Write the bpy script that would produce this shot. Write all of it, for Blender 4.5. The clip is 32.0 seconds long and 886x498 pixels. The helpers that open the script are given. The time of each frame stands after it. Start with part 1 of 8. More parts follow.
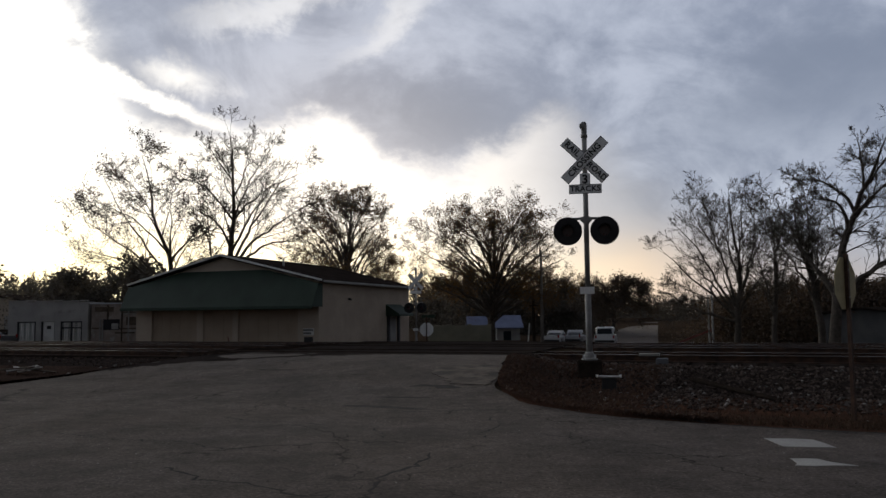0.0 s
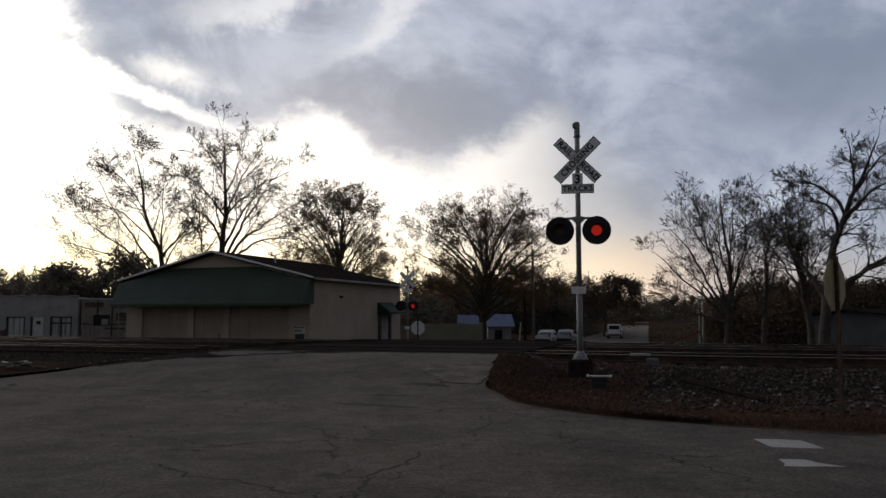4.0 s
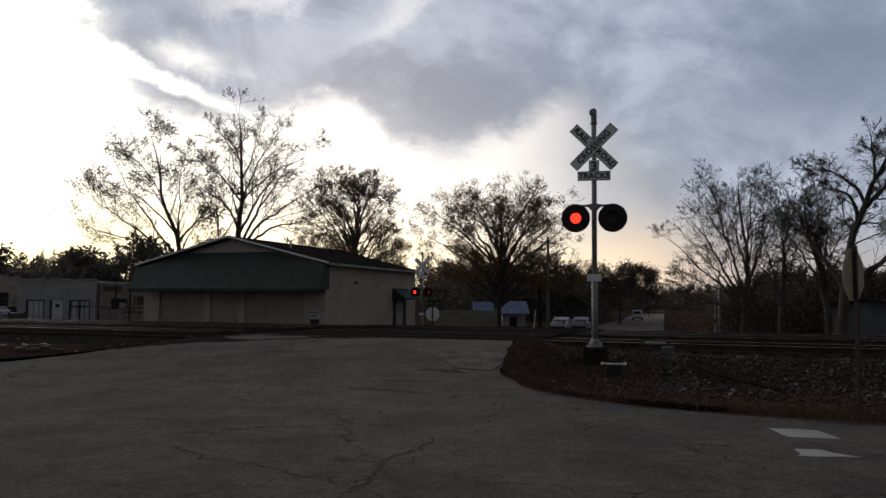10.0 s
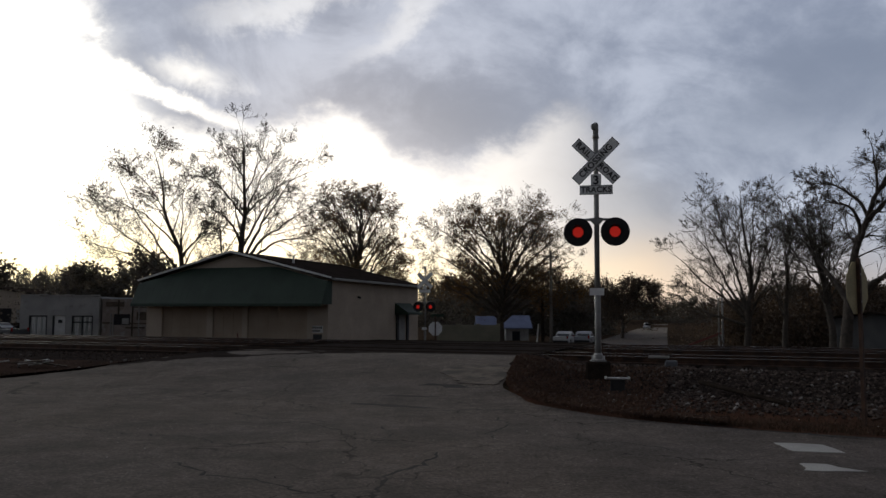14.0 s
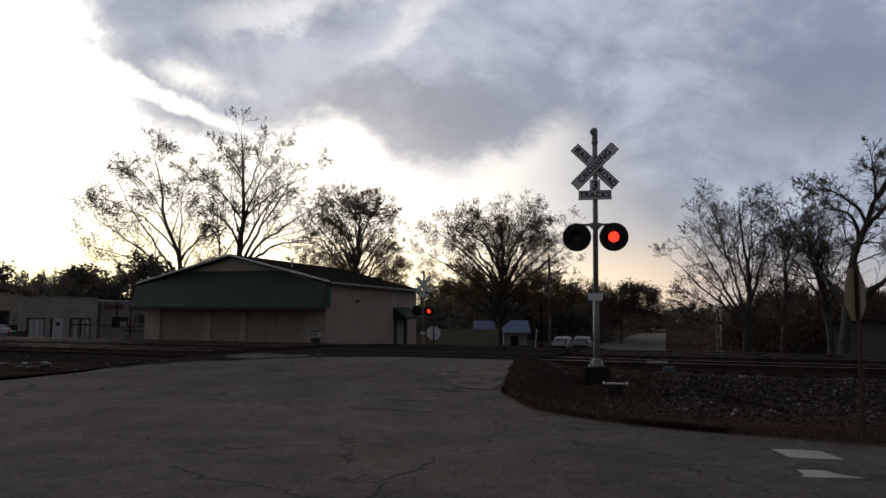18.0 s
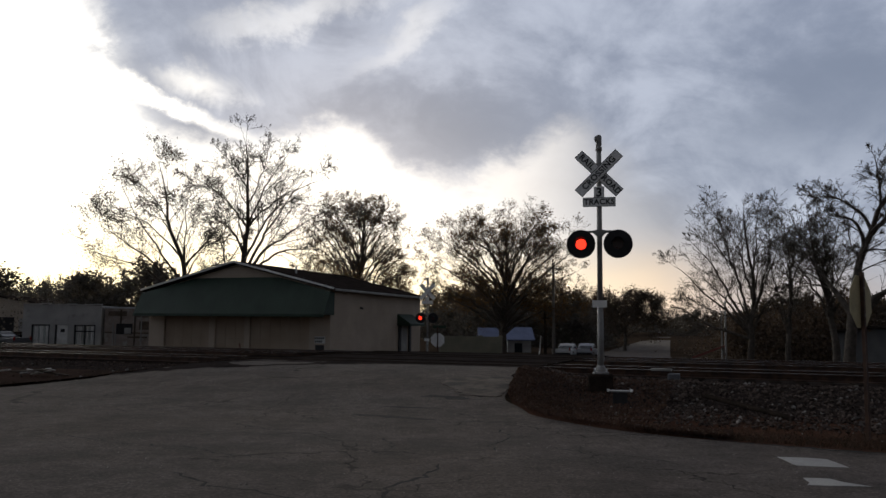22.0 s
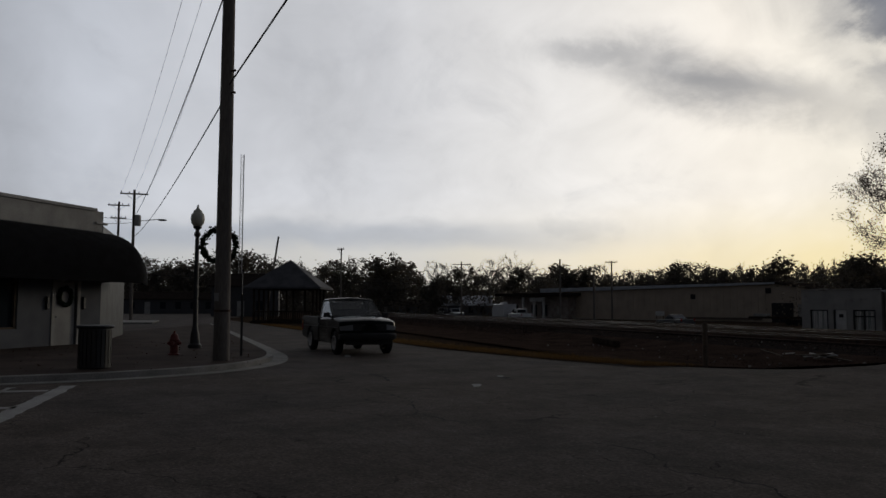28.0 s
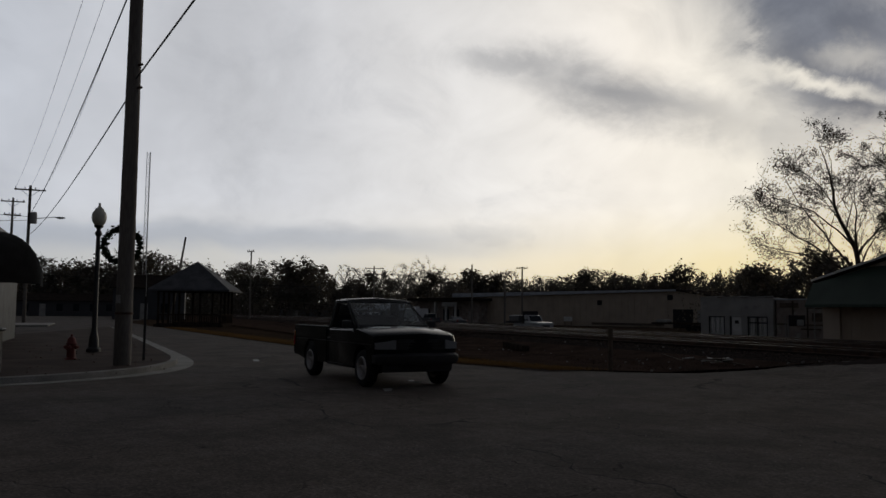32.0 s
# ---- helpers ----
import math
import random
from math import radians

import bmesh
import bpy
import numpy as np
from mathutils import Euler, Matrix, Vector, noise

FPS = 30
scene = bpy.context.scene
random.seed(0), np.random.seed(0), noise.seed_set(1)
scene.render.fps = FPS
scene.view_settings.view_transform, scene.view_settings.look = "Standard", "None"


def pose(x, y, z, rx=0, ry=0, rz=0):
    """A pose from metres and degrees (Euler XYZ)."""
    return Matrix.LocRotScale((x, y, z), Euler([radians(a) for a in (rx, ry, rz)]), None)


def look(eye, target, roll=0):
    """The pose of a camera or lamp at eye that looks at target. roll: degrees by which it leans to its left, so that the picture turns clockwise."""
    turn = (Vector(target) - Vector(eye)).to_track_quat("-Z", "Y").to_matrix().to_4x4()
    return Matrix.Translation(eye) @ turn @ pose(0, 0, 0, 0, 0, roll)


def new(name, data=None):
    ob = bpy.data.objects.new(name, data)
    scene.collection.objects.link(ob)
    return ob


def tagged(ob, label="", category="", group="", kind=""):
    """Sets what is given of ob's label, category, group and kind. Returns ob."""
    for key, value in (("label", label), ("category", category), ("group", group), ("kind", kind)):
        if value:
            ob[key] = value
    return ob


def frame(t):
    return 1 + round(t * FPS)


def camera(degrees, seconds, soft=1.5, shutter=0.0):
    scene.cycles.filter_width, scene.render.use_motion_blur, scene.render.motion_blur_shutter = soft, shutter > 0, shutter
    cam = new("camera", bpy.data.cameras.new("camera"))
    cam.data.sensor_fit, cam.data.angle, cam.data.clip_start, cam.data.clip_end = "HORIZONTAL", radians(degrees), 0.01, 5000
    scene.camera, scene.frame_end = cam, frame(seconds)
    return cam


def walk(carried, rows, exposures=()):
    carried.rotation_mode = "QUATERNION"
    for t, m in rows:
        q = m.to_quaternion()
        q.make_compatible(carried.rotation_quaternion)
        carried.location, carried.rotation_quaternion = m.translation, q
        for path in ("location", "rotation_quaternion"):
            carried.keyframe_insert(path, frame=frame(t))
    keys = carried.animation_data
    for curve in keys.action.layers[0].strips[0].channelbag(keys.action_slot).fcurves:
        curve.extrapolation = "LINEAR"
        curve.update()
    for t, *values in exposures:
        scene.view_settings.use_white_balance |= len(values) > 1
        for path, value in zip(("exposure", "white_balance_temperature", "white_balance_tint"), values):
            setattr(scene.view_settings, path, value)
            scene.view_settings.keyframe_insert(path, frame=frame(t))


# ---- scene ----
cam = camera(58.8, 32.0, soft=1.5, shutter=0.12)
EYE = 1.42
PATH = [  # seconds, yaw, pitch, roll
    (0, 0.00, 4.82, 0.55), (0.5, 0.11, 4.44, 0.45), (1, 0.40, 4.23, 0.50), (1.5, -0.14, 4.33, 0.26),
    (2, 0.24, 4.55, 0.20), (2.5, 0.44, 4.77, 0.14), (3, -0.62, 4.64, 0.01), (3.5, -0.57, 4.71, 0.11),
    (5.5, -0.85, 4.39, -0.27), (6, 0.79, 3.84, -0.09), (6.5, 1.65, 3.73, 0.13), (7, 1.61, 3.67, 0.08),
    (7.5, 1.41, 3.85, 0.04), (8, 1.22, 3.91, -0.12), (8.5, 0.82, 4.05, -0.35), (9, 0.92, 3.83, -0.24),
    (9.5, 0.76, 3.65, -0.28), (10, 0.45, 3.72, -0.41), (10.5, 0.47, 4.12, -0.20), (11, 0.67, 4.35, -0.06),
    (11.5, 0.57, 4.52, 0.04), (12, 0.57, 4.46, 0.02), (12.5, 0.59, 4.66, -0.01), (13, 0.63, 4.86, -0.07),
    (13.5, 0.68, 4.85, -0.05), (14, 0.65, 4.77, -0.22), (14.5, 0.72, 4.79, -0.33), (16.5, 0.50, 4.88, -0.52),
    (17, 0.64, 5.00, -0.58), (17.5, 0.58, 5.14, -0.55), (18, 0.53, 5.09, -0.51), (18.5, 0.48, 5.12, -0.62),
    (19, 0.52, 5.30, -0.60), (19.5, 0.47, 5.43, -0.63), (20, 0.63, 5.44, -0.60), (20.5, 0.69, 5.62, -0.61),
    (21, 0.67, 5.66, -0.70), (21.5, 0.79, 5.75, -0.60), (22, 0.82, 5.59, -0.56), (22.5, 1.01, 5.59, -0.64),
    (23, 0.92, 5.57, -0.78), (23.5, 1.11, 5.84, -0.82), (24, 1.92, 6.10, -0.88), (24.5, 1.97, 6.35, -1.07),
    (25, 14.76, 5.40, 0.37), (25.5, 25.61, 5.08, 0.36), (26, 34.76, 4.23, 0.50), (26.3, 39.55, 4.30, 0.30), (26.4, 41.5, 5.15, 0.10), (26.5, 43.28, 5.97, -0.11),
    (28.5, 53.72, 3.73, 0.02), (29, 52.14, 4.19, -0.39), (29.5, 50.50, 4.50, -0.61), (30, 49.86, 4.43, -0.42),
    (30.5, 49.03, 4.37, -0.52), (31, 47.77, 4.41, -0.46), (31.5, 46.19, 4.54, -0.45), (32, 46.93, 4.53, -0.53),
]
EXPOSURES = [(0, 0.38), (24.4, 0.38), (25, 0.08), (26, -0.52), (26.5, -0.72), (28.5, -0.82), (32, -0.85)]
walk(cam, [(t, pose(0, 0, EYE, 90 + p, r, y)) for t, y, p, r in PATH], EXPOSURES)

# ---- world and light ----
SUN_AZ, SUN_EL = 9.0, 9.0


def sky():
    world = bpy.data.worlds.new("sky")
    scene.world = world
    world.use_nodes = True
    nt = world.node_tree
    nt.nodes.clear()
    N, L = nt.nodes.new, nt.links.new

    def put(sock, v):
        if isinstance(v, (int, float)):
            sock.default_value = v
        else:
            L(v, sock)

    def m(op, a, b=0.0, c=None):
        k = N("ShaderNodeMath")
        k.operation = op
        put(k.inputs[0], a)
        put(k.inputs[1], b)
        if c is not None:
            put(k.inputs[2], c)
        return k.outputs[0]

    def step(v, lo, hi):
        k = N("ShaderNodeMapRange")
        k.interpolation_type = "SMOOTHSTEP"
        put(k.inputs["Value"], v)
        k.inputs["From Min"].default_value, k.inputs["From Max"].default_value = lo, hi
        return k.outputs["Result"]

    def mix(f, a, b):
        k = N("ShaderNodeMix")
        k.data_type = "RGBA"
        put(k.inputs[0], f)
        for s, v in ((k.inputs[6], a), (k.inputs[7], b)):
            if isinstance(v, tuple):
                s.default_value = (*v, 1)
            else:
                L(v, s)
        return k.outputs[2]

    def curve(v, stops, lo, hi):
        """a piecewise line through stops (x, y) as a ramp, y from lo to hi"""
        k = N("ShaderNodeValToRGB")
        x0, x1 = stops[0][0], stops[-1][0]
        put(k.inputs[0], m("DIVIDE", m("SUBTRACT", v, x0), x1 - x0))
        e = k.color_ramp.elements
        while len(e) < len(stops):
            e.new(0.5)
        for s, (x, y) in zip(e, stops):
            s.position = (x - x0) / (x1 - x0)
            g = (y - lo) / (hi - lo)
            s.color = (g, g, g, 1)
        return m("MULTIPLY_ADD", k.outputs[0], hi - lo, lo)

    geo = N("ShaderNodeTexCoord")
    sep = N("ShaderNodeSeparateXYZ")
    L(geo.outputs["Generated"], sep.inputs[0])
    x, y, z = sep.outputs
    az = m("MULTIPLY", m("ARCTAN2", m("MULTIPLY", x, -1.0), y), 57.29578)
    el = m("MULTIPLY", m("ARCSINE", z), 57.29578)
    # cloud deck seen in perspective
    inv = m("DIVIDE", 1.7, m("ADD", m("MAXIMUM", z, 0.0), 0.62))
    deck = N("ShaderNodeCombineXYZ")
    L(m("MULTIPLY", x, inv), deck.inputs[0])
    L(m("MULTIPLY", y, inv), deck.inputs[1])

    def fbm(scale, detail, rough, shift, warp=0.6):
        k = N("ShaderNodeTexNoise")
        mp = N("ShaderNodeMapping")
        mp.inputs["Location"].default_value = shift
        L(deck.outputs[0], mp.inputs[0])
        L(mp.outputs[0], k.inputs["Vector"])
        k.inputs["Scale"].default_value, k.inputs["Detail"].default_value = scale, detail
        k.inputs["Roughness"].default_value, k.inputs["Distortion"].default_value = rough, warp
        return m("SUBTRACT", k.outputs[0], 0.5)

    big = fbm(1.4, 4, 0.55, (3.1, 1.7, 0))
    mid = fbm(3.4, 7, 0.6, (7.3, 2.2, 1))
    mid2 = fbm(4.3, 6, 0.58, (2.4, 5.8, 4))
    fine = fbm(10.0, 7, 0.62, (1.3, 9.2, 2), 0.3)
    thin = fbm(26.0, 5, 0.6, (4.1, 3.3, 7), 0.2)
    rag = m("ADD", m("MULTIPLY", mid, 7.0), m("ADD", m("MULTIPLY", fine, 4.0), m("MULTIPLY", thin, 2.0)))
    waz = m("ADD", az, m("ADD", m("MULTIPLY", mid2, 6.0), m("MULTIPLY", fine, 3.0)))
    wel = m("ADD", el, m("ADD", m("MULTIPLY", mid, 4.0), m("MULTIPLY", fine, 2.6)))

    def tint(v, stops):
        """colours along a bearing, given at their true strength"""
        k = N("ShaderNodeValToRGB")
        x0, x1 = stops[0][0], stops[-1][0]
        put(k.inputs[0], m("DIVIDE", m("SUBTRACT", v, x0), x1 - x0))
        e = k.color_ramp.elements
        while len(e) < len(stops):
            e.new(0.5)
        for q, (x_, c) in zip(e, stops):
            q.position = (x_ - x0) / (x1 - x0)
            q.color = (c[0] / 2, c[1] / 2, c[2] / 2, 1)
        return k.outputs[0]

    def scale(c, f):
        k = N("ShaderNodeVectorMath")
        k.operation = "SCALE"
        L(c, k.inputs[0])
        put(k.inputs["Scale"], f)
        return k.outputs[0]

    def bank(a0, e0, ra, re, slope, lo, hi, amount):
        """a slanting oval patch of cloud or of a gap, frayed at its rim"""
        u = m("SUBTRACT", waz, a0)
        w = m("SUBTRACT", m("SUBTRACT", wel, e0), m("MULTIPLY", u, slope))
        r = m("SQRT", m("ADD", m("POWER", m("DIVIDE", u, ra), 2.0), m("POWER", m("DIVIDE", w, re), 2.0)))
        return m("MULTIPLY", m("SUBTRACT", 1.0, step(r, lo, hi)), amount)

    back = (0.06, 0.064, 0.078)
    # thin high cloud, bright towards the hidden sun
    veil = scale(tint(az, [(-130, back), (-62, (0.16, 0.175, 0.21)), (-31, (0.19, 0.20, 0.24)), (-18, (0.235, 0.245, 0.285)), (-10, (0.36, 0.365, 0.395)), (-4, (0.74, 0.71, 0.69)), (2, (1.02, 0.98, 0.92)), (14, (1.12, 1.08, 1.01)), (24, (1.55, 1.46, 1.28)), (33, (1.60, 1.50, 1.36)), (44, (1.44, 1.40, 1.36)), (58, (1.14, 1.15, 1.20)), (78, (0.86, 0.90, 0.99)), (100, (0.22, 0.24, 0.29)), (130, back)]), 2.0)
    veil = scale(veil, m("MULTIPLY_ADD", m("ADD", big, m("MULTIPLY", mid2, 0.6)), 0.55, 1.0))
    low = m("SUBTRACT", 1.0, step(m("ADD", el, m("MULTIPLY", big, 4.0)), 2.0, 8.5))
    lowcol = scale(tint(az, [(-130, back), (-62, (0.20, 0.21, 0.24)), (-31, (0.32, 0.31, 0.335)), (-19, (0.46, 0.40, 0.38)), (-14, (0.72, 0.57, 0.43)), (-5, (0.92, 0.78, 0.56)), (3, (1.0, 0.90, 0.62)), (14, (1.15, 1.02, 0.66)), (28, (1.5, 1.28, 0.70)), (40, (1.5, 1.30, 0.90)), (55, (1.12, 1.08, 0.98)), (78, (0.82, 0.84, 0.86)), (100, (0.26, 0.27, 0.30)), (130, back)]), 2.0)
    veil = mix(m("MULTIPLY", low, 0.85), veil, lowcol)
    blue = m("MULTIPLY", m("SUBTRACT", 1.0, step(m("ABSOLUTE", m("ADD", m("SUBTRACT", el, 5.3), m("MULTIPLY", big, 4.0))), 0.2, 1.7)), step(az, 32.0, 56.0))
    veil = mix(m("MULTIPLY", blue, 0.5), veil, (0.55, 0.62, 0.76))
    streaks = m("MULTIPLY", step(mid, 0.0, 0.2), m("MULTIPLY", step(az, 28.0, 44.0), 0.22))
    veil = mix(streaks, veil, (0.62, 0.64, 0.70))
    # lower rim of the dark deck, by bearing
    rim = curve(waz, [(-130, 2), (-60, 3.5), (-31, 6.0), (-20, 8.6), (-13.5, 11.6), (-9.1, 13.6), (-6.2, 12.4), (-3.3, 10.9), (-0.8, 9.7), (2.6, 9.6), (5, 11.2), (7.9, 13.4), (10.4, 12.8), (14, 11.9), (18, 11.3), (21.7, 11.7), (24.4, 14.6), (25, 17), (28, 22), (34, 29), (60, 42), (84, 45), (110, 14), (130, 2)], 0, 50)
    over = m("ADD", m("SUBTRACT", el, rim), m("MULTIPLY", rag, 0.5))
    dark = step(over, -0.9, 2.2)
    soft = step(m("ADD", over, m("MULTIPLY", step(az, -8.0, -16.0), 2.0)), -4.5, 3.0)
    left = step(az, 18.0, 25.0)
    dark = m('ADD', m('MULTIPLY', dark, m('SUBTRACT', 1.0, left)), m('MULTIPLY', step(over, -9.0, 7.0), left))
    right = step(m("MULTIPLY", az, -1.0), 7.0, 15.0)
    dark = m("ADD", m("MULTIPLY", dark, m("SUBTRACT", 1.0, right)), m("MULTIPLY", soft, right))
    # gaps that let the light through
    gap = m("MAXIMUM", bank(18.1, 16.5, 2.0, 0.8, 0.1, 0.0, 2.0, 0.45), m("MAXIMUM", bank(20.5, 15.0, 4.2, 0.55, 0.30, 0.0, 1.9, 0.95), m("MAXIMUM", bank(3.6, 21.4, 2.6, 1.2, -0.7, 0.0, 2.0, 0.3), bank(12.0, 21.5, 5.0, 0.9, -0.25, 0.2, 1.8, 0.3))))
    dark = m("MULTIPLY", dark, m("SUBTRACT", 1.0, gap))
    # lumps of the deck: dark bellies, paler crowns
    lump = step(m("ADD", m("ADD", mid, m("MULTIPLY", mid2, 0.5)), m("MULTIPLY", fine, 0.25)), -0.2, 0.24)
    deckcol = mix(lump, (0.18, 0.21, 0.285), (0.35, 0.385, 0.47))
    belly = m("MAXIMUM", bank(-1.0, 14.0, 7.5, 2.8, 0.05, 0.1, 1.5, 0.85), m("MAXIMUM", bank(-27.0, 15.2, 9.0, 3.4, -0.12, 0.2, 1.6, 0.8), bank(19.0, 12.9, 3.6, 1.3, 0.0, 0.2, 1.6, 0.6)))
    deckcol = mix(belly, deckcol, (0.15, 0.178, 0.245))
    edge = m("MULTIPLY", m("SUBTRACT", 1.0, step(over, 0.4, 2.6)), m("MULTIPLY", step(az, -6.0, 0.0), 0.4))
    deckcol = mix(edge, deckcol, (0.62, 0.62, 0.65))
    aloft = m("MAXIMUM", step(el, 24.0, 52.0), m("MAXIMUM", step(az, 60.0, 110.0), step(m("MULTIPLY", az, -1.0), 34.0, 80.0)))
    deckcol = mix(aloft, deckcol, mix(lump, back, (0.11, 0.115, 0.135)))
    col = mix(m("MULTIPLY", dark, 0.97), veil, deckcol)
    # a frayed bank of grey cloud apart from the deck
    isle = m("MAXIMUM", bank(33.8, 15.2, 8.5, 1.9, 0.29, 0.0, 1.75, 0.80), bank(41.0, 17.4, 5.5, 1.1, 0.16, 0.0, 1.8, 0.6))
    col = mix(isle, col, mix(lump, (0.36, 0.375, 0.42), (0.62, 0.63, 0.66)))
    # clear-sky share under the clouds
    nis = N("ShaderNodeTexSky")
    nis.sky_type = "NISHITA"
    nis.sun_disc = False
    nis.sun_elevation, nis.sun_rotation = radians(SUN_EL), radians(-SUN_AZ)
    add = N("ShaderNodeMix")
    add.data_type, add.blend_type = "RGBA", "ADD"
    add.inputs[0].default_value = 0.006
    L(col, add.inputs[6])
    L(nis.outputs[0], add.inputs[7])
    bg = N("ShaderNodeBackground")
    out = N("ShaderNodeOutputWorld")
    L(add.outputs[2], bg.inputs[0])
    bg.inputs[1].default_value = 1.0
    L(bg.outputs[0], out.inputs[0])


sky()
sun = new("sun", bpy.data.lights.new("sun", "SUN"))
sun.data.energy, sun.data.angle, sun.data.color = 0.6, radians(12), (1, 0.9, 0.74)
_s = Vector((-math.sin(radians(SUN_AZ)) * math.cos(radians(SUN_EL)), math.cos(radians(SUN_AZ)) * math.cos(radians(SUN_EL)), math.sin(radians(SUN_EL))))
sun.matrix_world = look(_s * 100, (0, 0, 0))

# ---- materials ----
def mat(name, a, b=None, rough=0.8, scale=8.0, harsh=0.0, metal=0.0, bump=0.15, grain=90.0, spots=None, coat=0.0, rand=0.0, spec=0.5, stretch=None):
    """A worn surface: two tones over two scales of noise, uneven roughness and fine relief."""
    mt = bpy.data.materials.new(name)
    mt.use_nodes = True
    nt = mt.node_tree
    N, L = nt.nodes.new, nt.links.new
    p = nt.nodes["Principled BSDF"]
    b = b or tuple(c * 0.7 for c in a)
    co = N("ShaderNodeTexCoord")
    vec = co.outputs["Object"]
    if stretch:
        mp = N("ShaderNodeMapping")
        mp.inputs["Scale"].default_value = stretch
        L(vec, mp.inputs[0])
        vec = mp.outputs[0]
    n1, n2 = N("ShaderNodeTexNoise"), N("ShaderNodeTexNoise")
    for n, s, d in ((n1, scale, 5), (n2, grain, 3)):
        n.inputs["Scale"].default_value, n.inputs["Detail"].default_value = s, d
        L(vec, n.inputs["Vector"])
    r1 = N("ShaderNodeMapRange")
    r1.inputs["From Min"].default_value, r1.inputs["From Max"].default_value = 0.35, 0.65
    L(n1.outputs[0], r1.inputs[0])
    mx = N("ShaderNodeMix")
    mx.data_type = "RGBA"
    L(r1.outputs[0], mx.inputs[0])
    mx.inputs[6].default_value, mx.inputs[7].default_value = (*a, 1), (*b, 1)
    col = mx.outputs[2]
    g = N("ShaderNodeMix")
    g.data_type, g.blend_type = "RGBA", "MULTIPLY"
    g.inputs[0].default_value = 0.55 + 0.45 * harsh
    r2 = N("ShaderNodeMapRange")
    r2.inputs["From Min"].default_value, r2.inputs["From Max"].default_value = 0.3, 0.7
    r2.inputs["To Min"].default_value, r2.inputs["To Max"].default_value = 0.6 - 0.45 * harsh, 1.35 + 0.7 * harsh
    L(n2.outputs[0], r2.inputs[0])
    L(col, g.inputs[6])
    L(r2.outputs[0], g.inputs[7])
    col = g.outputs[2]
    if rand:
        oi = N("ShaderNodeObjectInfo")
        gi = N("ShaderNodeNewGeometry")
        ad = N("ShaderNodeMath")
        ad.operation = "ADD"
        L(oi.outputs["Random"], ad.inputs[0])
        L(gi.outputs["Random Per Island"], ad.inputs[1])
        fr = N("ShaderNodeMath")
        fr.operation = "FRACT"
        L(ad.outputs[0], fr.inputs[0])
        rr = N("ShaderNodeMapRange")
        rr.inputs["To Min"].default_value, rr.inputs["To Max"].default_value = 1 - rand, 1 + rand
        L(fr.outputs[0], rr.inputs[0])
        h = N("ShaderNodeMix")
        h.data_type, h.blend_type = "RGBA", "MULTIPLY"
        h.inputs[0].default_value = 1
        L(col, h.inputs[6])
        L(rr.outputs[0], h.inputs[7])
        col = h.outputs[2]
    if spots:
        sc, sm, lo, hi = spots
        n3 = N("ShaderNodeTexNoise")
        n3.inputs["Scale"].default_value, n3.inputs["Detail"].default_value = sm, 4
        L(vec, n3.inputs["Vector"])
        r3 = N("ShaderNodeMapRange")
        r3.inputs["From Min"].default_value, r3.inputs["From Max"].default_value = lo, hi
        L(n3.outputs[0], r3.inputs[0])
        k = N("ShaderNodeMix")
        k.data_type = "RGBA"
        L(r3.outputs[0], k.inputs[0])
        L(col, k.inputs[6])
        k.inputs[7].default_value = (*sc, 1)
        col = k.outputs[2]
    L(col, p.inputs["Base Color"])
    rm = N("ShaderNodeMapRange")
    rm.inputs["To Min"].default_value, rm.inputs["To Max"].default_value = max(0.02, rough - 0.1), min(1, rough + 0.1)
    L(n1.outputs[0], rm.inputs[0])
    L(rm.outputs[0], p.inputs["Roughness"])
    p.inputs["Metallic"].default_value, p.inputs["Coat Weight"].default_value = metal, coat
    p.inputs["Specular IOR Level"].default_value = spec
    if bump:
        bp = N("ShaderNodeBump")
        bp.inputs["Strength"].default_value, bp.inputs["Distance"].default_value = bump, 0.02
        L(n2.outputs[0], bp.inputs["Height"])
        L(bp.outputs[0], p.inputs["Normal"])
    return mt


def leaf_mat(name, a, b, through_col, share=0.45):
    """thin leaves that let light pass: two tones, varied from leaf to leaf"""
    mt = mat(name, a, b, 0.75, 0.4, bump=0, rand=0.5, spec=0.2)
    nt = mt.node_tree
    tr, mx = nt.nodes.new("ShaderNodeBsdfTranslucent"), nt.nodes.new("ShaderNodeMixShader")
    tr.inputs[0].default_value = (*through_col, 1)
    mx.inputs[0].default_value = share
    nt.links.new(nt.nodes["Principled BSDF"].outputs[0], mx.inputs[1])
    nt.links.new(tr.outputs[0], mx.inputs[2])
    nt.links.new(mx.outputs[0], nt.nodes["Material Output"].inputs[0])
    return mt


def glass(name, tint=(0.02, 0.025, 0.03), rough=0.04):
    mt = bpy.data.materials.new(name)
    mt.use_nodes = True
    p = mt.node_tree.nodes["Principled BSDF"]
    p.inputs["Base Color"].default_value = (*tint, 1)
    p.inputs["Roughness"].default_value = rough
    p.inputs["Specular IOR Level"].default_value = 0.12
    return mt


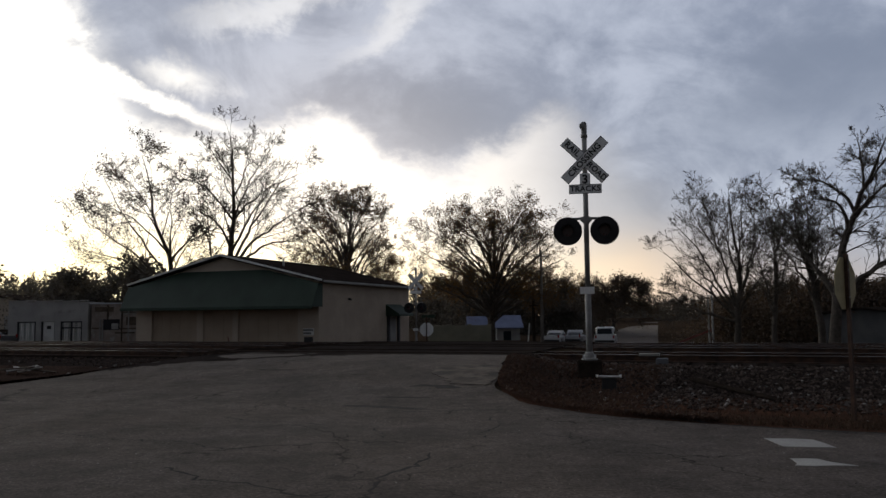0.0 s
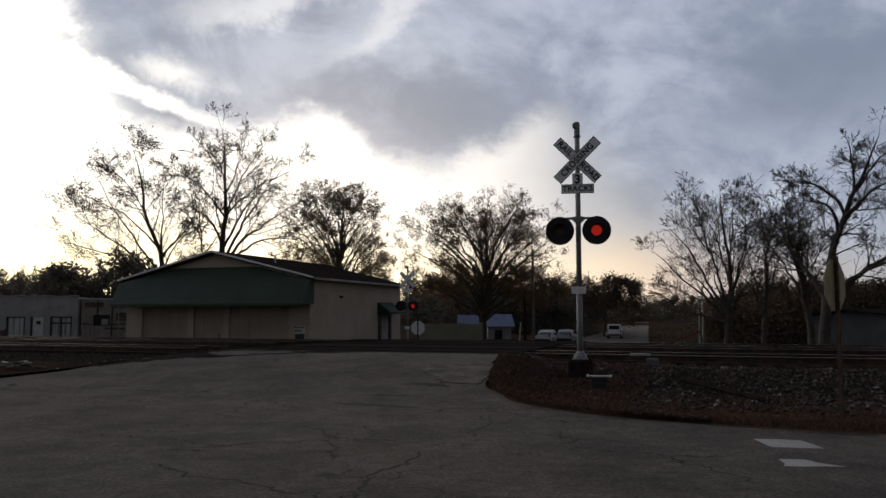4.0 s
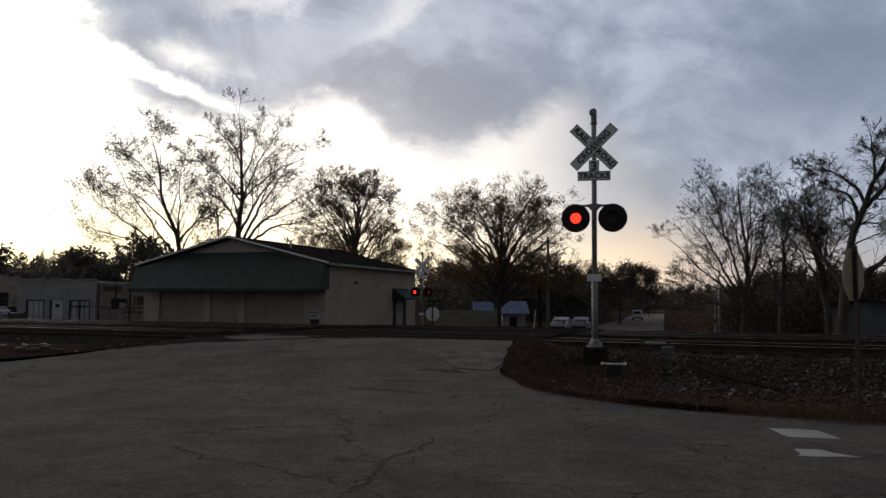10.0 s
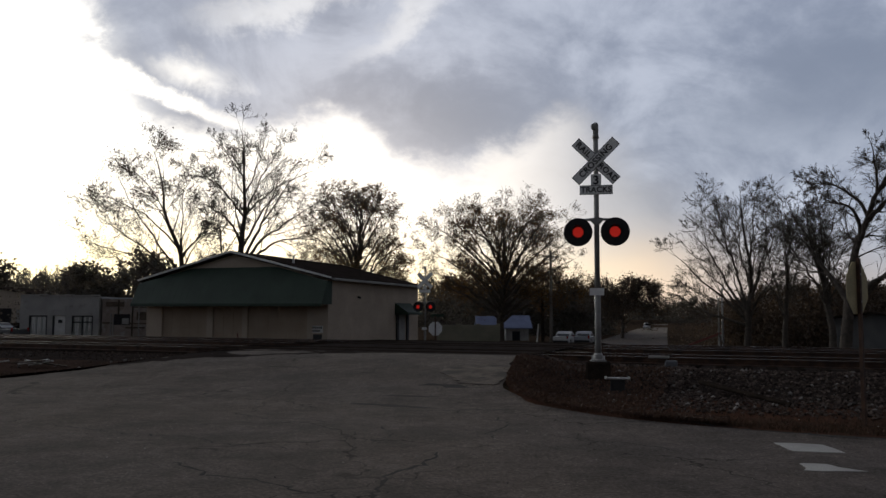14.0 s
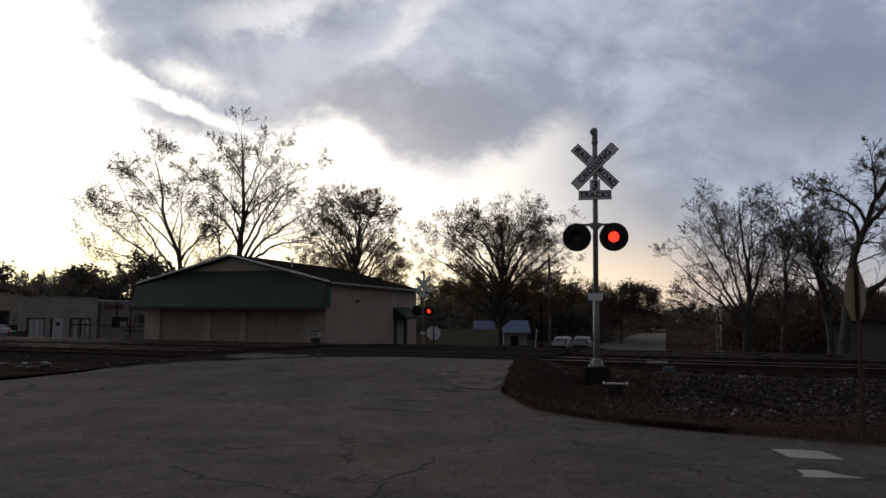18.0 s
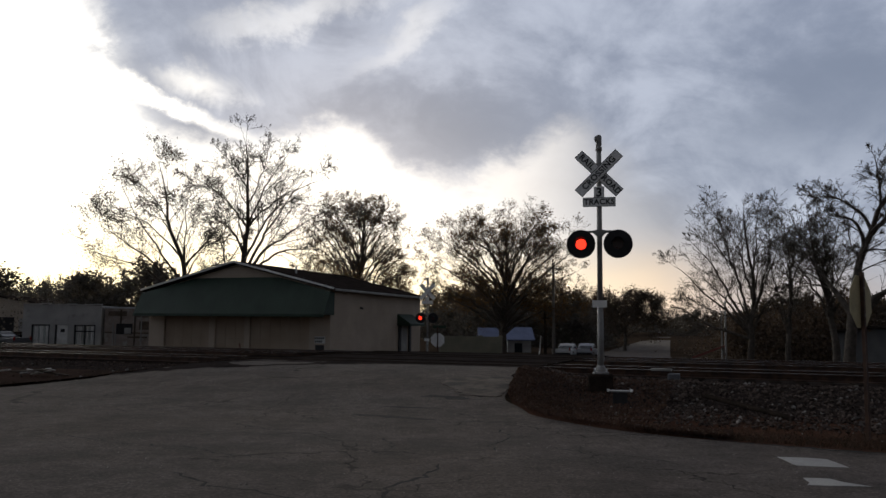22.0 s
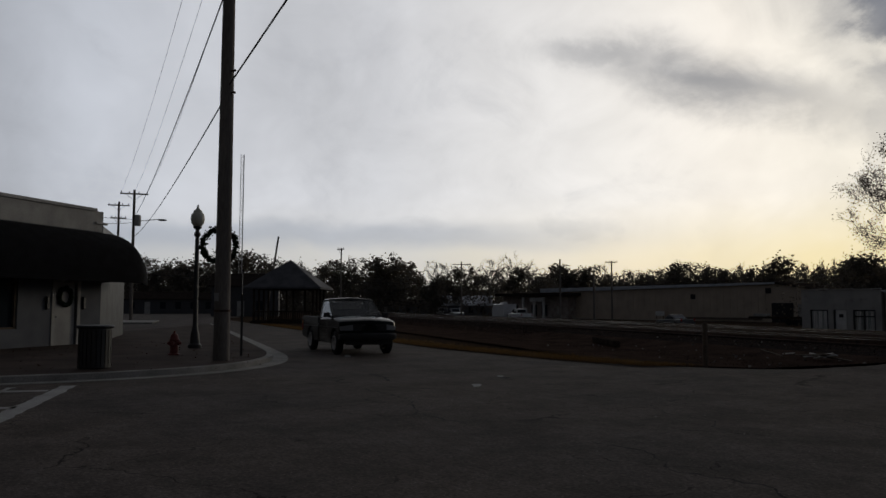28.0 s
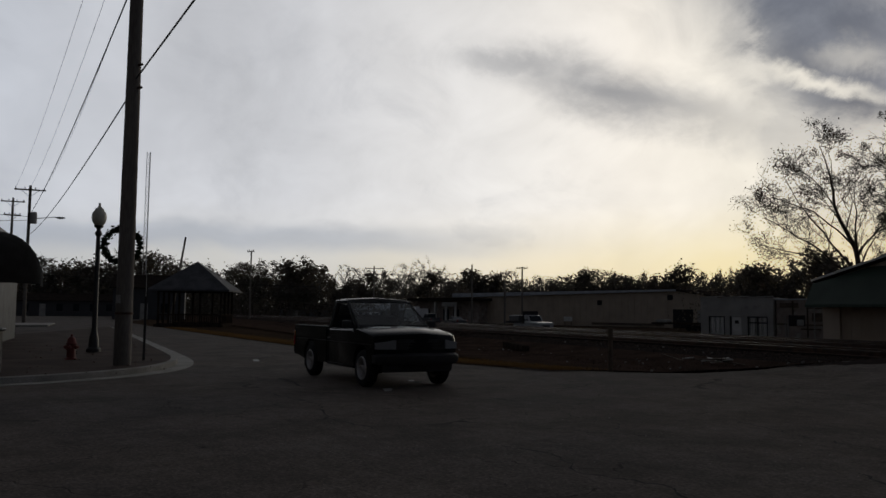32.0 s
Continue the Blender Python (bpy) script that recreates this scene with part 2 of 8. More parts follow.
def clear_glass(name, tint=(0.75, 0.82, 0.8)):
    mt = bpy.data.materials.new(name)
    mt.use_nodes = True
    nt = mt.node_tree
    nt.nodes.remove(nt.nodes["Principled BSDF"])
    N, L = nt.nodes.new, nt.links.new
    tr, gl, lw, mx = N("ShaderNodeBsdfTransparent"), N("ShaderNodeBsdfGlossy"), N("ShaderNodeLayerWeight"), N("ShaderNodeMixShader")
    tr.inputs[0].default_value = (*tint, 1)
    gl.inputs["Roughness"].default_value = 0.03
    pw, ad = N("ShaderNodeMath"), N("ShaderNodeMath")
    pw.operation, ad.operation = "POWER", "MULTIPLY_ADD"
    L(lw.outputs["Facing"], pw.inputs[0])
    pw.inputs[1].default_value = 4.0
    L(pw.outputs[0], ad.inputs[0])
    ad.inputs[1].default_value, ad.inputs[2].default_value = 0.7, 0.05
    L(ad.outputs[0], mx.inputs[0])
    L(tr.outputs[0], mx.inputs[1])
    L(gl.outputs[0], mx.inputs[2])
    L(mx.outputs[0], nt.nodes["Material Output"].inputs[0])
    return mt


def lamp_mat(name, col, power):
    mt = bpy.data.materials.new(name)
    mt.use_nodes = True
    p = mt.node_tree.nodes["Principled BSDF"]
    p.inputs["Base Color"].default_value = (*[c * 0.6 for c in col], 1)
    p.inputs["Emission Color"].default_value = (*col, 1)
    p.inputs["Emission Strength"].default_value = power
    return mt


def asphalt_mat(name):
    """worn asphalt: broad stains, mottling, coarse and fine aggregate, hairline cracks"""
    mt = bpy.data.materials.new(name)
    mt.use_nodes = True
    nt = mt.node_tree
    N, L = nt.nodes.new, nt.links.new
    p = nt.nodes["Principled BSDF"]
    co = N("ShaderNodeTexCoord").outputs["Object"]

    def cloud(scale, detail, lo, hi, a, b, rough=0.55):
        n, r = N("ShaderNodeTexNoise"), N("ShaderNodeMapRange")
        n.inputs["Scale"].default_value, n.inputs["Detail"].default_value, n.inputs["Roughness"].default_value = scale, detail, rough
        L(co, n.inputs["Vector"])
        for k, v in (("From Min", lo), ("From Max", hi), ("To Min", a), ("To Max", b)):
            r.inputs[k].default_value = v
        L(n.outputs[0], r.inputs[0])
        return r.outputs[0], n

    def times(a, b):
        k = N("ShaderNodeMath")
        k.operation = "MULTIPLY"
        L(a, k.inputs[0])
        L(b, k.inputs[1])
        return k.outputs[0]

    base = N("ShaderNodeMix")
    base.data_type = "RGBA"
    L(cloud(0.22, 4, 0.38, 0.62, 0, 1)[0], base.inputs[0])
    base.inputs[6].default_value, base.inputs[7].default_value = (0.087, 0.074, 0.067, 1), (0.100, 0.082, 0.070, 1)
    stain = cloud(0.9, 6, 0.36, 0.60, 0.74, 1.10)[0]
    mottle = cloud(5.0, 5, 0.3, 0.7, 0.78, 1.22)[0]
    grit, ng = cloud(24.0, 4, 0.3, 0.7, 0.45, 1.6, 0.7)
    speck = cloud(48.0, 2, 0.66, 0.74, 1.0, 2.4)[0]
    warp = N("ShaderNodeTexNoise")
    warp.inputs["Scale"].default_value, warp.inputs["Detail"].default_value = 2.2, 5
    L(co, warp.inputs["Vector"])
    mv = N("ShaderNodeVectorMath")
    mv.operation = "MULTIPLY_ADD"
    L(warp.outputs["Color"], mv.inputs[0])
    mv.inputs[1].default_value = (0.9, 0.9, 0)
    L(co, mv.inputs[2])
    vo = N("ShaderNodeTexVoronoi")
    vo.feature = "DISTANCE_TO_EDGE"
    vo.inputs["Scale"].default_value = 0.42
    L(mv.outputs[0], vo.inputs["Vector"])
    cr = N("ShaderNodeMapRange")
    for k, v in (("From Min", 0.001), ("From Max", 0.006), ("To Min", 0.0), ("To Max", 1.0)):
        cr.inputs[k].default_value = v
    L(vo.outputs["Distance"], cr.inputs[0])
    some = cloud(0.35, 3, 0.46, 0.54, 0.25, 1.0)[0]
    mx = N("ShaderNodeMath")
    mx.operation = "MAXIMUM"
    L(cr.outputs[0], mx.inputs[0])
    L(some, mx.inputs[1])
    f = times(times(times(stain, mottle), times(grit, speck)), mx.outputs[0])
    sc = N("ShaderNodeVectorMath")
    sc.operation = "SCALE"
    L(base.outputs[2], sc.inputs[0])
    L(f, sc.inputs["Scale"])
    L(sc.outputs[0], p.inputs["Base Color"])
    p.inputs["Roughness"].default_value, p.inputs["Specular IOR Level"].default_value = 0.92, 0.06
    bp = N("ShaderNodeBump")
    bp.inputs["Strength"].default_value, bp.inputs["Distance"].default_value = 0.5, 0.012
    L(ng.outputs[0], bp.inputs["Height"])
    L(bp.outputs[0], p.inputs["Normal"])
    return mt


M = dict(
    asphalt=asphalt_mat("asphalt"),
    patch=mat("worn_concrete", (0.145, 0.118, 0.095), (0.075, 0.062, 0.052), 0.9, 3.0, bump=0.5, grain=20, spec=0.1, spots=((0.05, 0.043, 0.038), 2.4, 0.5, 0.62)),
    spill=mat("dark_gritty_asphalt", (0.045, 0.037, 0.033), (0.030, 0.025, 0.023), 0.95, 1.4, bump=0.6, grain=40, spec=0.0),
    tar=mat("tar_crack", (0.010, 0.009, 0.009), None, 0.9, 4, bump=0.2, spec=0.2),
    rustleaf=leaf_mat("rust_fallen_leaf", (0.085, 0.048, 0.033), (0.055, 0.033, 0.024), (0.07, 0.036, 0.02), 0.25),
    soil=mat("dark_soil", (0.074, 0.050, 0.039), (0.042, 0.030, 0.024), 0.95, 0.9, bump=0.6, grain=22, spec=0.0),
    farsoil=mat("far_ground", (0.062, 0.044, 0.031), (0.038, 0.028, 0.020), 0.95, 0.12, bump=0.4, grain=6, spec=0.0),
    redsoil=mat("rust_leaf_litter", (0.085, 0.045, 0.030), (0.055, 0.033, 0.024), 0.95, 1.1, bump=0.7, grain=18, spec=0.0),
    grass=leaf_mat("dry_grass", (0.17, 0.10, 0.04), (0.095, 0.06, 0.027), (0.15, 0.085, 0.03), 0.45),
    deadgrass=leaf_mat("dead_grass", (0.060, 0.040, 0.027), (0.04, 0.028, 0.02), (0.05, 0.03, 0.018), 0.3),
    ballast=mat("ballast_stone", (0.105, 0.082, 0.070), (0.060, 0.047, 0.041), 0.9, 6, bump=0.3, rand=0.6, spec=0.0),
    brownstone=mat("brown_stone", (0.085, 0.063, 0.052), (0.050, 0.038, 0.032), 0.9, 6, bump=0.3, rand=0.6, spec=0.0),
    palestone=mat("pale_ballast_stone", (0.22, 0.20, 0.185), (0.13, 0.12, 0.11), 0.9, 6, bump=0.3, rand=0.5, spec=0.2),
    bedstone=mat("ballast_bed", (0.050, 0.040, 0.035), (0.03, 0.025, 0.022), 0.95, 3, bump=0.8, grain=16, spec=0.0),
    rail=mat("rusty_steel", (0.10, 0.055, 0.035), (0.05, 0.032, 0.024), 0.7, 5, metal=0.5, bump=0.2),
    railtop=mat("polished_rail_head", (0.26, 0.24, 0.23), (0.16, 0.15, 0.14), 0.42, 9, metal=0.9, bump=0.05),
    tie=mat("creosoted_timber", (0.045, 0.035, 0.028), (0.025, 0.02, 0.017), 0.95, 3, bump=0.5, grain=30, rand=0.3, spec=0.0),
    concrete=mat("concrete", (0.30, 0.285, 0.26), (0.21, 0.20, 0.18), 0.9, 1.4, bump=0.3, grain=40, spec=0.2),
    walk=mat("brown_paving", (0.088, 0.068, 0.058), (0.060, 0.047, 0.041), 0.9, 0.8, bump=0.3, grain=30, spec=0.02),
    stucco=mat("tan_block_paint", (0.50, 0.415, 0.33), (0.42, 0.345, 0.27), 0.85, 0.6, bump=0.15, grain=30, spec=0.2),
    stucco2=mat("tan_door_paint", (0.43, 0.34, 0.255), (0.37, 0.29, 0.215), 0.8, 0.8, bump=0.1, spec=0.2),
    green=mat("green_metal_awning", (0.012, 0.034, 0.016), (0.009, 0.026, 0.012), 0.65, 0.8, bump=0.08),
    roofing=mat("brown_shingle", (0.040, 0.031, 0.027), (0.027, 0.022, 0.019), 0.95, 1.2, bump=0.5, grain=12, spec=0.0),
    greypaint=mat("grey_masonry_paint", (0.44, 0.425, 0.405), (0.33, 0.32, 0.305), 0.85, 0.7, bump=0.2, grain=20, spec=0.1, spots=((0.22, 0.205, 0.19), 1.3, 0.6, 0.75)),
    brick=mat("old_brick", (0.38, 0.32, 0.28), (0.24, 0.20, 0.175), 0.9, 1.2, bump=0.4, grain=18, spots=((0.42, 0.40, 0.37), 1.4, 0.55, 0.7), spec=0.2),
    white=mat("white_paint", (0.72, 0.71, 0.68), (0.60, 0.59, 0.56), 0.6, 2, bump=0.1),
    offwhite=mat("weathered_white_paint", (0.38, 0.37, 0.345), (0.28, 0.27, 0.255), 0.75, 1.5, bump=0.15, spec=0.2),
    black=mat("black_paint", (0.015, 0.015, 0.016), (0.01, 0.01, 0.01), 0.5, 4, bump=0.1),
    matblack=mat("flat_black", (0.032, 0.030, 0.032), None, 0.85, 4, bump=0.1, spec=0.3),
    canvas=mat("black_canvas", (0.007, 0.007, 0.009), (0.005, 0.005, 0.006), 0.9, 3, bump=0.2, spec=0.05),
    alu=mat("galvanised_steel", (0.44, 0.44, 0.44), (0.34, 0.34, 0.345), 0.5, 5, metal=0.7, bump=0.1),
    silver=mat("aluminium_paint", (0.30, 0.295, 0.285), (0.22, 0.215, 0.205), 0.65, 3, metal=0.2, bump=0.12, spots=((0.16, 0.13, 0.11), 6, 0.62, 0.75)),
    sheet=mat("white_reflective_sheet", (0.86, 0.86, 0.84), (0.76, 0.76, 0.74), 0.5, 6, bump=0.05),
    pole=mat("weathered_pole_wood", (0.20, 0.18, 0.16), (0.12, 0.107, 0.094), 0.9, 2, bump=0.4, grain=40, stretch=(1, 1, 0.12), spec=0.15),
    bark=mat("tree_bark", (0.115, 0.098, 0.082), (0.07, 0.06, 0.05), 0.95, 4, bump=0.5, spec=0.1),
    leafb=leaf_mat("brown_leaf", (0.17, 0.10, 0.042), (0.10, 0.07, 0.03), (0.16, 0.085, 0.03)),
    leafd=leaf_mat("dark_brown_leaf", (0.12, 0.09, 0.07), (0.085, 0.066, 0.052), (0.09, 0.06, 0.036), 0.4),
    leafg=leaf_mat("dull_green_leaf", (0.072, 0.070, 0.045), (0.05, 0.050, 0.034), (0.05, 0.042, 0.022), 0.35),
    # tree belts' leaves and bark, made paler to put distance haze into the colour
    leaff=leaf_mat("haze_paled_far_leaf", (0.12, 0.112, 0.095), (0.10, 0.092, 0.08), (0.12, 0.10, 0.075), 0.45),
    barkf=mat("haze_paled_far_bark", (0.17, 0.155, 0.14), (0.13, 0.12, 0.11), 0.95, 4, bump=0.3, spec=0.1),
    tin=mat("pale_tin_roof", (0.50, 0.52, 0.56), (0.40, 0.42, 0.46), 0.45, 1, metal=0.3, bump=0.1),
    bluetin=mat("blue_tin_roof", (0.20, 0.24, 0.38), (0.16, 0.19, 0.30), 0.45, 1, metal=0.2, bump=0.1),
    glassd=glass("dark_window_glass"),
    tintglass=clear_glass("tinted_car_glass", (0.34, 0.35, 0.40)),
    palecarglass=clear_glass("car_glass", (0.86, 0.89, 0.9)),
    autoglass=clear_glass("windscreen_glass", (0.42, 0.46, 0.47)),
    curtain=mat("pale_curtain", (0.80, 0.78, 0.75), (0.6, 0.58, 0.56), 0.9, 3, bump=0.2, stretch=(6, 6, 0.3), spec=0.1),
    tyre=mat("tyre_rubber", (0.016, 0.016, 0.017), (0.012, 0.012, 0.012), 0.85, 9, bump=0.15, spec=0.25),
    chrome=mat("dull_alloy", (0.62, 0.62, 0.63), (0.48, 0.48, 0.49), 0.3, 6, metal=0.9, bump=0.05),
    oldrim=mat("dull_old_rim", (0.52, 0.51, 0.50), (0.36, 0.35, 0.34), 0.45, 9, metal=0.5, bump=0.1),
    maroon=mat("faded_maroon_paint", (0.060, 0.0065, 0.009), (0.046, 0.006, 0.008), 0.45, 1.2, bump=0.02, coat=0.18, spec=0.25, spots=((0.058, 0.014, 0.015), 2.2, 0.6, 0.8)),
    primer=mat("grey_primer", (0.075, 0.074, 0.060), (0.060, 0.058, 0.048), 0.85, 2.0, bump=0.08, spec=0.2),
    primer_red=mat("blotched_primer", (0.085, 0.052, 0.050), (0.065, 0.036, 0.036), 0.7, 2.0, bump=0.06, spec=0.2),
    darkcar=mat("black_green_car_paint", (0.006, 0.008, 0.008), (0.005, 0.006, 0.006), 0.18, 2, bump=0.0, spec=0.06),
    trim=mat("black_plastic", (0.018, 0.018, 0.019), (0.013, 0.013, 0.013), 0.6, 8, bump=0.1),
    orange=mat("amber_lens", (0.40, 0.12, 0.015), (0.3, 0.09, 0.015), 0.25, 20, bump=0.05),
    redlens=mat("red_lens", (0.30, 0.014, 0.010), (0.22, 0.01, 0.008), 0.25, 20, bump=0.05),
    headlens=glass("headlamp_glass", (0.20, 0.205, 0.21), 0.1),
    interior=mat("dark_cab_interior", (0.03, 0.03, 0.032), None, 0.9, 5, bump=0.1, spec=0.1),
    hydrant=mat("red_hydrant_paint", (0.14, 0.016, 0.012), (0.10, 0.014, 0.010), 0.6, 9, bump=0.15),
    wreath=mat("wreath_greenery", (0.016, 0.030, 0.014), (0.010, 0.02, 0.01), 0.9, 9, bump=0.3, rand=0.4, spec=0.1),
    globe=mat("frosted_lamp_globe", (0.62, 0.60, 0.50), (0.5, 0.48, 0.40), 0.35, 5, bump=0.05),
    yellow=mat("sign_back_tan", (0.46, 0.40, 0.22), (0.36, 0.31, 0.18), 0.6, 4, bump=0.1),
    whcar=mat("white_car_paint", (0.66, 0.66, 0.66), (0.58, 0.58, 0.58), 0.35, 2, bump=0.02, coat=0.4),
    silcar=mat("silver_car_paint", (0.34, 0.35, 0.37), (0.29, 0.30, 0.32), 0.35, 2, metal=0.4, bump=0.02, coat=0.4),
    redcar=mat("red_car_paint", (0.16, 0.035, 0.024), (0.12, 0.03, 0.022), 0.35, 2, bump=0.02, coat=0.4),
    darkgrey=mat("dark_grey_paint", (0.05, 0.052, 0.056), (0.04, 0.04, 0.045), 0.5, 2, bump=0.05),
    wood=mat("weathered_board", (0.13, 0.10, 0.075), (0.08, 0.064, 0.05), 0.9, 2, bump=0.3, grain=30, rand=0.3, spec=0.1),
    litter=mat("white_litter", (0.62, 0.60, 0.57), (0.45, 0.43, 0.4), 0.8, 6, bump=0.1),
    greenwall=mat("grey_green_wall_paint", (0.27, 0.255, 0.19), (0.21, 0.20, 0.15), 0.9, 0.8, bump=0.2, spec=0.1),
    shopglass=clear_glass("shop_window_glass", (0.9, 0.92, 0.92)),
    shopwall=mat("grey_shop_paint", (0.150, 0.155, 0.165), (0.115, 0.118, 0.126), 0.85, 1.2, bump=0.15, spec=0.1),
    darkroof=mat("dark_shingle", (0.10, 0.10, 0.105), (0.065, 0.065, 0.07), 0.8, 1.2, bump=0.3, grain=12, spec=0.2),
    shedgrey=mat("dull_metal_siding", (0.125, 0.128, 0.13), (0.09, 0.092, 0.095), 0.85, 0.8, bump=0.1, spec=0.05),
    wire=mat("cable_black", (0.02, 0.02, 0.02), None, 0.7, 4, bump=0),
    lit=lamp_mat("lit_red_signal_lens", (1.0, 0.032, 0.014), 1.9),
    dim=lamp_mat("fading_red_signal_lens", (0.75, 0.03, 0.02), 0.25),
    unlit=mat("dark_red_signal_lens", (0.050, 0.012, 0.014), (0.035, 0.010, 0.012), 0.3, 20, bump=0.05),
)

# ---- mesh helpers ----
# Plan axes: u runs along the railway (bearing 70 degrees left of ahead), n across it, away from the camera.
TU, TN = Vector((-math.sin(radians(70)), math.cos(radians(70)), 0)), Vector((math.sin(radians(20)), math.cos(radians(20)), 0))
RAILZ = 0.42
FARZ = -0.8


def un(u, n, z=0.0):
    return TU * u + TN * n + Vector((0, 0, z))


def ramp(v, a, b):
    t = min(1.0, max(0.0, (v - a) / (b - a)))
    return t * t * (3 - 2 * t)


def road_half(n):
    """left and right edge (u) of the crossing road at n"""
    return (float(np.interp(n, (9.6, 10.9, 11.25, 11.91, 12.3, 12.8, 13.5, 14.56, 15.8, 18, 60, 140, 200, 300, 700), (-4, 1.0, 1.86, 2.83, 3.19, 3.5, 3.9, 4.21, 4.45, 4.9, 5.0, 11.8, 16.8, 25, 58))),
            float(np.interp(n, (8.5, 10.3, 12.5, 14, 16.2, 18.6, 22, 60, 140, 200, 300, 700), (20, 17.0, 14.5, 14.0, 13.5, 12.9, 12.9, 13.2, 20.0, 25.0, 33, 66))))


def base_z(u, n):
    """ground beside the roads"""
    z = -0.12 * ramp(n, 10.0, 12.5) + 0.32 * ramp(n, 15.2, 18.2)
    return z + (FARZ - 0.2) * ramp(n, 33, 43) - dip(u, n)


def dip(u, n):
    """the land beyond the crossing falls away to the right"""
    return (0.75 * ramp(n, 42, 66) + 1.0 * min(1.0, max(0.0, (n - 66) / 190))) * (1 - ramp(u, 26, 42))


def road_z(n):
    return RAILZ * ramp(n, 11.0, 18.6) - 0.08 * ramp(n, 25.5, 28.3) + (FARZ - RAILZ + 0.08) * ramp(n, 30.3, 42) - dip(9, n)


def ground_z(u, n):
    lo, hi = road_half(n)
    if n < 9.5:
        return 0.0
    w = min(ramp(u, lo - 1.6, lo), 1 - ramp(u, hi, hi + 1.6))
    return base_z(u, n) * (1 - w) + road_z(n) * w


def link(name, bm, material, parent=None, label="", smooth=False, mats=None):
    me = bpy.data.meshes.new(name)
    bm.to_mesh(me)
    bm.free()
    for k in (mats or [material]):
        me.materials.append(k)
    if smooth:
        me.polygons.foreach_set("use_smooth", [True] * len(me.polygons))
    ob = new(name, me)
    if parent:
        ob.parent = parent
    if label:
        ob["label"] = label
    return ob


def part(name, bm, material, parent, label="", smooth=False, mats=None):
    return link(name, bm, material, parent, label, smooth, mats)


def empty(name, m, label, category, group="", kind=""):
    ob = new(name)
    ob.empty_display_size = 0.2
    ob.matrix_world = m
    return tagged(ob, label, category, group, kind)


def mesh_py(name, verts, faces, material, parent=None, smooth=False):
    me = bpy.data.meshes.new(name)
    me.from_pydata(verts, [], faces)
    me.materials.append(material)
    if smooth:
        me.polygons.foreach_set("use_smooth", [True] * len(me.polygons))
    ob = new(name, me)
    if parent:
        ob.parent = parent
    return ob


def box(bm, c, s, m=None, bevel=0.0, seg=1, mi=0):
    """a box of size s about c, turned by m"""
    old = set(bm.verts) if bevel else None
    mm = Matrix.Translation(c) @ (m or Matrix()) @ Matrix.Diagonal((*s, 1))
    r = bmesh.ops.create_cube(bm, size=1, matrix=mm)
    fs = {f for v in r["verts"] for f in v.link_faces}
    if bevel:
        es = list({e for v in r["verts"] for e in v.link_edges})
        r2 = bmesh.ops.bevel(bm, geom=es, offset=bevel, segments=seg, affect="EDGES", profile=0.5)
        fs = {f for v in bm.verts if v not in old for f in v.link_faces}
    if mi:
        for f in fs:
            f.material_index = mi
    return fs


def rod(bm, a, b, r1, r2=None, seg=10, caps=True):
    a, b = Vector(a), Vector(b)
    d = b - a
    q = d.to_track_quat("Z", "Y").to_matrix().to_4x4()
    return bmesh.ops.create_cone(bm, cap_ends=caps, segments=seg, radius1=r1, radius2=r1 if r2 is None else r2, depth=d.length, matrix=Matrix.Translation((a + b) / 2) @ q)


def ball(bm, c, r, s=(1, 1, 1), u=12, v=8):
    return bmesh.ops.create_uvsphere(bm, u_segments=u, v_segments=v, radius=r, matrix=Matrix.Translation(c) @ Matrix.Diagonal((*s, 1)))


def lathe(bm, prof, seg=24, m=None):
    """turn a profile of (r, z) about z"""
    m = m or Matrix()
    rings = []
    for r, z in prof:
        if r < 1e-5:
            rings.append([bm.verts.new(m @ Vector((0, 0, z)))])
        else:
            rings.append([bm.verts.new(m @ Vector((r * math.cos(2 * math.pi * i / seg), r * math.sin(2 * math.pi * i / seg), z))) for i in range(seg)])
    for a, b in zip(rings, rings[1:]):
        for i in range(seg):
            j = (i + 1) % seg
            if len(a) == 1 and len(b) == 1:
                continue
            if len(a) == 1:
                bm.faces.new((a[0], b[i], b[j]))
            elif len(b) == 1:
                bm.faces.new((a[i], a[j], b[0]))
            else:
                bm.faces.new((a[i], a[j], b[j], b[i]))
    bmesh.ops.recalc_face_normals(bm, faces=bm.faces)


def prism(bm, pts, axis, a, b, mi=0):
    """the outline pts (2D) pushed along an axis ('x', 'y', 'z') from a to b"""
    def v(p, t):
        return {"x": (t, p[0], p[1]), "y": (p[0], t, p[1]), "z": (p[0], p[1], t)}[axis]
    lo, hi = [bm.verts.new(v(p, a)) for p in pts], [bm.verts.new(v(p, b)) for p in pts]
    fs = [bm.faces.new(lo), bm.faces.new(hi[::-1])]
    for i in range(len(pts)):
        j = (i + 1) % len(pts)
        fs.append(bm.faces.new((lo[j], lo[i], hi[i], hi[j])))
    for f in fs:
        f.material_index = mi
    bmesh.ops.recalc_face_normals(bm, faces=fs)
    return fs


def B():
    return bmesh.new()


def sheet(name, us, ns, zf, material, keep=None, label="", category="", kind="structure"):
    """a ground sheet over the plan grid us x ns"""
    vs, ix, fs = [], {}, []
    for i, u in enumerate(us):
        for j, n in enumerate(ns):
            ix[i, j] = len(vs)
            vs.append(un(u, n, zf(u, n)))
    for i in range(len(us) - 1):
        for j in range(len(ns) - 1):
            if keep is None or keep((us[i] + us[i + 1]) / 2, (ns[j] + ns[j + 1]) / 2):
                fs.append((ix[i, j], ix[i, j + 1], ix[i + 1, j + 1], ix[i + 1, j]))
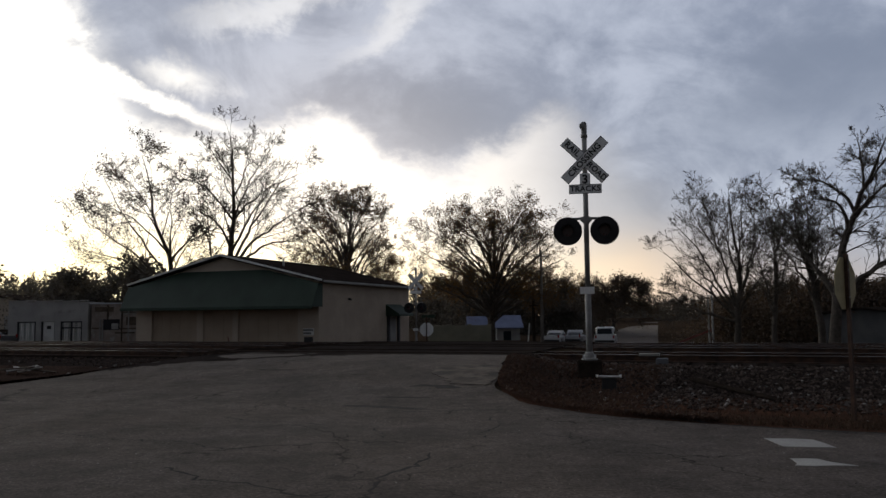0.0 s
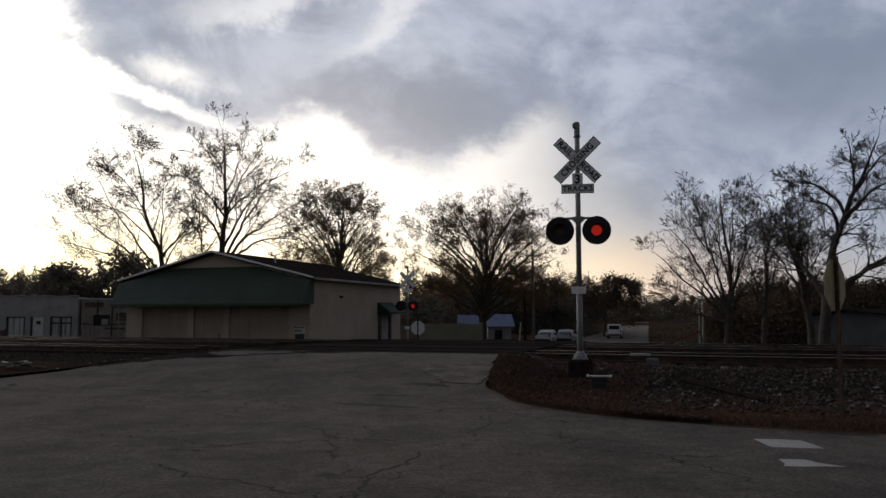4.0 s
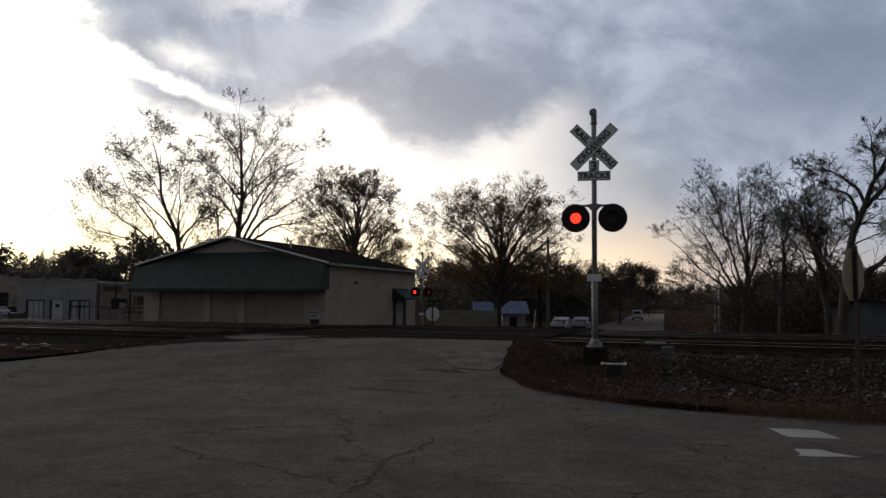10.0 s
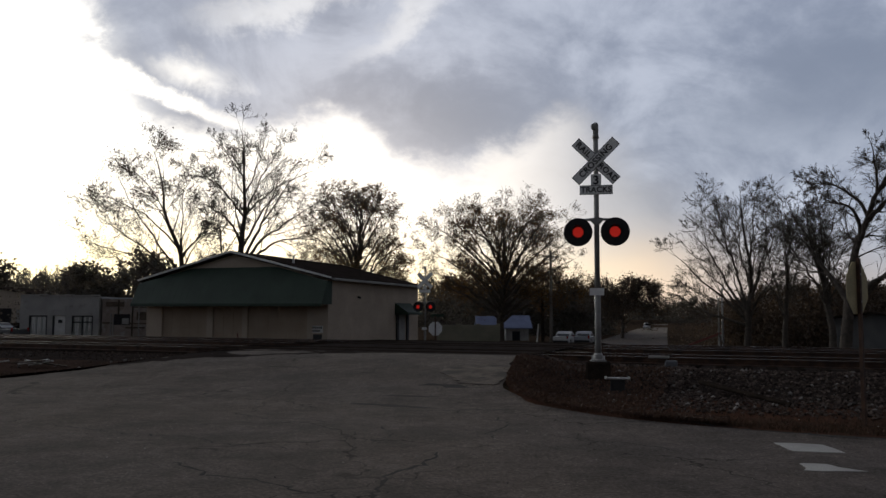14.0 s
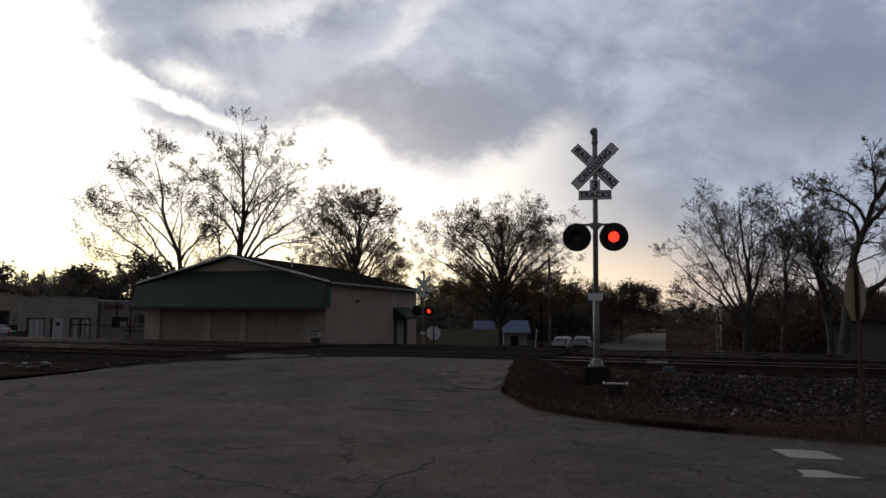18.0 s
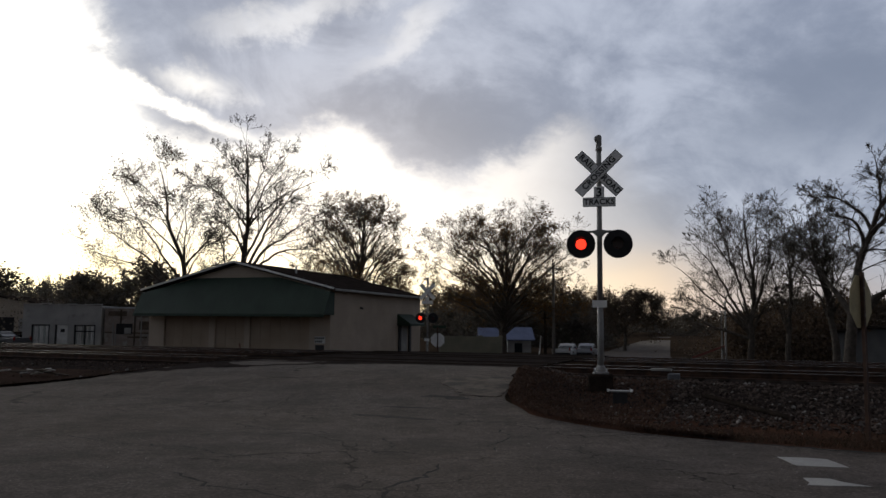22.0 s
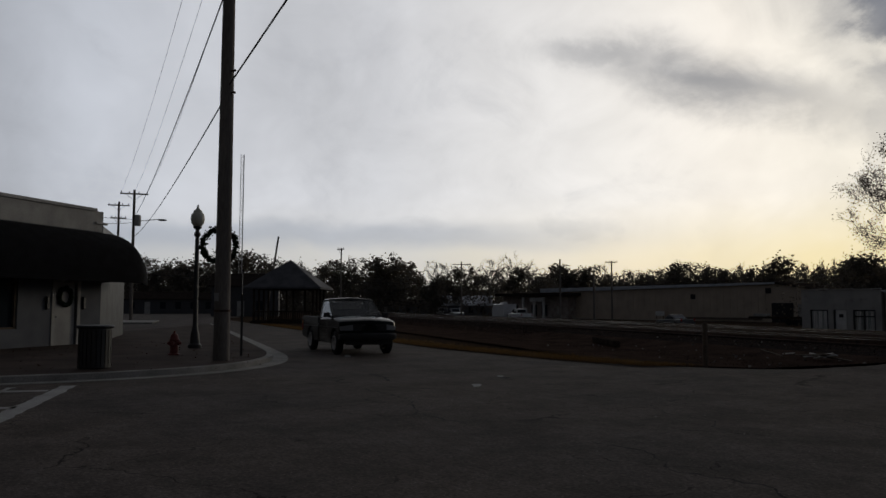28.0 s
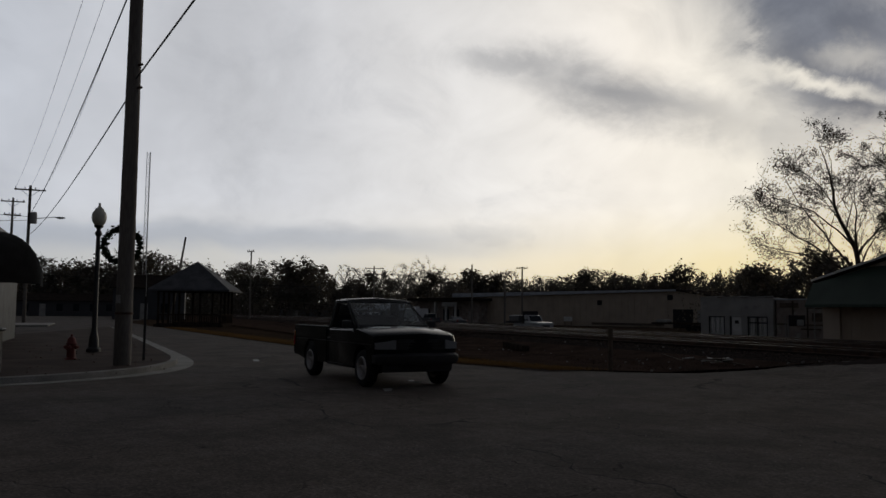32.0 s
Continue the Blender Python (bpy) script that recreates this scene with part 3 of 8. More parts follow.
    ob = mesh_py(name, vs, fs, material, smooth=True)
    return tagged(ob, label, category, "", kind)


def frange(a, b, s):
    k = max(1, round(abs(b - a) / s))
    return [a + (b - a) * i / k for i in range(k + 1)]


def plan_pose(u, n, z, turn=0.0):
    """local x along -u (to the right seen from the camera), local y away along n"""
    p = un(u, n, z)
    return pose(p.x, p.y, p.z, 0, 0, -20 + turn)


def pol(az, d, z=None):
    """a place by bearing (degrees left of ahead) and distance"""
    p = Vector((-d * math.sin(radians(az)), d * math.cos(radians(az)), 0))
    p.z = ground_z(p.dot(TU), p.dot(TN)) - 0.03 if z is None else z
    return p

# ---- ground, roads, railway ----
us = [-900, -400, -200, -120] + frange(-80, -20, 4) + frange(-18, 40, 0.8) + frange(42, 120, 4) + [160, 260, 450, 900]
ns = [-300, -120, -60, -30, -15, -6, 0, 4, 8] + frange(9, 20, 0.5) + frange(21, 46, 1) + [50, 60, 80, 110, 150, 220, 350, 600, 1100]
sheet("ground", us, ns, lambda u, n: ground_z(u, n) - 0.03, M["farsoil"], None, "flat brown ground with dry winter grass", "ground")


def street_edge(u):
    """n of the kerbless far edge of the street along the railway"""
    return float(np.interp(u, (-60, -10, -1.6, 0, 1.05, 1.86, 15, 20, 26, 45, 72, 140), (9.6, 10.4, 10.6, 10.62, 10.87, 11.26, 10.4, 8.7, 7.4, 5.4, 3.0, -2.0)))


def asphalt_sheet():
    """street and crossing road in one sheet with edges that follow the plan"""
    vs, fs = [], []

    def strip(nlist, lo, hi, k, zf):
        first = len(vs)
        for n in nlist:
            a, b = lo(n), hi(n)
            for i in range(k + 1):
                u = a + (b - a) * i / k
                vs.append(un(u, n, zf(u, n)))
        for j in range(len(nlist) - 1):
            for i in range(k):
                p = first + j * (k + 1) + i
                fs.append((p, p + k + 1, p + k + 2, p + 1))

    rag = lambda v, s: noise.noise(Vector((v * 0.9, s, 0))) * 0.16 + noise.noise(Vector((v * 3.1, s, 5))) * 0.06
    # street: columns along u, its far edge ragged
    ucol = [-250, -120, -70] + frange(-40, -14, 2) + frange(-13, 45, 0.35) + frange(46, 140, 4) + [200, 300]
    first = len(vs)
    m = 14
    for u in ucol:
        e = street_edge(u) + rag(u, 1.0) if abs(u) < 100 else street_edge(max(min(u, 60), -60)) 
        for j in range(m + 1):
            n = -40 + (e + 40) * (j / m) ** 0.5
            vs.append(un(u, n, 0.0))
    for i in range(len(ucol) - 1):
        for j in range(m):
            p = first + i * (m + 1) + j
            fs.append((p, p + 1, p + m + 2, p + m + 1))
    # crossing road
    nl = frange(9.6, 20, 0.25) + frange(20.5, 46, 0.75) + [50, 60, 75, 95, 120, 160, 220, 300, 450, 700]
    strip(nl, lambda n: road_half(n)[0] + rag(n, 3.0) * (n < 40), lambda n: road_half(n)[1] + rag(n, 7.0) * (n < 40), 12,
          lambda u, n: road_z(n) + 0.014 * ramp(n, 9.6, 10.6) - 0.004)
    return mesh_py("road", vs, fs, M["asphalt"], smooth=True)


tagged(asphalt_sheet(), "cracked grey asphalt street rising to a level crossing", "road", "", "structure")


def strip_mesh(name, u0, u1, nf0, nf1, zf, material, label, cat, du=0.5, k=6):
    vs, fs = [], []
    uu = frange(u0, u1, du)
    for u in uu:
        a, b = nf0(u), nf1(u)
        for j in range(k + 1):
            n = a + (b - a) * j / k
            vs.append(un(u, n, zf(u, n) + 0.012 * noise.noise(Vector((u * 0.8, n * 0.8, 2)))))
    for i in range(len(uu) - 1):
        for j in range(k):
            p = i * (k + 1) + j
            fs.append((p, p + 1, p + k + 2, p + k + 1))
    return tagged(mesh_py(name, vs, fs, material, smooth=True), label, cat, "", "structure")


# ballast shoulders, verges
def left_edge(u):
    """n where the ballast begins beside the crossing road"""
    return float(np.interp(u, (12.9, 13.5, 14.0, 14.5), (18.4, 16.2, 14.0, 12.6)))


def near_edge(u):
    """n where the verge begins beside the street and the rounded corner"""
    return street_edge(u) if u < 1.05 else float(np.interp(u, (1.05, 1.86, 2.83, 3.19, 3.5, 3.9, 4.21, 4.45, 4.9), (10.87, 11.25, 11.91, 12.3, 12.8, 13.5, 14.56, 15.8, 17.8)))


bz = lambda u, n: ground_z(u, n) + 0.02 if n < 18.4 else base_z(u, n) + 0.02
strip_mesh("ballast_bed", -90, 4.6, lambda u: max(13.4, near_edge(u) + 0.25), lambda u: 33.5, bz, M["bedstone"], "dark stone ballast bed beside the rails", "ballast", 1.0, 24)
strip_mesh("ballast_bed", 13.0, 240, lambda u: max(16.6, left_edge(u) + 0.05), lambda u: 33.5, bz, M["bedstone"], "dark stone ballast bed beside the rails", "ballast", 0.75, 24)
strip_mesh("verge", -90, 4.7, lambda u: near_edge(u) - 0.03, lambda u: max(15.2, near_edge(u) + 0.6), lambda u, n: ground_z(u, n) + 0.004 + 0.03 * ramp(n, near_edge(u), near_edge(u) + 0.8), M["redsoil"], "verge of dead grass and rust-brown leaves", "verge")
strip_mesh("verge", 14.0, 240, lambda u: max(street_edge(u), float(np.interp(u, (14.0, 14.5, 17.0), (14.3, 12.6, 10.2)))) - 0.03, lambda u: 17.0, lambda u, n: ground_z(u, n) + 0.004 + 0.03 * ramp(n, street_edge(u), street_edge(u) + 0.8), M["soil"], "bare dark soil verge beside the ballast", "verge", 1.0)


# rails and ties
RZ = (RAILZ, RAILZ, RAILZ - 0.08)


def railway():
    for k, nc in enumerate((20.4, 24.7, 29.2)):
        tr = empty("railway_track", Matrix(), "rusty rails on dark creosoted ties in ballast", "railway", "tracks at the crossing", "structure")
        tr.matrix_world = Matrix()
        for s in (-0.7175, 0.7175):
            bm = B()
            prof = [(-0.07, 0), (0.07, 0), (0.07, 0.012), (0.012, 0.03), (0.012, 0.125), (0.037, 0.135), (0.037, 0.165), (-0.037, 0.165), (-0.037, 0.135), (-0.012, 0.125), (-0.012, 0.03), (-0.07, 0.012)]
            fs = prism(bm, prof, "x", -160, 330)
            for f in fs:
                if f.normal.z > 0.9 and f.calc_center_median().z > 0.16:
                    f.material_index = 1
            o = part("rail", bm, None, tr, mats=[M["rail"], M["railtop"]])
            p = un(0, nc + s, RZ[k] - 0.165 + 0.004)
            o.matrix_basis = pose(p.x, p.y, p.z, 0, 0, 160)
        me = None
        for u in frange(-26, 60, 0.55):
            if 3.4 < u < 14.8 or k > 0 and not (-14 < u < 30):
                continue
            if me is None:
                bm = B()
                box(bm, (0, 0, 0), (0.23, 2.6, 0.2), bevel=0.012)
                o = part("tie", bm, M["tie"], tr)
                me = o.data
            else:
                o = new("tie", me)
                o.parent = tr
            p = un(u, nc + random.uniform(-0.05, 0.05), RZ[k] - 0.262 + random.uniform(-0.015, 0.01))
            o.matrix_basis = pose(p.x, p.y, p.z, 0, 0, -20 + random.uniform(-1.5, 1.5))
    # crossing deck: asphalt strips with flangeways
    bm = B()
    for k, nc in enumerate((20.4, 24.7, 29.2)):
        for s in (-0.7175, 0.7175):
            for d in (-0.16, 0.16):
                p = un(9.6, nc + s + d, RZ[k] + 0.012)
                box(bm, p, (9.6, 0.14, 0.03), pose(0, 0, 0, 0, 0, -20))
    tagged(link("crossing_deck", bm, M["tie"]), "dark timber strips along the rails in the roadway", "level crossing", "", "structure")


railway()

# ---- buildings beyond the railway ----
def store():
    """tan block building with a green mansard awning, gable to the railway"""
    w, dp, zb, ze, za = 11.9, 12.4, -0.75, 3.28, 4.72
    st = empty("store_building", plan_pose(26.3, 36.8, 0), "low tan block building with green metal awning and shingle roof", "building")
    h = w / 2
    bm = B()
    # walls as slabs; the front one carries three recessed door bays
    t = 0.25
    prism(bm, [(-h, zb), (h, zb), (h, ze), (0, za), (-h, ze)], "y", dp - t, dp)
    part("rear_wall", bm, M["stucco"], st)
    for s, nm in ((1, "side_wall"), (-1, "side_wall")):
        bm = B()
        box(bm, (s * (h - t / 2), dp / 2, (zb + ze) / 2), (t, dp - 2 * t, ze - zb))
        part(nm, bm, M["stucco"], st)
    bm = B()
    bays = [(-4.85, -1.75), (-1.35, 0.6), (0.95, 4.7)]
    xs = [-h] + [v for b in bays for v in b] + [h]
    for a, b in zip(xs[::2], xs[1::2]):
        box(bm, ((a + b) / 2, t / 2, (zb + 2.0) / 2), (b - a, t, 2.0 - zb))
    prism(bm, [(-h, 2.0), (h, 2.0), (h, ze), (0, za), (-h, ze)], "y", 0, t)
    part("front_wall", bm, M["stucco"], st)
    for a, b in bays:
        bm = B()
        box(bm, ((a + b) / 2, t * 0.7, (zb + 2.0) / 2), (b - a, 0.04, 2.0 - zb))
        d = part("overhead_door", bm, M["stucco2"], st, "closed tan sectional overhead door")
        n = max(2, round((b - a) / 0.62))
        for i in range(n):
            wd = (b - a) / n
            for k in range(4):
                hh = (2.0 - zb) / 4
                bm = B()
                box(bm, (a + wd * (i + 0.5), t * 0.55, zb + hh * (k + 0.5)), (wd - 0.012, 0.05, hh - 0.012), bevel=0.008)
                part("door_panel", bm, M["stucco2"], d)
    # roof slabs with overhang and pale rake boards
    for s in (-1, 1):
        bm = B()
        v = [(0, za + 0.02), (s * (h + 0.35), ze - 0.063), (s * (h + 0.35), ze + 0.08), (0, za + 0.18)]
        prism(bm, v, "y", -0.35, dp + 0.3)
        part("roof", bm, M["roofing"], st)
        bm = B()
        v = [(0, za + 0.08), (s * (h + 0.37), ze + 0.0), (s * (h + 0.37), ze + 0.1), (0, za + 0.19)]
        prism(bm, v, "y", -0.42, -0.352)
        part("rake_board", bm, M["white"], st)
        bm = B()
        box(bm, (s * (h + 0.40), dp / 2, ze - 0.02), (0.1, dp + 0.5, 0.13), bevel=0.02)
        part("gutter", bm, M["offwhite"], st)
    # awning: sloped sheet panels with standing seams, ends closed
    aw = B()
    z0, z1, out = 1.93, 3.98, 1.1
    L0 = h + 0.20
    top = lambda x: min(z1, za - 0.08 - (za - ze) * abs(x) / h)
    n, panels = 30, []
    for i in range(n):
        xa, xb = -L0 + 2 * L0 * i / n, -L0 + 2 * L0 * (i + 1) / n
        za_, zb_ = top(xa), top(xb)
        def yy(z):
            return -out + (out - 0.06) * (z - z0) / (z1 - z0)
        panels.append([(xa + 0.003, yy(z0), z0), (xb - 0.003, yy(z0), z0), (xb - 0.003, yy(zb_), zb_), (xa + 0.003, yy(za_), za_)])
    box(aw, (0, -out, z0 - 0.03), (2 * L0, 0.05, 0.16))
    for s in (-1, 1):
        q = [(-out, z0), (0, z0), (0, top(s * L0)), (-out + (out - 0.06) * (top(L0) - z0) / (z1 - z0), top(L0))]
        prism(aw, q, "x", s * L0 - 0.02, s * L0 + 0.02)
    awn = part("awning", aw, M["green"], st, "green sheet-metal mansard awning")
    for q in panels:
        bm = B()
        v = [Vector(c) for c in q]
        nr = (v[1] - v[0]).cross(v[3] - v[0]).normalized() * 0.03
        f0, f1 = [bm.verts.new(c) for c in v], [bm.verts.new(c - nr) for c in v]
        fs = [bm.faces.new(f0), bm.faces.new(f1[::-1])] + [bm.faces.new((f0[(i + 1) % 4], f0[i], f1[i], f1[(i + 1) % 4])) for i in range(4)]
        bmesh.ops.recalc_face_normals(bm, faces=fs)
        part("panel", bm, M["green"], awn)
    bm = B()
    box(bm, (0, -out / 2, z0 + 0.02), (2 * L0 - 0.1, out - 0.1, 0.04))
    part("soffit", bm, M["stucco2"], st)
    # notice by the last bay
    bm = B()
    box(bm, (5.35, -0.02, 0.62), (0.62, 0.03, 0.36))
    no = part("notice_board", bm, M["white"], st, "white notice with dark lines of lettering")
    for r in range(2):
        for k in range(5 - r):
            bm = B()
            box(bm, (5.1 + 0.12 * k, -0.04, 0.71 - 0.17 * r), (0.08, 0.01, 0.11))
            part("lettering", bm, M["black"], no)
    bm = B()
    box(bm, (5.35, -0.02, 0.22), (0.52, 0.03, 0.26))
    part("mail_slot_plate", bm, M["black"], st)
    bm = B()
    rod(bm, (0.9, -0.4, -0.75), (0.55, -0.35, 0.35), 0.03, seg=6)
    part("leaning_stick", bm, M["hydrant"], st)
    # side door with little green canopy
    bm = B()
    box(bm, (h + 0.02, 9.6, 0.4), (0.06, 1.0, 2.1))
    part("side_door", bm, M["offwhite"], st)
    for y in (8.9, 10.5):
        bm = B()
        box(bm, (h + 0.05, y, 0.4), (0.12, 0.28, 2.3))
        part("door_jamb", bm, M["black"], st)
    bm = B()
    prism(bm, [(h, 2.15), (h + 0.9, 1.55), (h + 0.9, 1.4), (h, 1.4)], "y", 8.6, 11.0)
    part("canopy", bm, M["green"], st, "small green canopy over the side door")
    bm = B()
    rod(bm, (h + 0.02, 3.4, 2.4), (h + 0.2, 3.4, 2.35), 0.06, seg=8)
    part("wall_lamp", bm, M["black"], st)
    bm = B()
    rod(bm, (2.2, 2.6, 4.1), (2.2, 2.6, 4.75), 0.06, seg=8)
    rod(bm, (2.2, 2.6, 4.75), (2.35, 2.6, 4.85), 0.05, seg=8)
    part("roof_vent", bm, M["alu"], st)
    bm = B()
    box(bm, (0, dp / 2, zb - 0.1), (w + 0.06, dp + 0.06, 0.25))
    part("footing", bm, M["concrete"], st)


store()


def shop():
    """small grey flat-roofed shop with two display windows and a white door"""
    zb = FARZ
    sh = empty("small_shop", pose(-33.05, 66.1, 0, 0, 0, 7.5), "small grey masonry shop with flat roof and white door", "building")
    w, d, zt = 6.3, 7.0, 2.85
    h = w / 2
    op = [(-2.45, -0.98, -0.5, 1.22), (-0.56, 0.52, zb + 0.06, 1.22), (0.98, 2.7, -0.6, 1.22)]
    bm = B()
    xs = [-h] + [v for o in op for v in o[:2]] + [h]
    for a, b in zip(xs[::2], xs[1::2]):
        bm = B()
        box(bm, ((a + b) / 2, 0.125, (zb - 0.3 + zt) / 2), (b - a, 0.25, zt - zb + 0.3))
        part("wall_pier", bm, M["greypaint"], sh)
    for a, b, z0, z1 in op:
        bm = B()
        box(bm, ((a + b) / 2, 0.125, (z1 + zt) / 2), (b - a, 0.25, zt - z1))
        part("lintel_wall", bm, M["greypaint"], sh)
        bm = B()
        box(bm, ((a + b) / 2, 0.125, (zb - 0.3 + z0) / 2), (b - a, 0.25, z0 - zb + 0.3))
        part("wall_base", bm, M["greypaint"], sh)
    for s in (-1, 1):
        bm = B()
        box(bm, (s * (h - 0.125), d / 2 + 0.125, (zb + zt) / 2), (0.25, d - 0.25, zt - zb))
        part("side_wall", bm, M["greypaint"], sh)
    bm = B()
    box(bm, (0, d, (zb + zt) / 2), (w, 0.25, zt - zb))
    part("rear_wall", bm, M["greypaint"], sh)
    bm = B()
    box(bm, (0, d / 2, zt - 0.35), (w - 0.3, d - 0.3, 0.15))
    part("roof", bm, M["roofing"], sh)
    for i in range(9):
        bm = B()
        box(bm, (-h + 0.35 + 0.7 * i, 0.1, zt + 0.04 + 0.03 * ((i * 7) % 3)), (0.66, 0.36, 0.1))
        part("coping_stone", bm, M["greypaint"], sh)
    for a, b, z0, z1 in (op[0], op[2]):
        wn = B()
        c = (a + b) / 2
        for x in (a + 0.06, b - 0.06) + ((c,) if b - a > 1.6 else ()):
            box(wn, (x, 0.1, (z0 + z1) / 2), (0.11, 0.1, z1 - z0))
        for z in (z0 + 0.05, z1 - 0.05) + ((z1 - 0.55,) if b - a > 1.6 else ()):
            box(wn, (c, 0.1, z), (b - a, 0.09, 0.1))
        f = part("window_frame", wn, M["black"], sh)
        bm = B()
        box(bm, (c, 0.13, (z0 + z1) / 2), (b - a - 0.1, 0.01, z1 - z0 - 0.1))
        o = part("pane", bm, M["shopglass"], f)
        o.visible_shadow = False
        bm = B()
        for i in range(9):
            x = a + 0.15 + (b - a - 0.3) * i / 8
            rod(bm, (x, 0.21 + 0.02 * (i % 2), z0), (x, 0.21, z1), 0.06 + 0.05 * ((i * 5) % 3 > 0), seg=7)
        box(bm, (c, 0.26, (z0 + z1) / 2), (b - a, 0.02, z1 - z0))
        part("curtain", bm, M["curtain"], sh, "pale curtains behind the glass")
    bm = B()
    box(bm, (0.03, 0.1, (zb + 1.2) / 2), (0.86, 0.06, 1.2 - zb), bevel=0.01)
    dr = part("door", bm, M["white"], sh, "closed white door with a dark notice")
    bm = B()
    box(bm, (0.05, 0.06, 0.72), (0.34, 0.02, 0.28))
    part("notice", bm, M["black"], dr)
    bm = B()
    box(bm, (-0.48, 0.07, 0.2), (0.14, 0.14, 2.0))
    part("door_jamb", bm, M["black"], sh)
    # brick lean-to next door
    an = empty("brick_annex", pose(-27.9, 67.2, 0, 0, 0, 7.5), "run-down brick annex with pipes and boarded window", "building")
    bm = B()
    box(bm, (0, 2.0, 0.9), (3.9, 4.0, 3.5))
    part("wall", bm, M["brick"], an)
    bm = B()
    box(bm, (0, 2.0, 2.7), (4.1, 4.2, 0.12))
    part("roof", bm, M["tin"], an)
    bm = B()
    box(bm, (-0.3, -0.03, 0.9), (1.3, 0.08, 0.9))
    wi = part("window_frame", bm, M["matblack"], an)
    bm = B()
    box(bm, (0.0, -0.09, 0.75), (0.55, 0.05, 0.5))
    part("board", bm, M["offwhite"], wi)
    for x, z in ((-1.2, 1.4), (-1.0, 1.0), (1.1, 2.2)):
        bm = B()
        rod(bm, (x, -0.08, -0.8), (x, -0.08, z), 0.05, seg=8)
        part("pipe", bm, M["offwhite"], an)
    for x, z, w_, h_ in ((-0.9, 2.2, 1.5, 0.4), (1.3, 1.2, 0.8, 0.7), (0.8, 0.2, 1.6, 0.14), (1.1, 2.3, 1.4, 0.16), (1.2, 1.95, 1.2, 0.1), (0.9, 0.55, 1.7, 0.12), (-1.5, 0.6, 0.8, 0.12), (-0.6, 1.6, 0.12, 1.9), (0.55, 1.0, 0.12, 3.2)):
        bm = B()
        box(bm, (x, -0.04, z), (w_, 0.05, h_))
        part("wall_board", bm, M["wood"], an)


shop()


def warehouse():
    wh = empty("warehouse", pose(-80, 110, 0, 0, 0, 0), "long tan metal warehouse with pale low-pitched roof", "building")
    z0, d = FARZ - 0.2, 40
    bm = B()
    # front wall rises to the ridge near its right end
    pts = [(-34, z0), (24, z0), (24, 3.5), (15.5, 4.85), (-34, 4.2)]
    prism(bm, pts, "y", 0, 0.3)
    part("front_wall", bm, M["stucco"], wh)
    for x in (-33.85, 23.85):
        bm = B()
        box(bm, (x, d / 2 + 0.3, 1.7), (0.3, d, 5))
        part("side_wall", bm, M["stucco"], wh)
    bm = B()
    prism(bm, [(-34.5, 4.2), (15.5, 4.88), (15.5, 5.15), (-34.5, 5.0)], "y", -0.5, d)
    part("roof", bm, M["tin"], wh, "pale metal roof slope")
    bm = B()
    prism(bm, [(15.5, 4.88), (24.4, 3.46), (24.4, 3.62), (15.5, 5.15)], "y", -0.3, d)
    part("roof", bm, M["roofing"], wh)
    bm = B()
    for i in range(40):
        box(bm, (-33 + i * 1.2, -0.03, 1.7), (0.06, 0.06, 5.0 - 0.2))
    tagged(part("wall_rib", bm, M["stucco"], wh), kind="stuff")
    # no opening in the wall: a black slab stands in for the dark inside
    bm = B()
    box(bm, (16.5, -0.05, 0.6), (3.4, 0.12, 2.9))
    part("loading_door", bm, M["matblack"], wh, "open loading door, its inner dark put in as black")
    bm = B()
    box(bm, (19.9, -0.05, 0.6), (2.0, 0.12, 2.6))
    part("roller_door", bm, M["offwhite"], wh)
    for x, z in ((1.0, 3.1), (14.3, 3.9)):
        bm = B()
        box(bm, (x, -0.06, z), (0.9, 0.1, 0.8))
        part("vent", bm, M["matblack"], wh)
    bm = B()
    box(bm, (-5.4, -0.4, 0.3), (1.8, 0.06, 0.8))
    part("yard_sign", bm, M["white"], wh, "white yard sign board")
    bm = B()
    for x in (-6.1, -4.7):
        rod(bm, (x, -0.4, z0), (x, -0.4, 0.0), 0.05, seg=6)
    part("sign_post", bm, M["wood"], wh)
    bm = B()
    box(bm, (8, -2.5, -0.35), (12, 2.3, 0.35))
    part("loading_dock", bm, M["wood"], wh)
    # flat-roofed office on the far end
    of = empty("office_building", pose(-113.5, 107, 0, 0, 0, 4), "dark brick office with white columns and flat roof", "building")
    bm = B()
    box(bm, (0, 5, 1.4), (17, 10, 4.6))
    part("wall", bm, M["brick"], of)
    bm = B()
    box(bm, (0.5, 4, 3.75), (18.5, 12.5, 0.5))
    part("roof", bm, M["roofing"], of)
    for x in (-1.5, 1.4, 3.9):
        bm = B()
        box(bm, (x, -1.6, 1.1), (0.35, 0.35, 4.2))
        part("column", bm, M["white"], of)
    for x, w_ in ((-5.2, 1.5), (0, 1.4), (2.7, 1.4)):
        bm = B()
        box(bm, (x, -0.04, 0.7), (w_, 0.1, 2.2))
        part("window", bm, M["glassd"], of)
    bm = B()
    box(bm, (2.5, -2.1, 2.75), (3.4, 0.1, 0.8))
    si = part("sign_board", bm, M["greypaint"], of, "grey sign board over the porch")
    bm = B()
    for k in range(6):
        bm = B()
        box(bm, (1.3 + 0.48 * k, -2.17, 2.75), (0.3, 0.02, 0.34))
        part("sign_lettering", bm, M["offwhite"], si)


warehouse()


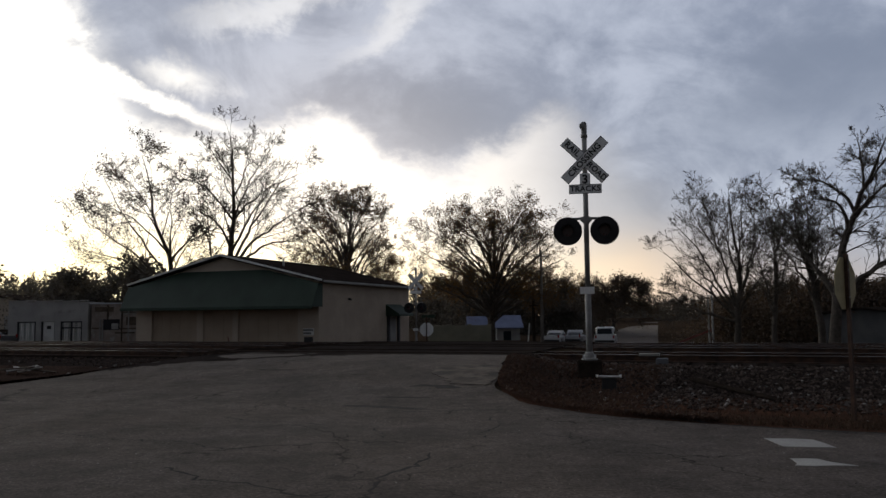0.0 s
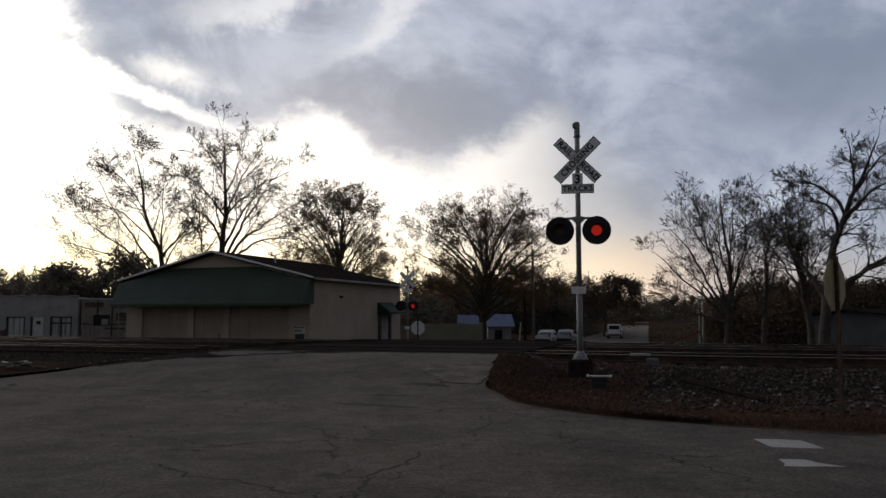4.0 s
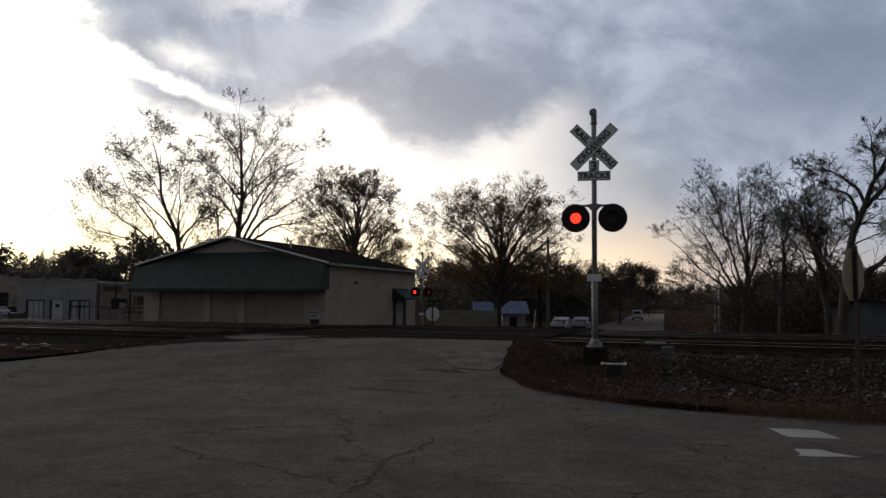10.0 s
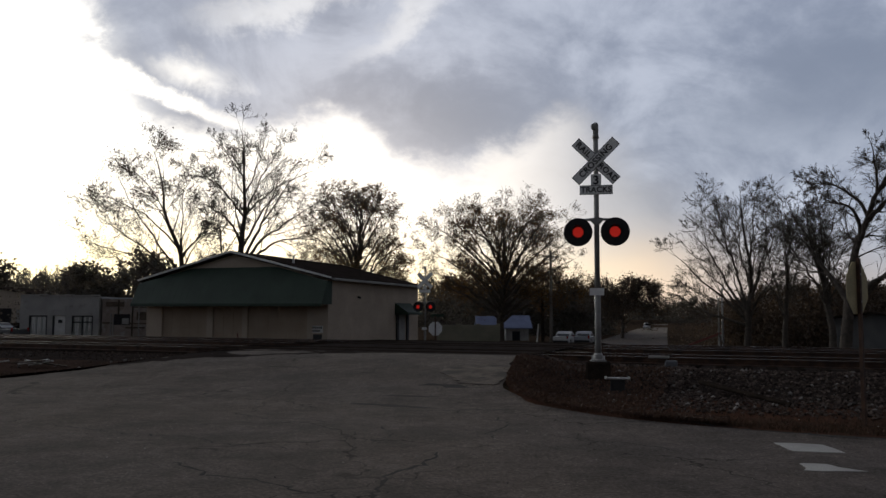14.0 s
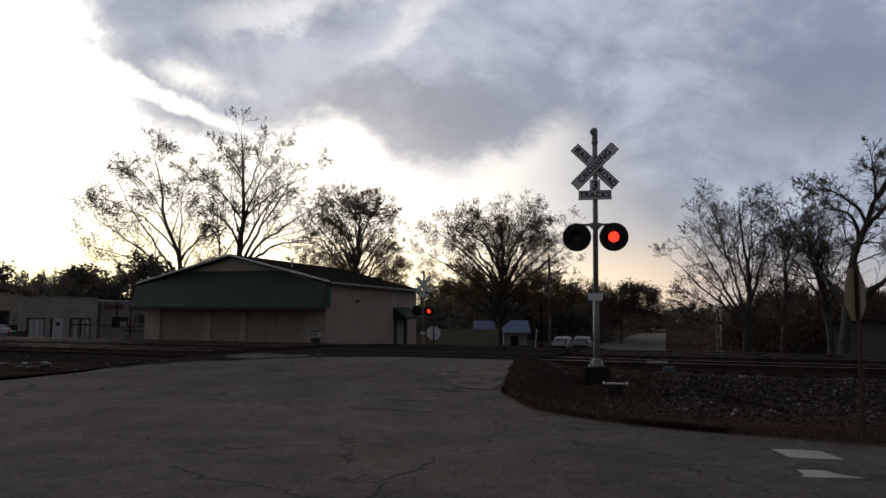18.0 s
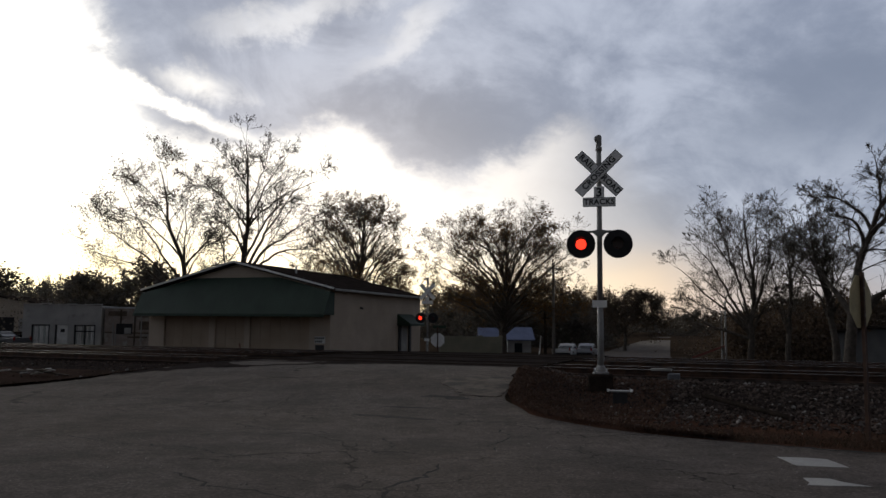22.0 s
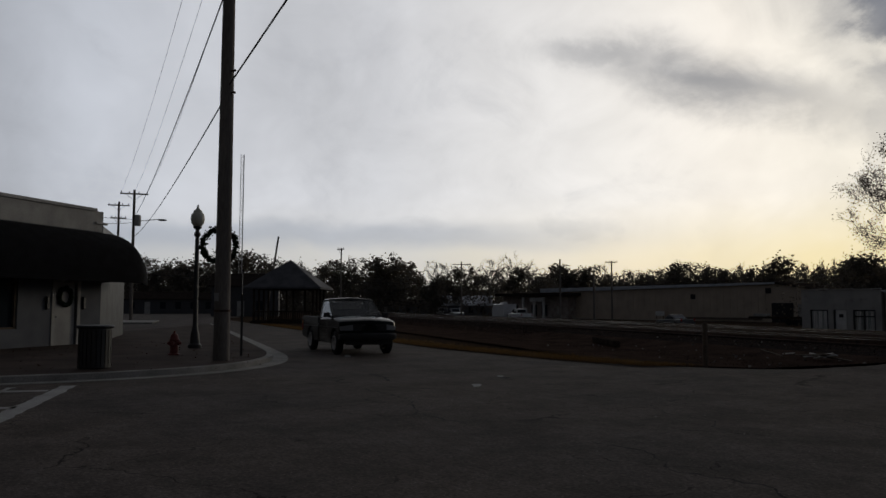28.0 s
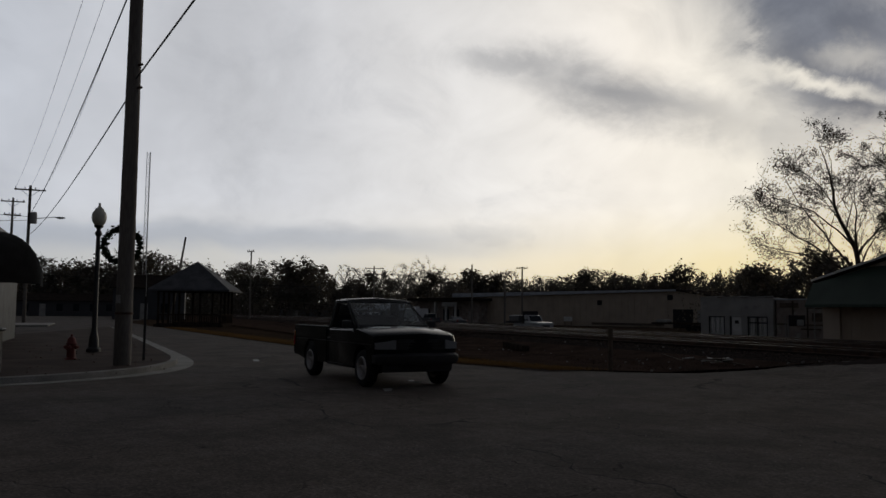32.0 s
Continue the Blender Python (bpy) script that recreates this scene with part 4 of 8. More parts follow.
def plain_house(place, turn, w, d, h, rz, wallm, roofm, label, door=True, over=0.4):
    """a gabled house, gable ends to local x"""
    ho = empty("house", Matrix.Translation(place) @ pose(0, 0, 0, 0, 0, turn), label, "house")
    bm = B()
    prism(bm, [(0, -0.5), (d, -0.5), (d, h), (d / 2, h + rz), (0, h)], "x", -w / 2, w / 2)
    part("wall", bm, wallm, ho)
    for s in (0, 1):
        bm = B()
        a = (d / 2, h + rz + 0.03)
        b = (-over if s == 0 else d + over, h + 0.03 - rz * over / (d / 2))
        prism(bm, [a, b, (b[0], b[1] + 0.12), (a[0], a[1] + 0.12)], "x", -w / 2 - over, w / 2 + over)
        part("roof", bm, roofm, ho)
    for k in range(max(1, int(w / 2.6))):
        bm = B()
        x = -w / 2 + 1.3 + 2.6 * k
        isd = door and k == 1
        box(bm, (x, -0.03, 1.05 if isd else 1.5), (0.95, 0.08, 2.1 if isd else 1.2))
        part("door" if isd else "window", bm, M["offwhite"] if isd else M["glassd"], ho)
    return ho


def far_street():
    """street beyond the tracks with pale kerbs"""
    vs, fs = [], []
    uu = frange(33, 260, 6)
    for u in uu:
        for n in (42.5, 45.5, 48.5):
            vs.append(un(u, n, ground_z(u, n) + 0.02))
    for i in range(len(uu) - 1):
        for j in range(2):
            p = 3 * i + j
            fs.append((p, p + 1, p + 4, p + 3))
    tagged(mesh_py("street", vs, fs, M["asphalt"]), "grey asphalt street beyond the tracks", "road", "", "structure")
    for n in (41.9, 48.8):
        bm = B()
        for u in frange(34, 214, 6):
            p = un(u + 3, n, ground_z(u, n) + 0.03)
            box(bm, p, (5.9, 0.35, 0.3), pose(0, 0, 0, 0, 0, -20))
        tagged(link("kerb", bm, M["concrete"]), "pale concrete kerb along the far street", "kerb", "", "structure")


far_street()

# houses, sheds and walls in the distance
plain_house(pol(51.6, 178), 50, 11, 8, 2.6, 2.0, M["shopwall"], M["tin"], "grey house with pale metal roof")
plain_house(pol(56.5, 185), 50, 14, 8, 2.4, 1.2, M["shopwall"], M["roofing"], "long low grey building among trees")
plain_house(pol(67.4, 112, 0), 64, 9, 9, 4.2, 1.7, M["darkgrey"], M["roofing"], "tall dark gabled house")
plain_house(pol(72.3, 150, 0), 70, 16, 8, 2.6, 1.2, M["darkgrey"], M["roofing"], "low dark building at the end of the street")
plain_house(pol(-4.72, 98, -2.7), 6, 2.9, 3.2, 2.7, 1.2, M["offwhite"], M["bluetin"], "small white shed with blue tin roof", False)
plain_house(pol(-2.75, 100, -2.8), 4, 2.6, 3.0, 2.4, 1.5, M["greenwall"], M["bluetin"], "grey-green shed with blue tin roof", False)
plain_house(pol(-32.2, 66), 28, 9, 6, 2.8, 0.35, M["shedgrey"], M["roofing"], "grey metal shed among bare trees", False)
plain_house(pol(-22.6, 98), 22, 3.5, 3, 2.0, 0.5, M["wood"], M["tin"], "small wooden shelter with tin roof", False)


def block_wall():
    bw = empty("block_wall", pose(*pol(-1.2, 72, -1.3), 0, 0, 2), "low grey-green block wall beyond the crossing", "wall")
    bm = B()
    box(bm, (0, 0, 0.6), (5.4, 0.2, 2.4))
    part("wall_panel", bm, M["greenwall"], bw)
    for x in (-2.7, -0.9, 0.9, 2.7):
        bm = B()
        box(bm, (x, 0, 0.65), (0.35, 0.3, 2.5))
        part("pier", bm, M["greenwall"], bw)


block_wall()

# ---- trees ----
def mesh_np(name, v, f, material, parent):
    """a mesh from arrays of points and of faces with equal corners"""
    v, f = np.asarray(v, dtype=np.float32), np.asarray(f, dtype=np.int32)
    me = bpy.data.meshes.new(name)
    k = f.shape[1]
    me.vertices.add(len(v))
    me.vertices.foreach_set("co", v.ravel())
    me.loops.add(f.size)
    me.loops.foreach_set("vertex_index", f.ravel())
    me.polygons.add(len(f))
    me.polygons.foreach_set("loop_start", np.arange(0, f.size, k, dtype=np.int32))
    me.materials.append(material)
    me.update(calc_edges=True)
    ob = new(name, me)
    ob.parent = parent
    return ob


def tubes(a, b, ra, rb, k):
    """tapered k-sided tubes from points a to b, all at once"""
    a, b = np.asarray(a, float), np.asarray(b, float)
    d = b - a
    d /= np.maximum(np.linalg.norm(d, axis=1, keepdims=True), 1e-6)
    h = np.where(np.abs(d[:, 2:3]) < 0.9, np.array([[0, 0, 1.0]]), np.array([[1.0, 0, 0]]))
    x = np.cross(d, h)
    x /= np.linalg.norm(x, axis=1, keepdims=True)
    y = np.cross(d, x)
    w = np.arange(k) * 2 * math.pi / k
    ring = x[:, None, :] * np.cos(w)[None, :, None] + y[:, None, :] * np.sin(w)[None, :, None]
    v = np.concatenate((a[:, None, :] + ring * np.asarray(ra)[:, None, None], b[:, None, :] + ring * np.asarray(rb)[:, None, None]), axis=1).reshape(-1, 3)
    j = np.arange(k)
    q = np.stack((j, (j + 1) % k, k + (j + 1) % k, k + j), axis=1)
    f = (np.arange(len(a)) * 2 * k)[:, None, None] + q[None]
    return v, f.reshape(-1, 4)


def leaves_at(p, s, rng):
    """small diamond leaves at points p, turned at random"""
    n = len(p)
    a = rng.normal(size=(n, 3))
    a /= np.linalg.norm(a, axis=1, keepdims=True)
    b = np.cross(a, rng.normal(size=(n, 3)))
    b /= np.maximum(np.linalg.norm(b, axis=1, keepdims=True), 1e-6)
    s = np.asarray(s)[:, None]
    v = np.stack((p - b * s * 0.5, p + a * s * 0.42, p + b * s * 0.5, p - a * s * 0.42), axis=1).reshape(-1, 3)
    return v, np.arange(4 * n).reshape(-1, 4)


def skeleton(h, fork, blobs, seed, n=1600, lean=0.0, step=None, wob=0.2, up=0.06):
    """Branches grown towards points strewn through the crown's room, which is a set of ovals (x, y, z, rx, ry, rz)."""
    rng = np.random.default_rng(seed)
    vol = np.array([q[3] * q[4] * q[5] for q in blobs])
    pts = []
    for q, c in zip(blobs, (n * vol / vol.sum()).astype(int)):
        r = rng.normal(size=(c, 3))
        r *= (rng.random(c) ** 0.30 / np.linalg.norm(r, axis=1))[:, None]
        pts.append(np.array(q[:3]) + r * np.array(q[3:]))
    at = np.concatenate(pts)
    step = step or h * 0.02
    kill = step * 1.7
    nodes, par = [np.array([0, 0, -0.3])], [-1]
    d = np.array([lean, 0, 1.0])
    while nodes[-1][2] < fork:
        d = d + rng.normal(size=3) * np.array([0.05, 0.05, 0])
        nodes.append(nodes[-1] + d / np.linalg.norm(d) * step)
        par.append(len(nodes) - 2)
    N = np.array(nodes)
    D = np.linalg.norm(at[:, None] - N[None], axis=2)
    near, dist = D.argmin(1), D.min(1)
    grown = {}
    for it in range(220):
        if len(at) == 0:
            break
        dirs = at - N[near]
        dirs /= np.linalg.norm(dirs, axis=1, keepdims=True)
        acc = np.zeros((len(N), 3))
        np.add.at(acc, near, dirs)
        src = np.unique(near)
        v = acc[src]
        v = v / np.maximum(np.linalg.norm(v, axis=1, keepdims=True), 1e-6) + rng.normal(size=v.shape) * wob + np.array([0, 0, up])
        v /= np.linalg.norm(v, axis=1, keepdims=True)
        ok = np.array([grown.get(s, 0) < 3 for s in src])
        if not ok.any():
            break
        src, v = src[ok], v[ok]
        for s in src:
            grown[s] = grown.get(s, 0) + 1
        newp = N[src] + v * step
        i0 = len(N)
        N = np.concatenate((N, newp))
        par += list(src)
        D = np.linalg.norm(at[:, None] - newp[None], axis=2)
        m = D.min(1)
        better = m < dist
        near = np.where(better, D.argmin(1) + i0, near)
        dist = np.minimum(m, dist)
        keep = dist > kill
        at, near, dist = at[keep], near[keep], dist[keep]
    return N, np.array(par)


def thickness(N, par, tip, power=2.35):
    r = np.zeros(len(N))
    for i in range(len(N) - 1, 0, -1):
        if r[i] == 0:
            r[i] = tip ** power
        r[par[i]] += r[i]
    return np.maximum(r, tip ** power) ** (1 / power)


def grown_tree(h, fork, blobs, seed, n=1600, leaves=0.0, leaf=0.13, tip=0.011, twig=0.012, twigs=2.0, twig_len=0.55, lean=0.0, trunk=None, bare=1.0, step=None):
    """arrays for limbs, twigs and leaves of one tree"""
    rng = np.random.default_rng(seed + 1000)
    N, par = skeleton(h, fork, blobs, seed, n, lean, step)
    r = thickness(N, par, tip)
    if trunk:
        r = np.maximum(tip, r * (trunk / r[0]) ** np.clip((r - tip) / (r[0] - tip) * 2.5, 0, 1))
    i = np.arange(1, len(N))
    a, b = N[par[i]], N[i]
    ra, rb = np.minimum(r[par[i]], r[i] * 1.25), r[i]
    big = rb > tip * 3.2
    V1, F1 = tubes(a[big], b[big], ra[big], rb[big], 8)
    V2, F2 = tubes(a[~big], b[~big], ra[~big], rb[~big], 4)
    # fine twigs on the thin branches
    thin = np.where(r[1:] < tip * 2.6)[0] + 1
    cnt = rng.poisson(twigs, len(thin))
    s = np.repeat(thin, cnt)
    out = N[s] - N[par[s]]
    out /= np.maximum(np.linalg.norm(out, axis=1, keepdims=True), 1e-6)
    d = out * 0.7 + rng.normal(size=out.shape) * 0.55 + np.array([0, 0, 0.18])
    d /= np.linalg.norm(d, axis=1, keepdims=True)
    ln = twig_len * rng.uniform(0.4, 1.3, len(s))[:, None]
    p0 = N[s]
    p1 = p0 + d * ln * 0.5
    d2 = d + rng.normal(size=d.shape) * 0.35
    d2 /= np.linalg.norm(d2, axis=1, keepdims=True)
    p2 = p1 + d2 * ln * 0.5
    V3, F3 = tubes(np.concatenate((p0, p1)), np.concatenate((p1, p2)), np.full(2 * len(s), twig), np.full(2 * len(s), twig * 0.75), 3)
    LV = LF = None
    if leaves:
        c = rng.poisson(leaves, len(s))
        # leaves cling in patches, not evenly
        patch = np.sin(p2[:, 0] * 1.7 + seed) + np.sin(p2[:, 1] * 1.9 + 2 * seed) + np.sin(p2[:, 2] * 2.1 + 3 * seed)
        c = np.where(patch > -bare * 1.5, c, (c * 0.25).astype(int))
        k = np.repeat(np.arange(len(s)), c)
        w = rng.random(len(k))[:, None]
        p = p0[k] * (1 - w) + p2[k] * w + rng.normal(size=(len(k), 3)) * leaf * 0.9
        LV, LF = leaves_at(p, leaf * rng.uniform(0.55, 1.35, len(k)), rng)
    return (V1, F1), (np.concatenate((V2, V3)), np.concatenate((F2, F3 + len(V2)))), (LV, LF)


def tree(place, h, wide, seed, label, off=0.0, fork=0.25, crown=0.3, leaves=0.0, leaf=0.13, mat_leaf="leafb", blobs=None, **kw):
    """One tree of true height h and crown width wide; off brings its crown aside from the trunk, across the view."""
    w = wide / 2
    zc, rz = h * (1 + crown) / 2, h * (1 - crown) / 2
    ax = Vector((place.y, -place.x, 0)).normalized()
    blobs = blobs or [(0, 0, 0, 1, 1)]
    bl = []
    for bx, by, bz, bw, bh in blobs:
        o = ax * (off + bx * w)
        bl.append((o.x, o.y + by * w, zc + bz * rz, w * bw, w * bw, rz * bh))
    limbs, tw, lv = grown_tree(h, h * fork, bl, seed, leaves=leaves, leaf=leaf, **kw)
    tr = empty("tree", Matrix.Translation(place), label, "tree")
    o = mesh_np("trunk", *limbs, M["bark"], tr)
    o.data.polygons.foreach_set("use_smooth", [True] * len(o.data.polygons))
    mesh_np("twig_work", *tw, M["bark"], tr)
    if lv[0] is not None and len(lv[0]):
        mesh_np("crown", *lv, M[mat_leaf], tr)
    return tr


def unit(v):
    return v / np.maximum(np.linalg.norm(v, axis=1, keepdims=True), 1e-6)


def shoots(P, D, L, R, k, wob, up, rng, taper=0.35):
    """Lines of k steps grown at once from points P along D; gives their points (n, k + 1, 3) and radii."""
    pts, rad = [P], [R]
    d = unit(D)
    bend = rng.normal(size=d.shape) * wob
    for i in range(k):
        d = unit(d + bend * 0.35 + rng.normal(size=d.shape) * wob + np.array([0, 0, up]))
        pts.append(pts[-1] + d * (L / k)[:, None])
        rad.append(R * (1 - (1 - taper) * (i + 1) / k))
    return np.stack(pts, 1), np.stack(rad, 1)


def sprout(pts, rad, count, start, spread, share, rng, Lmain, thin):
    """Side shoots on lines: where they leave, which way, how long and how thick."""
    n, k1, _ = pts.shape
    c = np.maximum(1, rng.poisson(count, n))
    i = np.repeat(np.arange(n), c)
    f = start + (1 - start) * rng.random(len(i)) ** 0.85
    f[np.cumsum(c) - 1] = 1.0
    g = np.minimum(f * (k1 - 1), k1 - 1.001)
    j = g.astype(int)
    w = (g - j)[:, None]
    p = pts[i, j] * (1 - w) + pts[i, j + 1] * w
    along = unit(pts[i, j + 1] - pts[i, j])
    side = unit(np.cross(along, rng.normal(size=along.shape)))
    ang = np.radians(spread * rng.uniform(0.55, 1.35, len(i)))[:, None]
    ang = np.where((f > 0.999)[:, None], ang * 0.4, ang)
    d = along * np.cos(ang) + side * np.sin(ang)
    L = Lmain[i] * share * rng.uniform(0.55, 1.3, len(i)) * (1.35 - 0.85 * f)
    r = (rad[i, j] * (1 - w[:, 0]) + rad[i, j + 1] * w[:, 0]) * thin
    return p, d, L, r


def seg_tubes(pts, rad, k):
    n, m, _ = pts.shape
    a, b = pts[:, :-1].reshape(-1, 3), pts[:, 1:].reshape(-1, 3)
    return tubes(a, b, rad[:, :-1].ravel(), rad[:, 1:].ravel(), k)


def join(parts):
    v, f, o = [], [], 0
    for V, F in parts:
        v.append(V)
        f.append(F + o)
        o += len(V)
    return np.concatenate(v), np.concatenate(f)


def limb_tree(place, top, trunk, limbs, seed, label, levels=((9, 0.25, 44, 0.44), (6.5, 0.15, 48, 0.54), (6, 0.12, 50, 0.6), (1.8, 0.2, 48, 0.8)), twig=0.011, wob=0.10, up=0.03,
              leaves=0.0, leaf=0.15, leaf_m="leafb", where=None, limb_r=0.5):
    """A tree with a leader to top = (across, height, bow), and limbs (height on the leader, across, height at the tip, depth, bow).
    Across is measured to the right as seen from the street corner, depth away from it."""
    rng = np.random.default_rng(seed)
    ax = np.array([place.y, -place.x, 0.0]) / math.hypot(place.x, place.y)
    ay = np.array([place.x, place.y, 0.0]) / math.hypot(place.x, place.y)
    az = np.array([0, 0, 1.0])

    def line(p0, p1, bow, k, r0, r1):
        d = p1 - p0
        nrm = np.cross(d, ay)
        nrm *= (1 if nrm[2] > 0 else -1) / max(np.linalg.norm(nrm), 1e-6)
        w, pts = np.zeros(3), []
        for i in range(k + 1):
            t = i / k
            if 0 < i < k:
                w = w * 0.8 + rng.normal(size=3) * np.linalg.norm(d) * 0.011
            pts.append(p0 + d * t + nrm * bow * 4 * t * (1 - t) + w * math.sin(math.pi * t))
        return np.array(pts)[None], np.linspace(r0, r1, k + 1)[None] ** 1.0

    K = 14
    lead, lr = line(np.array([0, 0, -0.3]), ax * top[0] + az * top[1], 0.0, K, trunk, 0.03)
    lead = lead + ax * (top[2] * np.sin(np.linspace(0, math.pi, K + 1)))[None, :, None]
    lr = (trunk * (1 - np.linspace(0, 1, K + 1)) ** 0.95 + 0.022)[None]
    big, main = [seg_tubes(lead, lr, 10)], [(lead, lr, top[1] * 0.45)]
    for z0, x1, z1, dy, bow in limbs:
        t = np.interp(z0, lead[0, :, 2], np.arange(K + 1))
        i = min(int(t), K - 1)
        p0 = lead[0, i] * (1 - t + i) + lead[0, i + 1] * (t - i)
        r0 = max(np.interp(t, np.arange(K + 1), lr[0]) * limb_r, 0.05)
        p1 = ax * x1 * 0.97 + ay * dy + az * z1
        ln, rr = line(p0, p1, bow, K, r0, 0.02)
        big.append(seg_tubes(ln, rr, 8))
        main.append((ln, rr, np.linalg.norm(p1 - p0)))
    pts = np.concatenate([q[0] for q in main])
    rad = np.concatenate([q[1] for q in main])
    L = np.array([q[2] for q in main])
    fine, last = [], None
    for n, (cnt, st, spread, share) in enumerate(levels):
        p, d, l, r = sprout(pts, rad, cnt, st, spread, share, rng, L, 0.44)
        r = np.maximum(r, twig)
        k = (7, 5, 3, 2)[n]
        pts, rad = shoots(p, d, l, r, k, wob, up, rng)
        rad = np.maximum(rad, twig * 0.8)
        L = l
        (fine if n else big).append(seg_tubes(pts, rad, (6, 4, 3, 3)[n]))
    tr = empty("tree", Matrix.Translation(place), label, "tree")
    o = mesh_np("trunk", *join(big), M["bark"], tr)
    o.data.polygons.foreach_set("use_smooth", [True] * len(o.data.polygons))
    mesh_np("twig_work", *join(fine), M["bark"], tr)
    if leaves:
        e = pts.reshape(-1, 3)
        e = e[rng.random(len(e)) < 0.7]
        amount = np.full(len(e), leaves)
        if where:
            amount = amount * np.array([where(q @ ax, q[2]) for q in e])
        # leaves hang in clusters
        cl = noise_field(e, seed)
        amount = amount * np.clip(0.7 + 0.6 * cl, 0, 2)
        c = rng.poisson(np.maximum(amount, 0))
        p = np.repeat(e, c, axis=0) + rng.normal(size=(c.sum(), 3)) * leaf * 2.0
        mesh_np("crown", *leaves_at(p, leaf * rng.uniform(0.5, 1.35, len(p)), rng), M[leaf_m], tr)
    return tr


def noise_field(e, seed):
    """smooth patchiness between 0 and 1"""
    a = np.sin(e[:, 0] * 1.7 + seed) + np.sin(e[:, 1] * 1.9 + 2 * seed + e[:, 0]) + np.sin(e[:, 2] * 2.1 + 3 * seed + 0.7 * e[:, 1])
    return np.clip(a / 4 + 0.5, 0, 1)


def round_limbs(h, w, z0, z1, low, count, seed, flat=0.0, shift=0.0):
    """limbs that leave a trunk all round and end on an uneven oval crown of height h, width w, from height low"""
    rnd = random.Random(seed)
    out = []
    for i in range(count):
        q = i / (count - 1)
        g = i * 2.39996 + rnd.uniform(-0.3, 0.3)
        el = -0.22 + 1.12 * q ** 0.9
        zc = low + (h - low) * 0.36
        up_r = (h - zc) if el > 0 else (zc - low)
        k = rnd.uniform(0.88, 1.02)
        rr = w / 2 * math.cos(el * math.pi / 2 * 0.92) ** (0.8 - 0.3 * flat) * k
        out.append((z0 + (z1 - z0) * q, rr * math.cos(g) + shift * (1 - q), zc + up_r * math.sin(el * math.pi / 2) * k, rr * math.sin(g), rnd.uniform(0.2, 0.7)))
    return out


DENSE = ((10, 0.25, 40, 0.46), (7, 0.2, 44, 0.52), (6, 0.15, 46, 0.58), (1.6, 0.2, 46, 0.8))
OAK = ((10, 0.42, 50, 0.32), (6, 0.2, 52, 0.55), (5, 0.15, 54, 0.6), (2.5, 0.15, 54, 0.7))
# the two tall ones behind the store
limb_tree(pol(19.1, 62), (-2.2, 14.4, 0.9), 0.26, [(4.6, -6.3, 9.4, 0.4, 0.2), (5.3, -4.7, 12.2, -1.0, -0.4), (5.9, 0.1, 12.4, 0.8, 0.2), (6.6, 2.8, 10.9, 0.5, -0.3), (6.3, 3.3, 8.9, -0.8, 0.4), (4.2, -6.4, 7.3, -0.5, 0.5), (5.2, 3.0, 6.9, 0.7, 0.3), (9.5, -4.2, 13.4, 1.2, 0.2), (7.4, -2.9, 11.2, 1.6, 0.3), (7.0, -5.6, 10.9, 0.8, 0.5)],
          11, "half-bare tree with brown leaves and spreading crown", leaves=0.36, leaf=0.12, leaf_m="leafd", twig=0.010,
          where=lambda x, z: 0.35 + 0.75 * ramp(z - 0.45 * abs(x + 2.2), 7.4, 11.0) + 0.6 * ramp(-x, 4.2, 6.0))
limb_tree(pol(16.1, 60), (-0.7, 10.4, 0.2), 0.12, [(6.4, 1.4, 8.8, 0.3, 0.2), (7.4, -1.6, 9.6, 0.0, 0.2), (8.2, 0.8, 10.2, -0.3, 0.1)],
          12, "slim tree with a few brown leaves", leaves=0.05, leaf=0.12, leaf_m="leafd", twig=0.010)
limb_tree(pol(14.4, 60), (-0.9, 15.9, 0.35), 0.34, [(7.4, -3.9, 10.6, 0.6, 0.5), (9.4, -4.7, 13.0, -0.6, 0.5), (12.4, -3.2, 15.6, 0.5, 0.15), (9.2, 2.1, 14.8, -0.8, 0.3), (9.6, 4.7, 13.4, 0.8, 0.5), (6.2, 4.0, 13.9, 1.4, 0.1), (6.0, 5.3, 10.9, -0.5, 0.5), (5.8, 4.5, 8.0, 0.4, 0.7), (11.2, 0.9, 15.9, 0.4, -0.2), (11.8, -2.0, 14.6, -0.9, 0.2), (7.0, 2.6, 12.6, -1.6, 0.2)],
          27, "tall bare winter tree with many fine twigs", twig=0.012, limb_r=0.55)
# leafy oaks beside the road
limb_tree(pol(7.3, 76), (1.0, 14.2, 0.2), 0.36, round_limbs(14.9, 11.8, 2.4, 8.5, 3.2, 42, 3), 5, "broad oak with brown winter leaves", levels=OAK, leaves=0.8, leaf=0.115, twig=0.009,
          where=lambda x, z: 0.42 + 0.9 * ramp(z + 0.25 * abs(x), 11.0, 7.0))
limb_tree(pol(-3.5, 78), (0.3, 13.3, 0.2), 0.42, round_limbs(14.1, 16.0, 2.2, 7.5, 3.0, 46, 4, 0.6), 8, "wide oak with brown winter leaves", levels=OAK, leaves=0.8, leaf=0.115, twig=0.009,
          where=lambda x, z: 0.45 + 0.9 * ramp(z + 0.25 * abs(x), 9.5, 6.0))
limb_tree(pol(-12.1, 115), (0.4, 7.3, 0.2), 0.25, round_limbs(7.6, 10.5, 1.8, 5.0, 2.6, 14, 6, 1.0), 31, "spreading tree with thin dark leaves", leaves=0.9, leaf=0.19, leaf_m="leafd", twig=0.016)
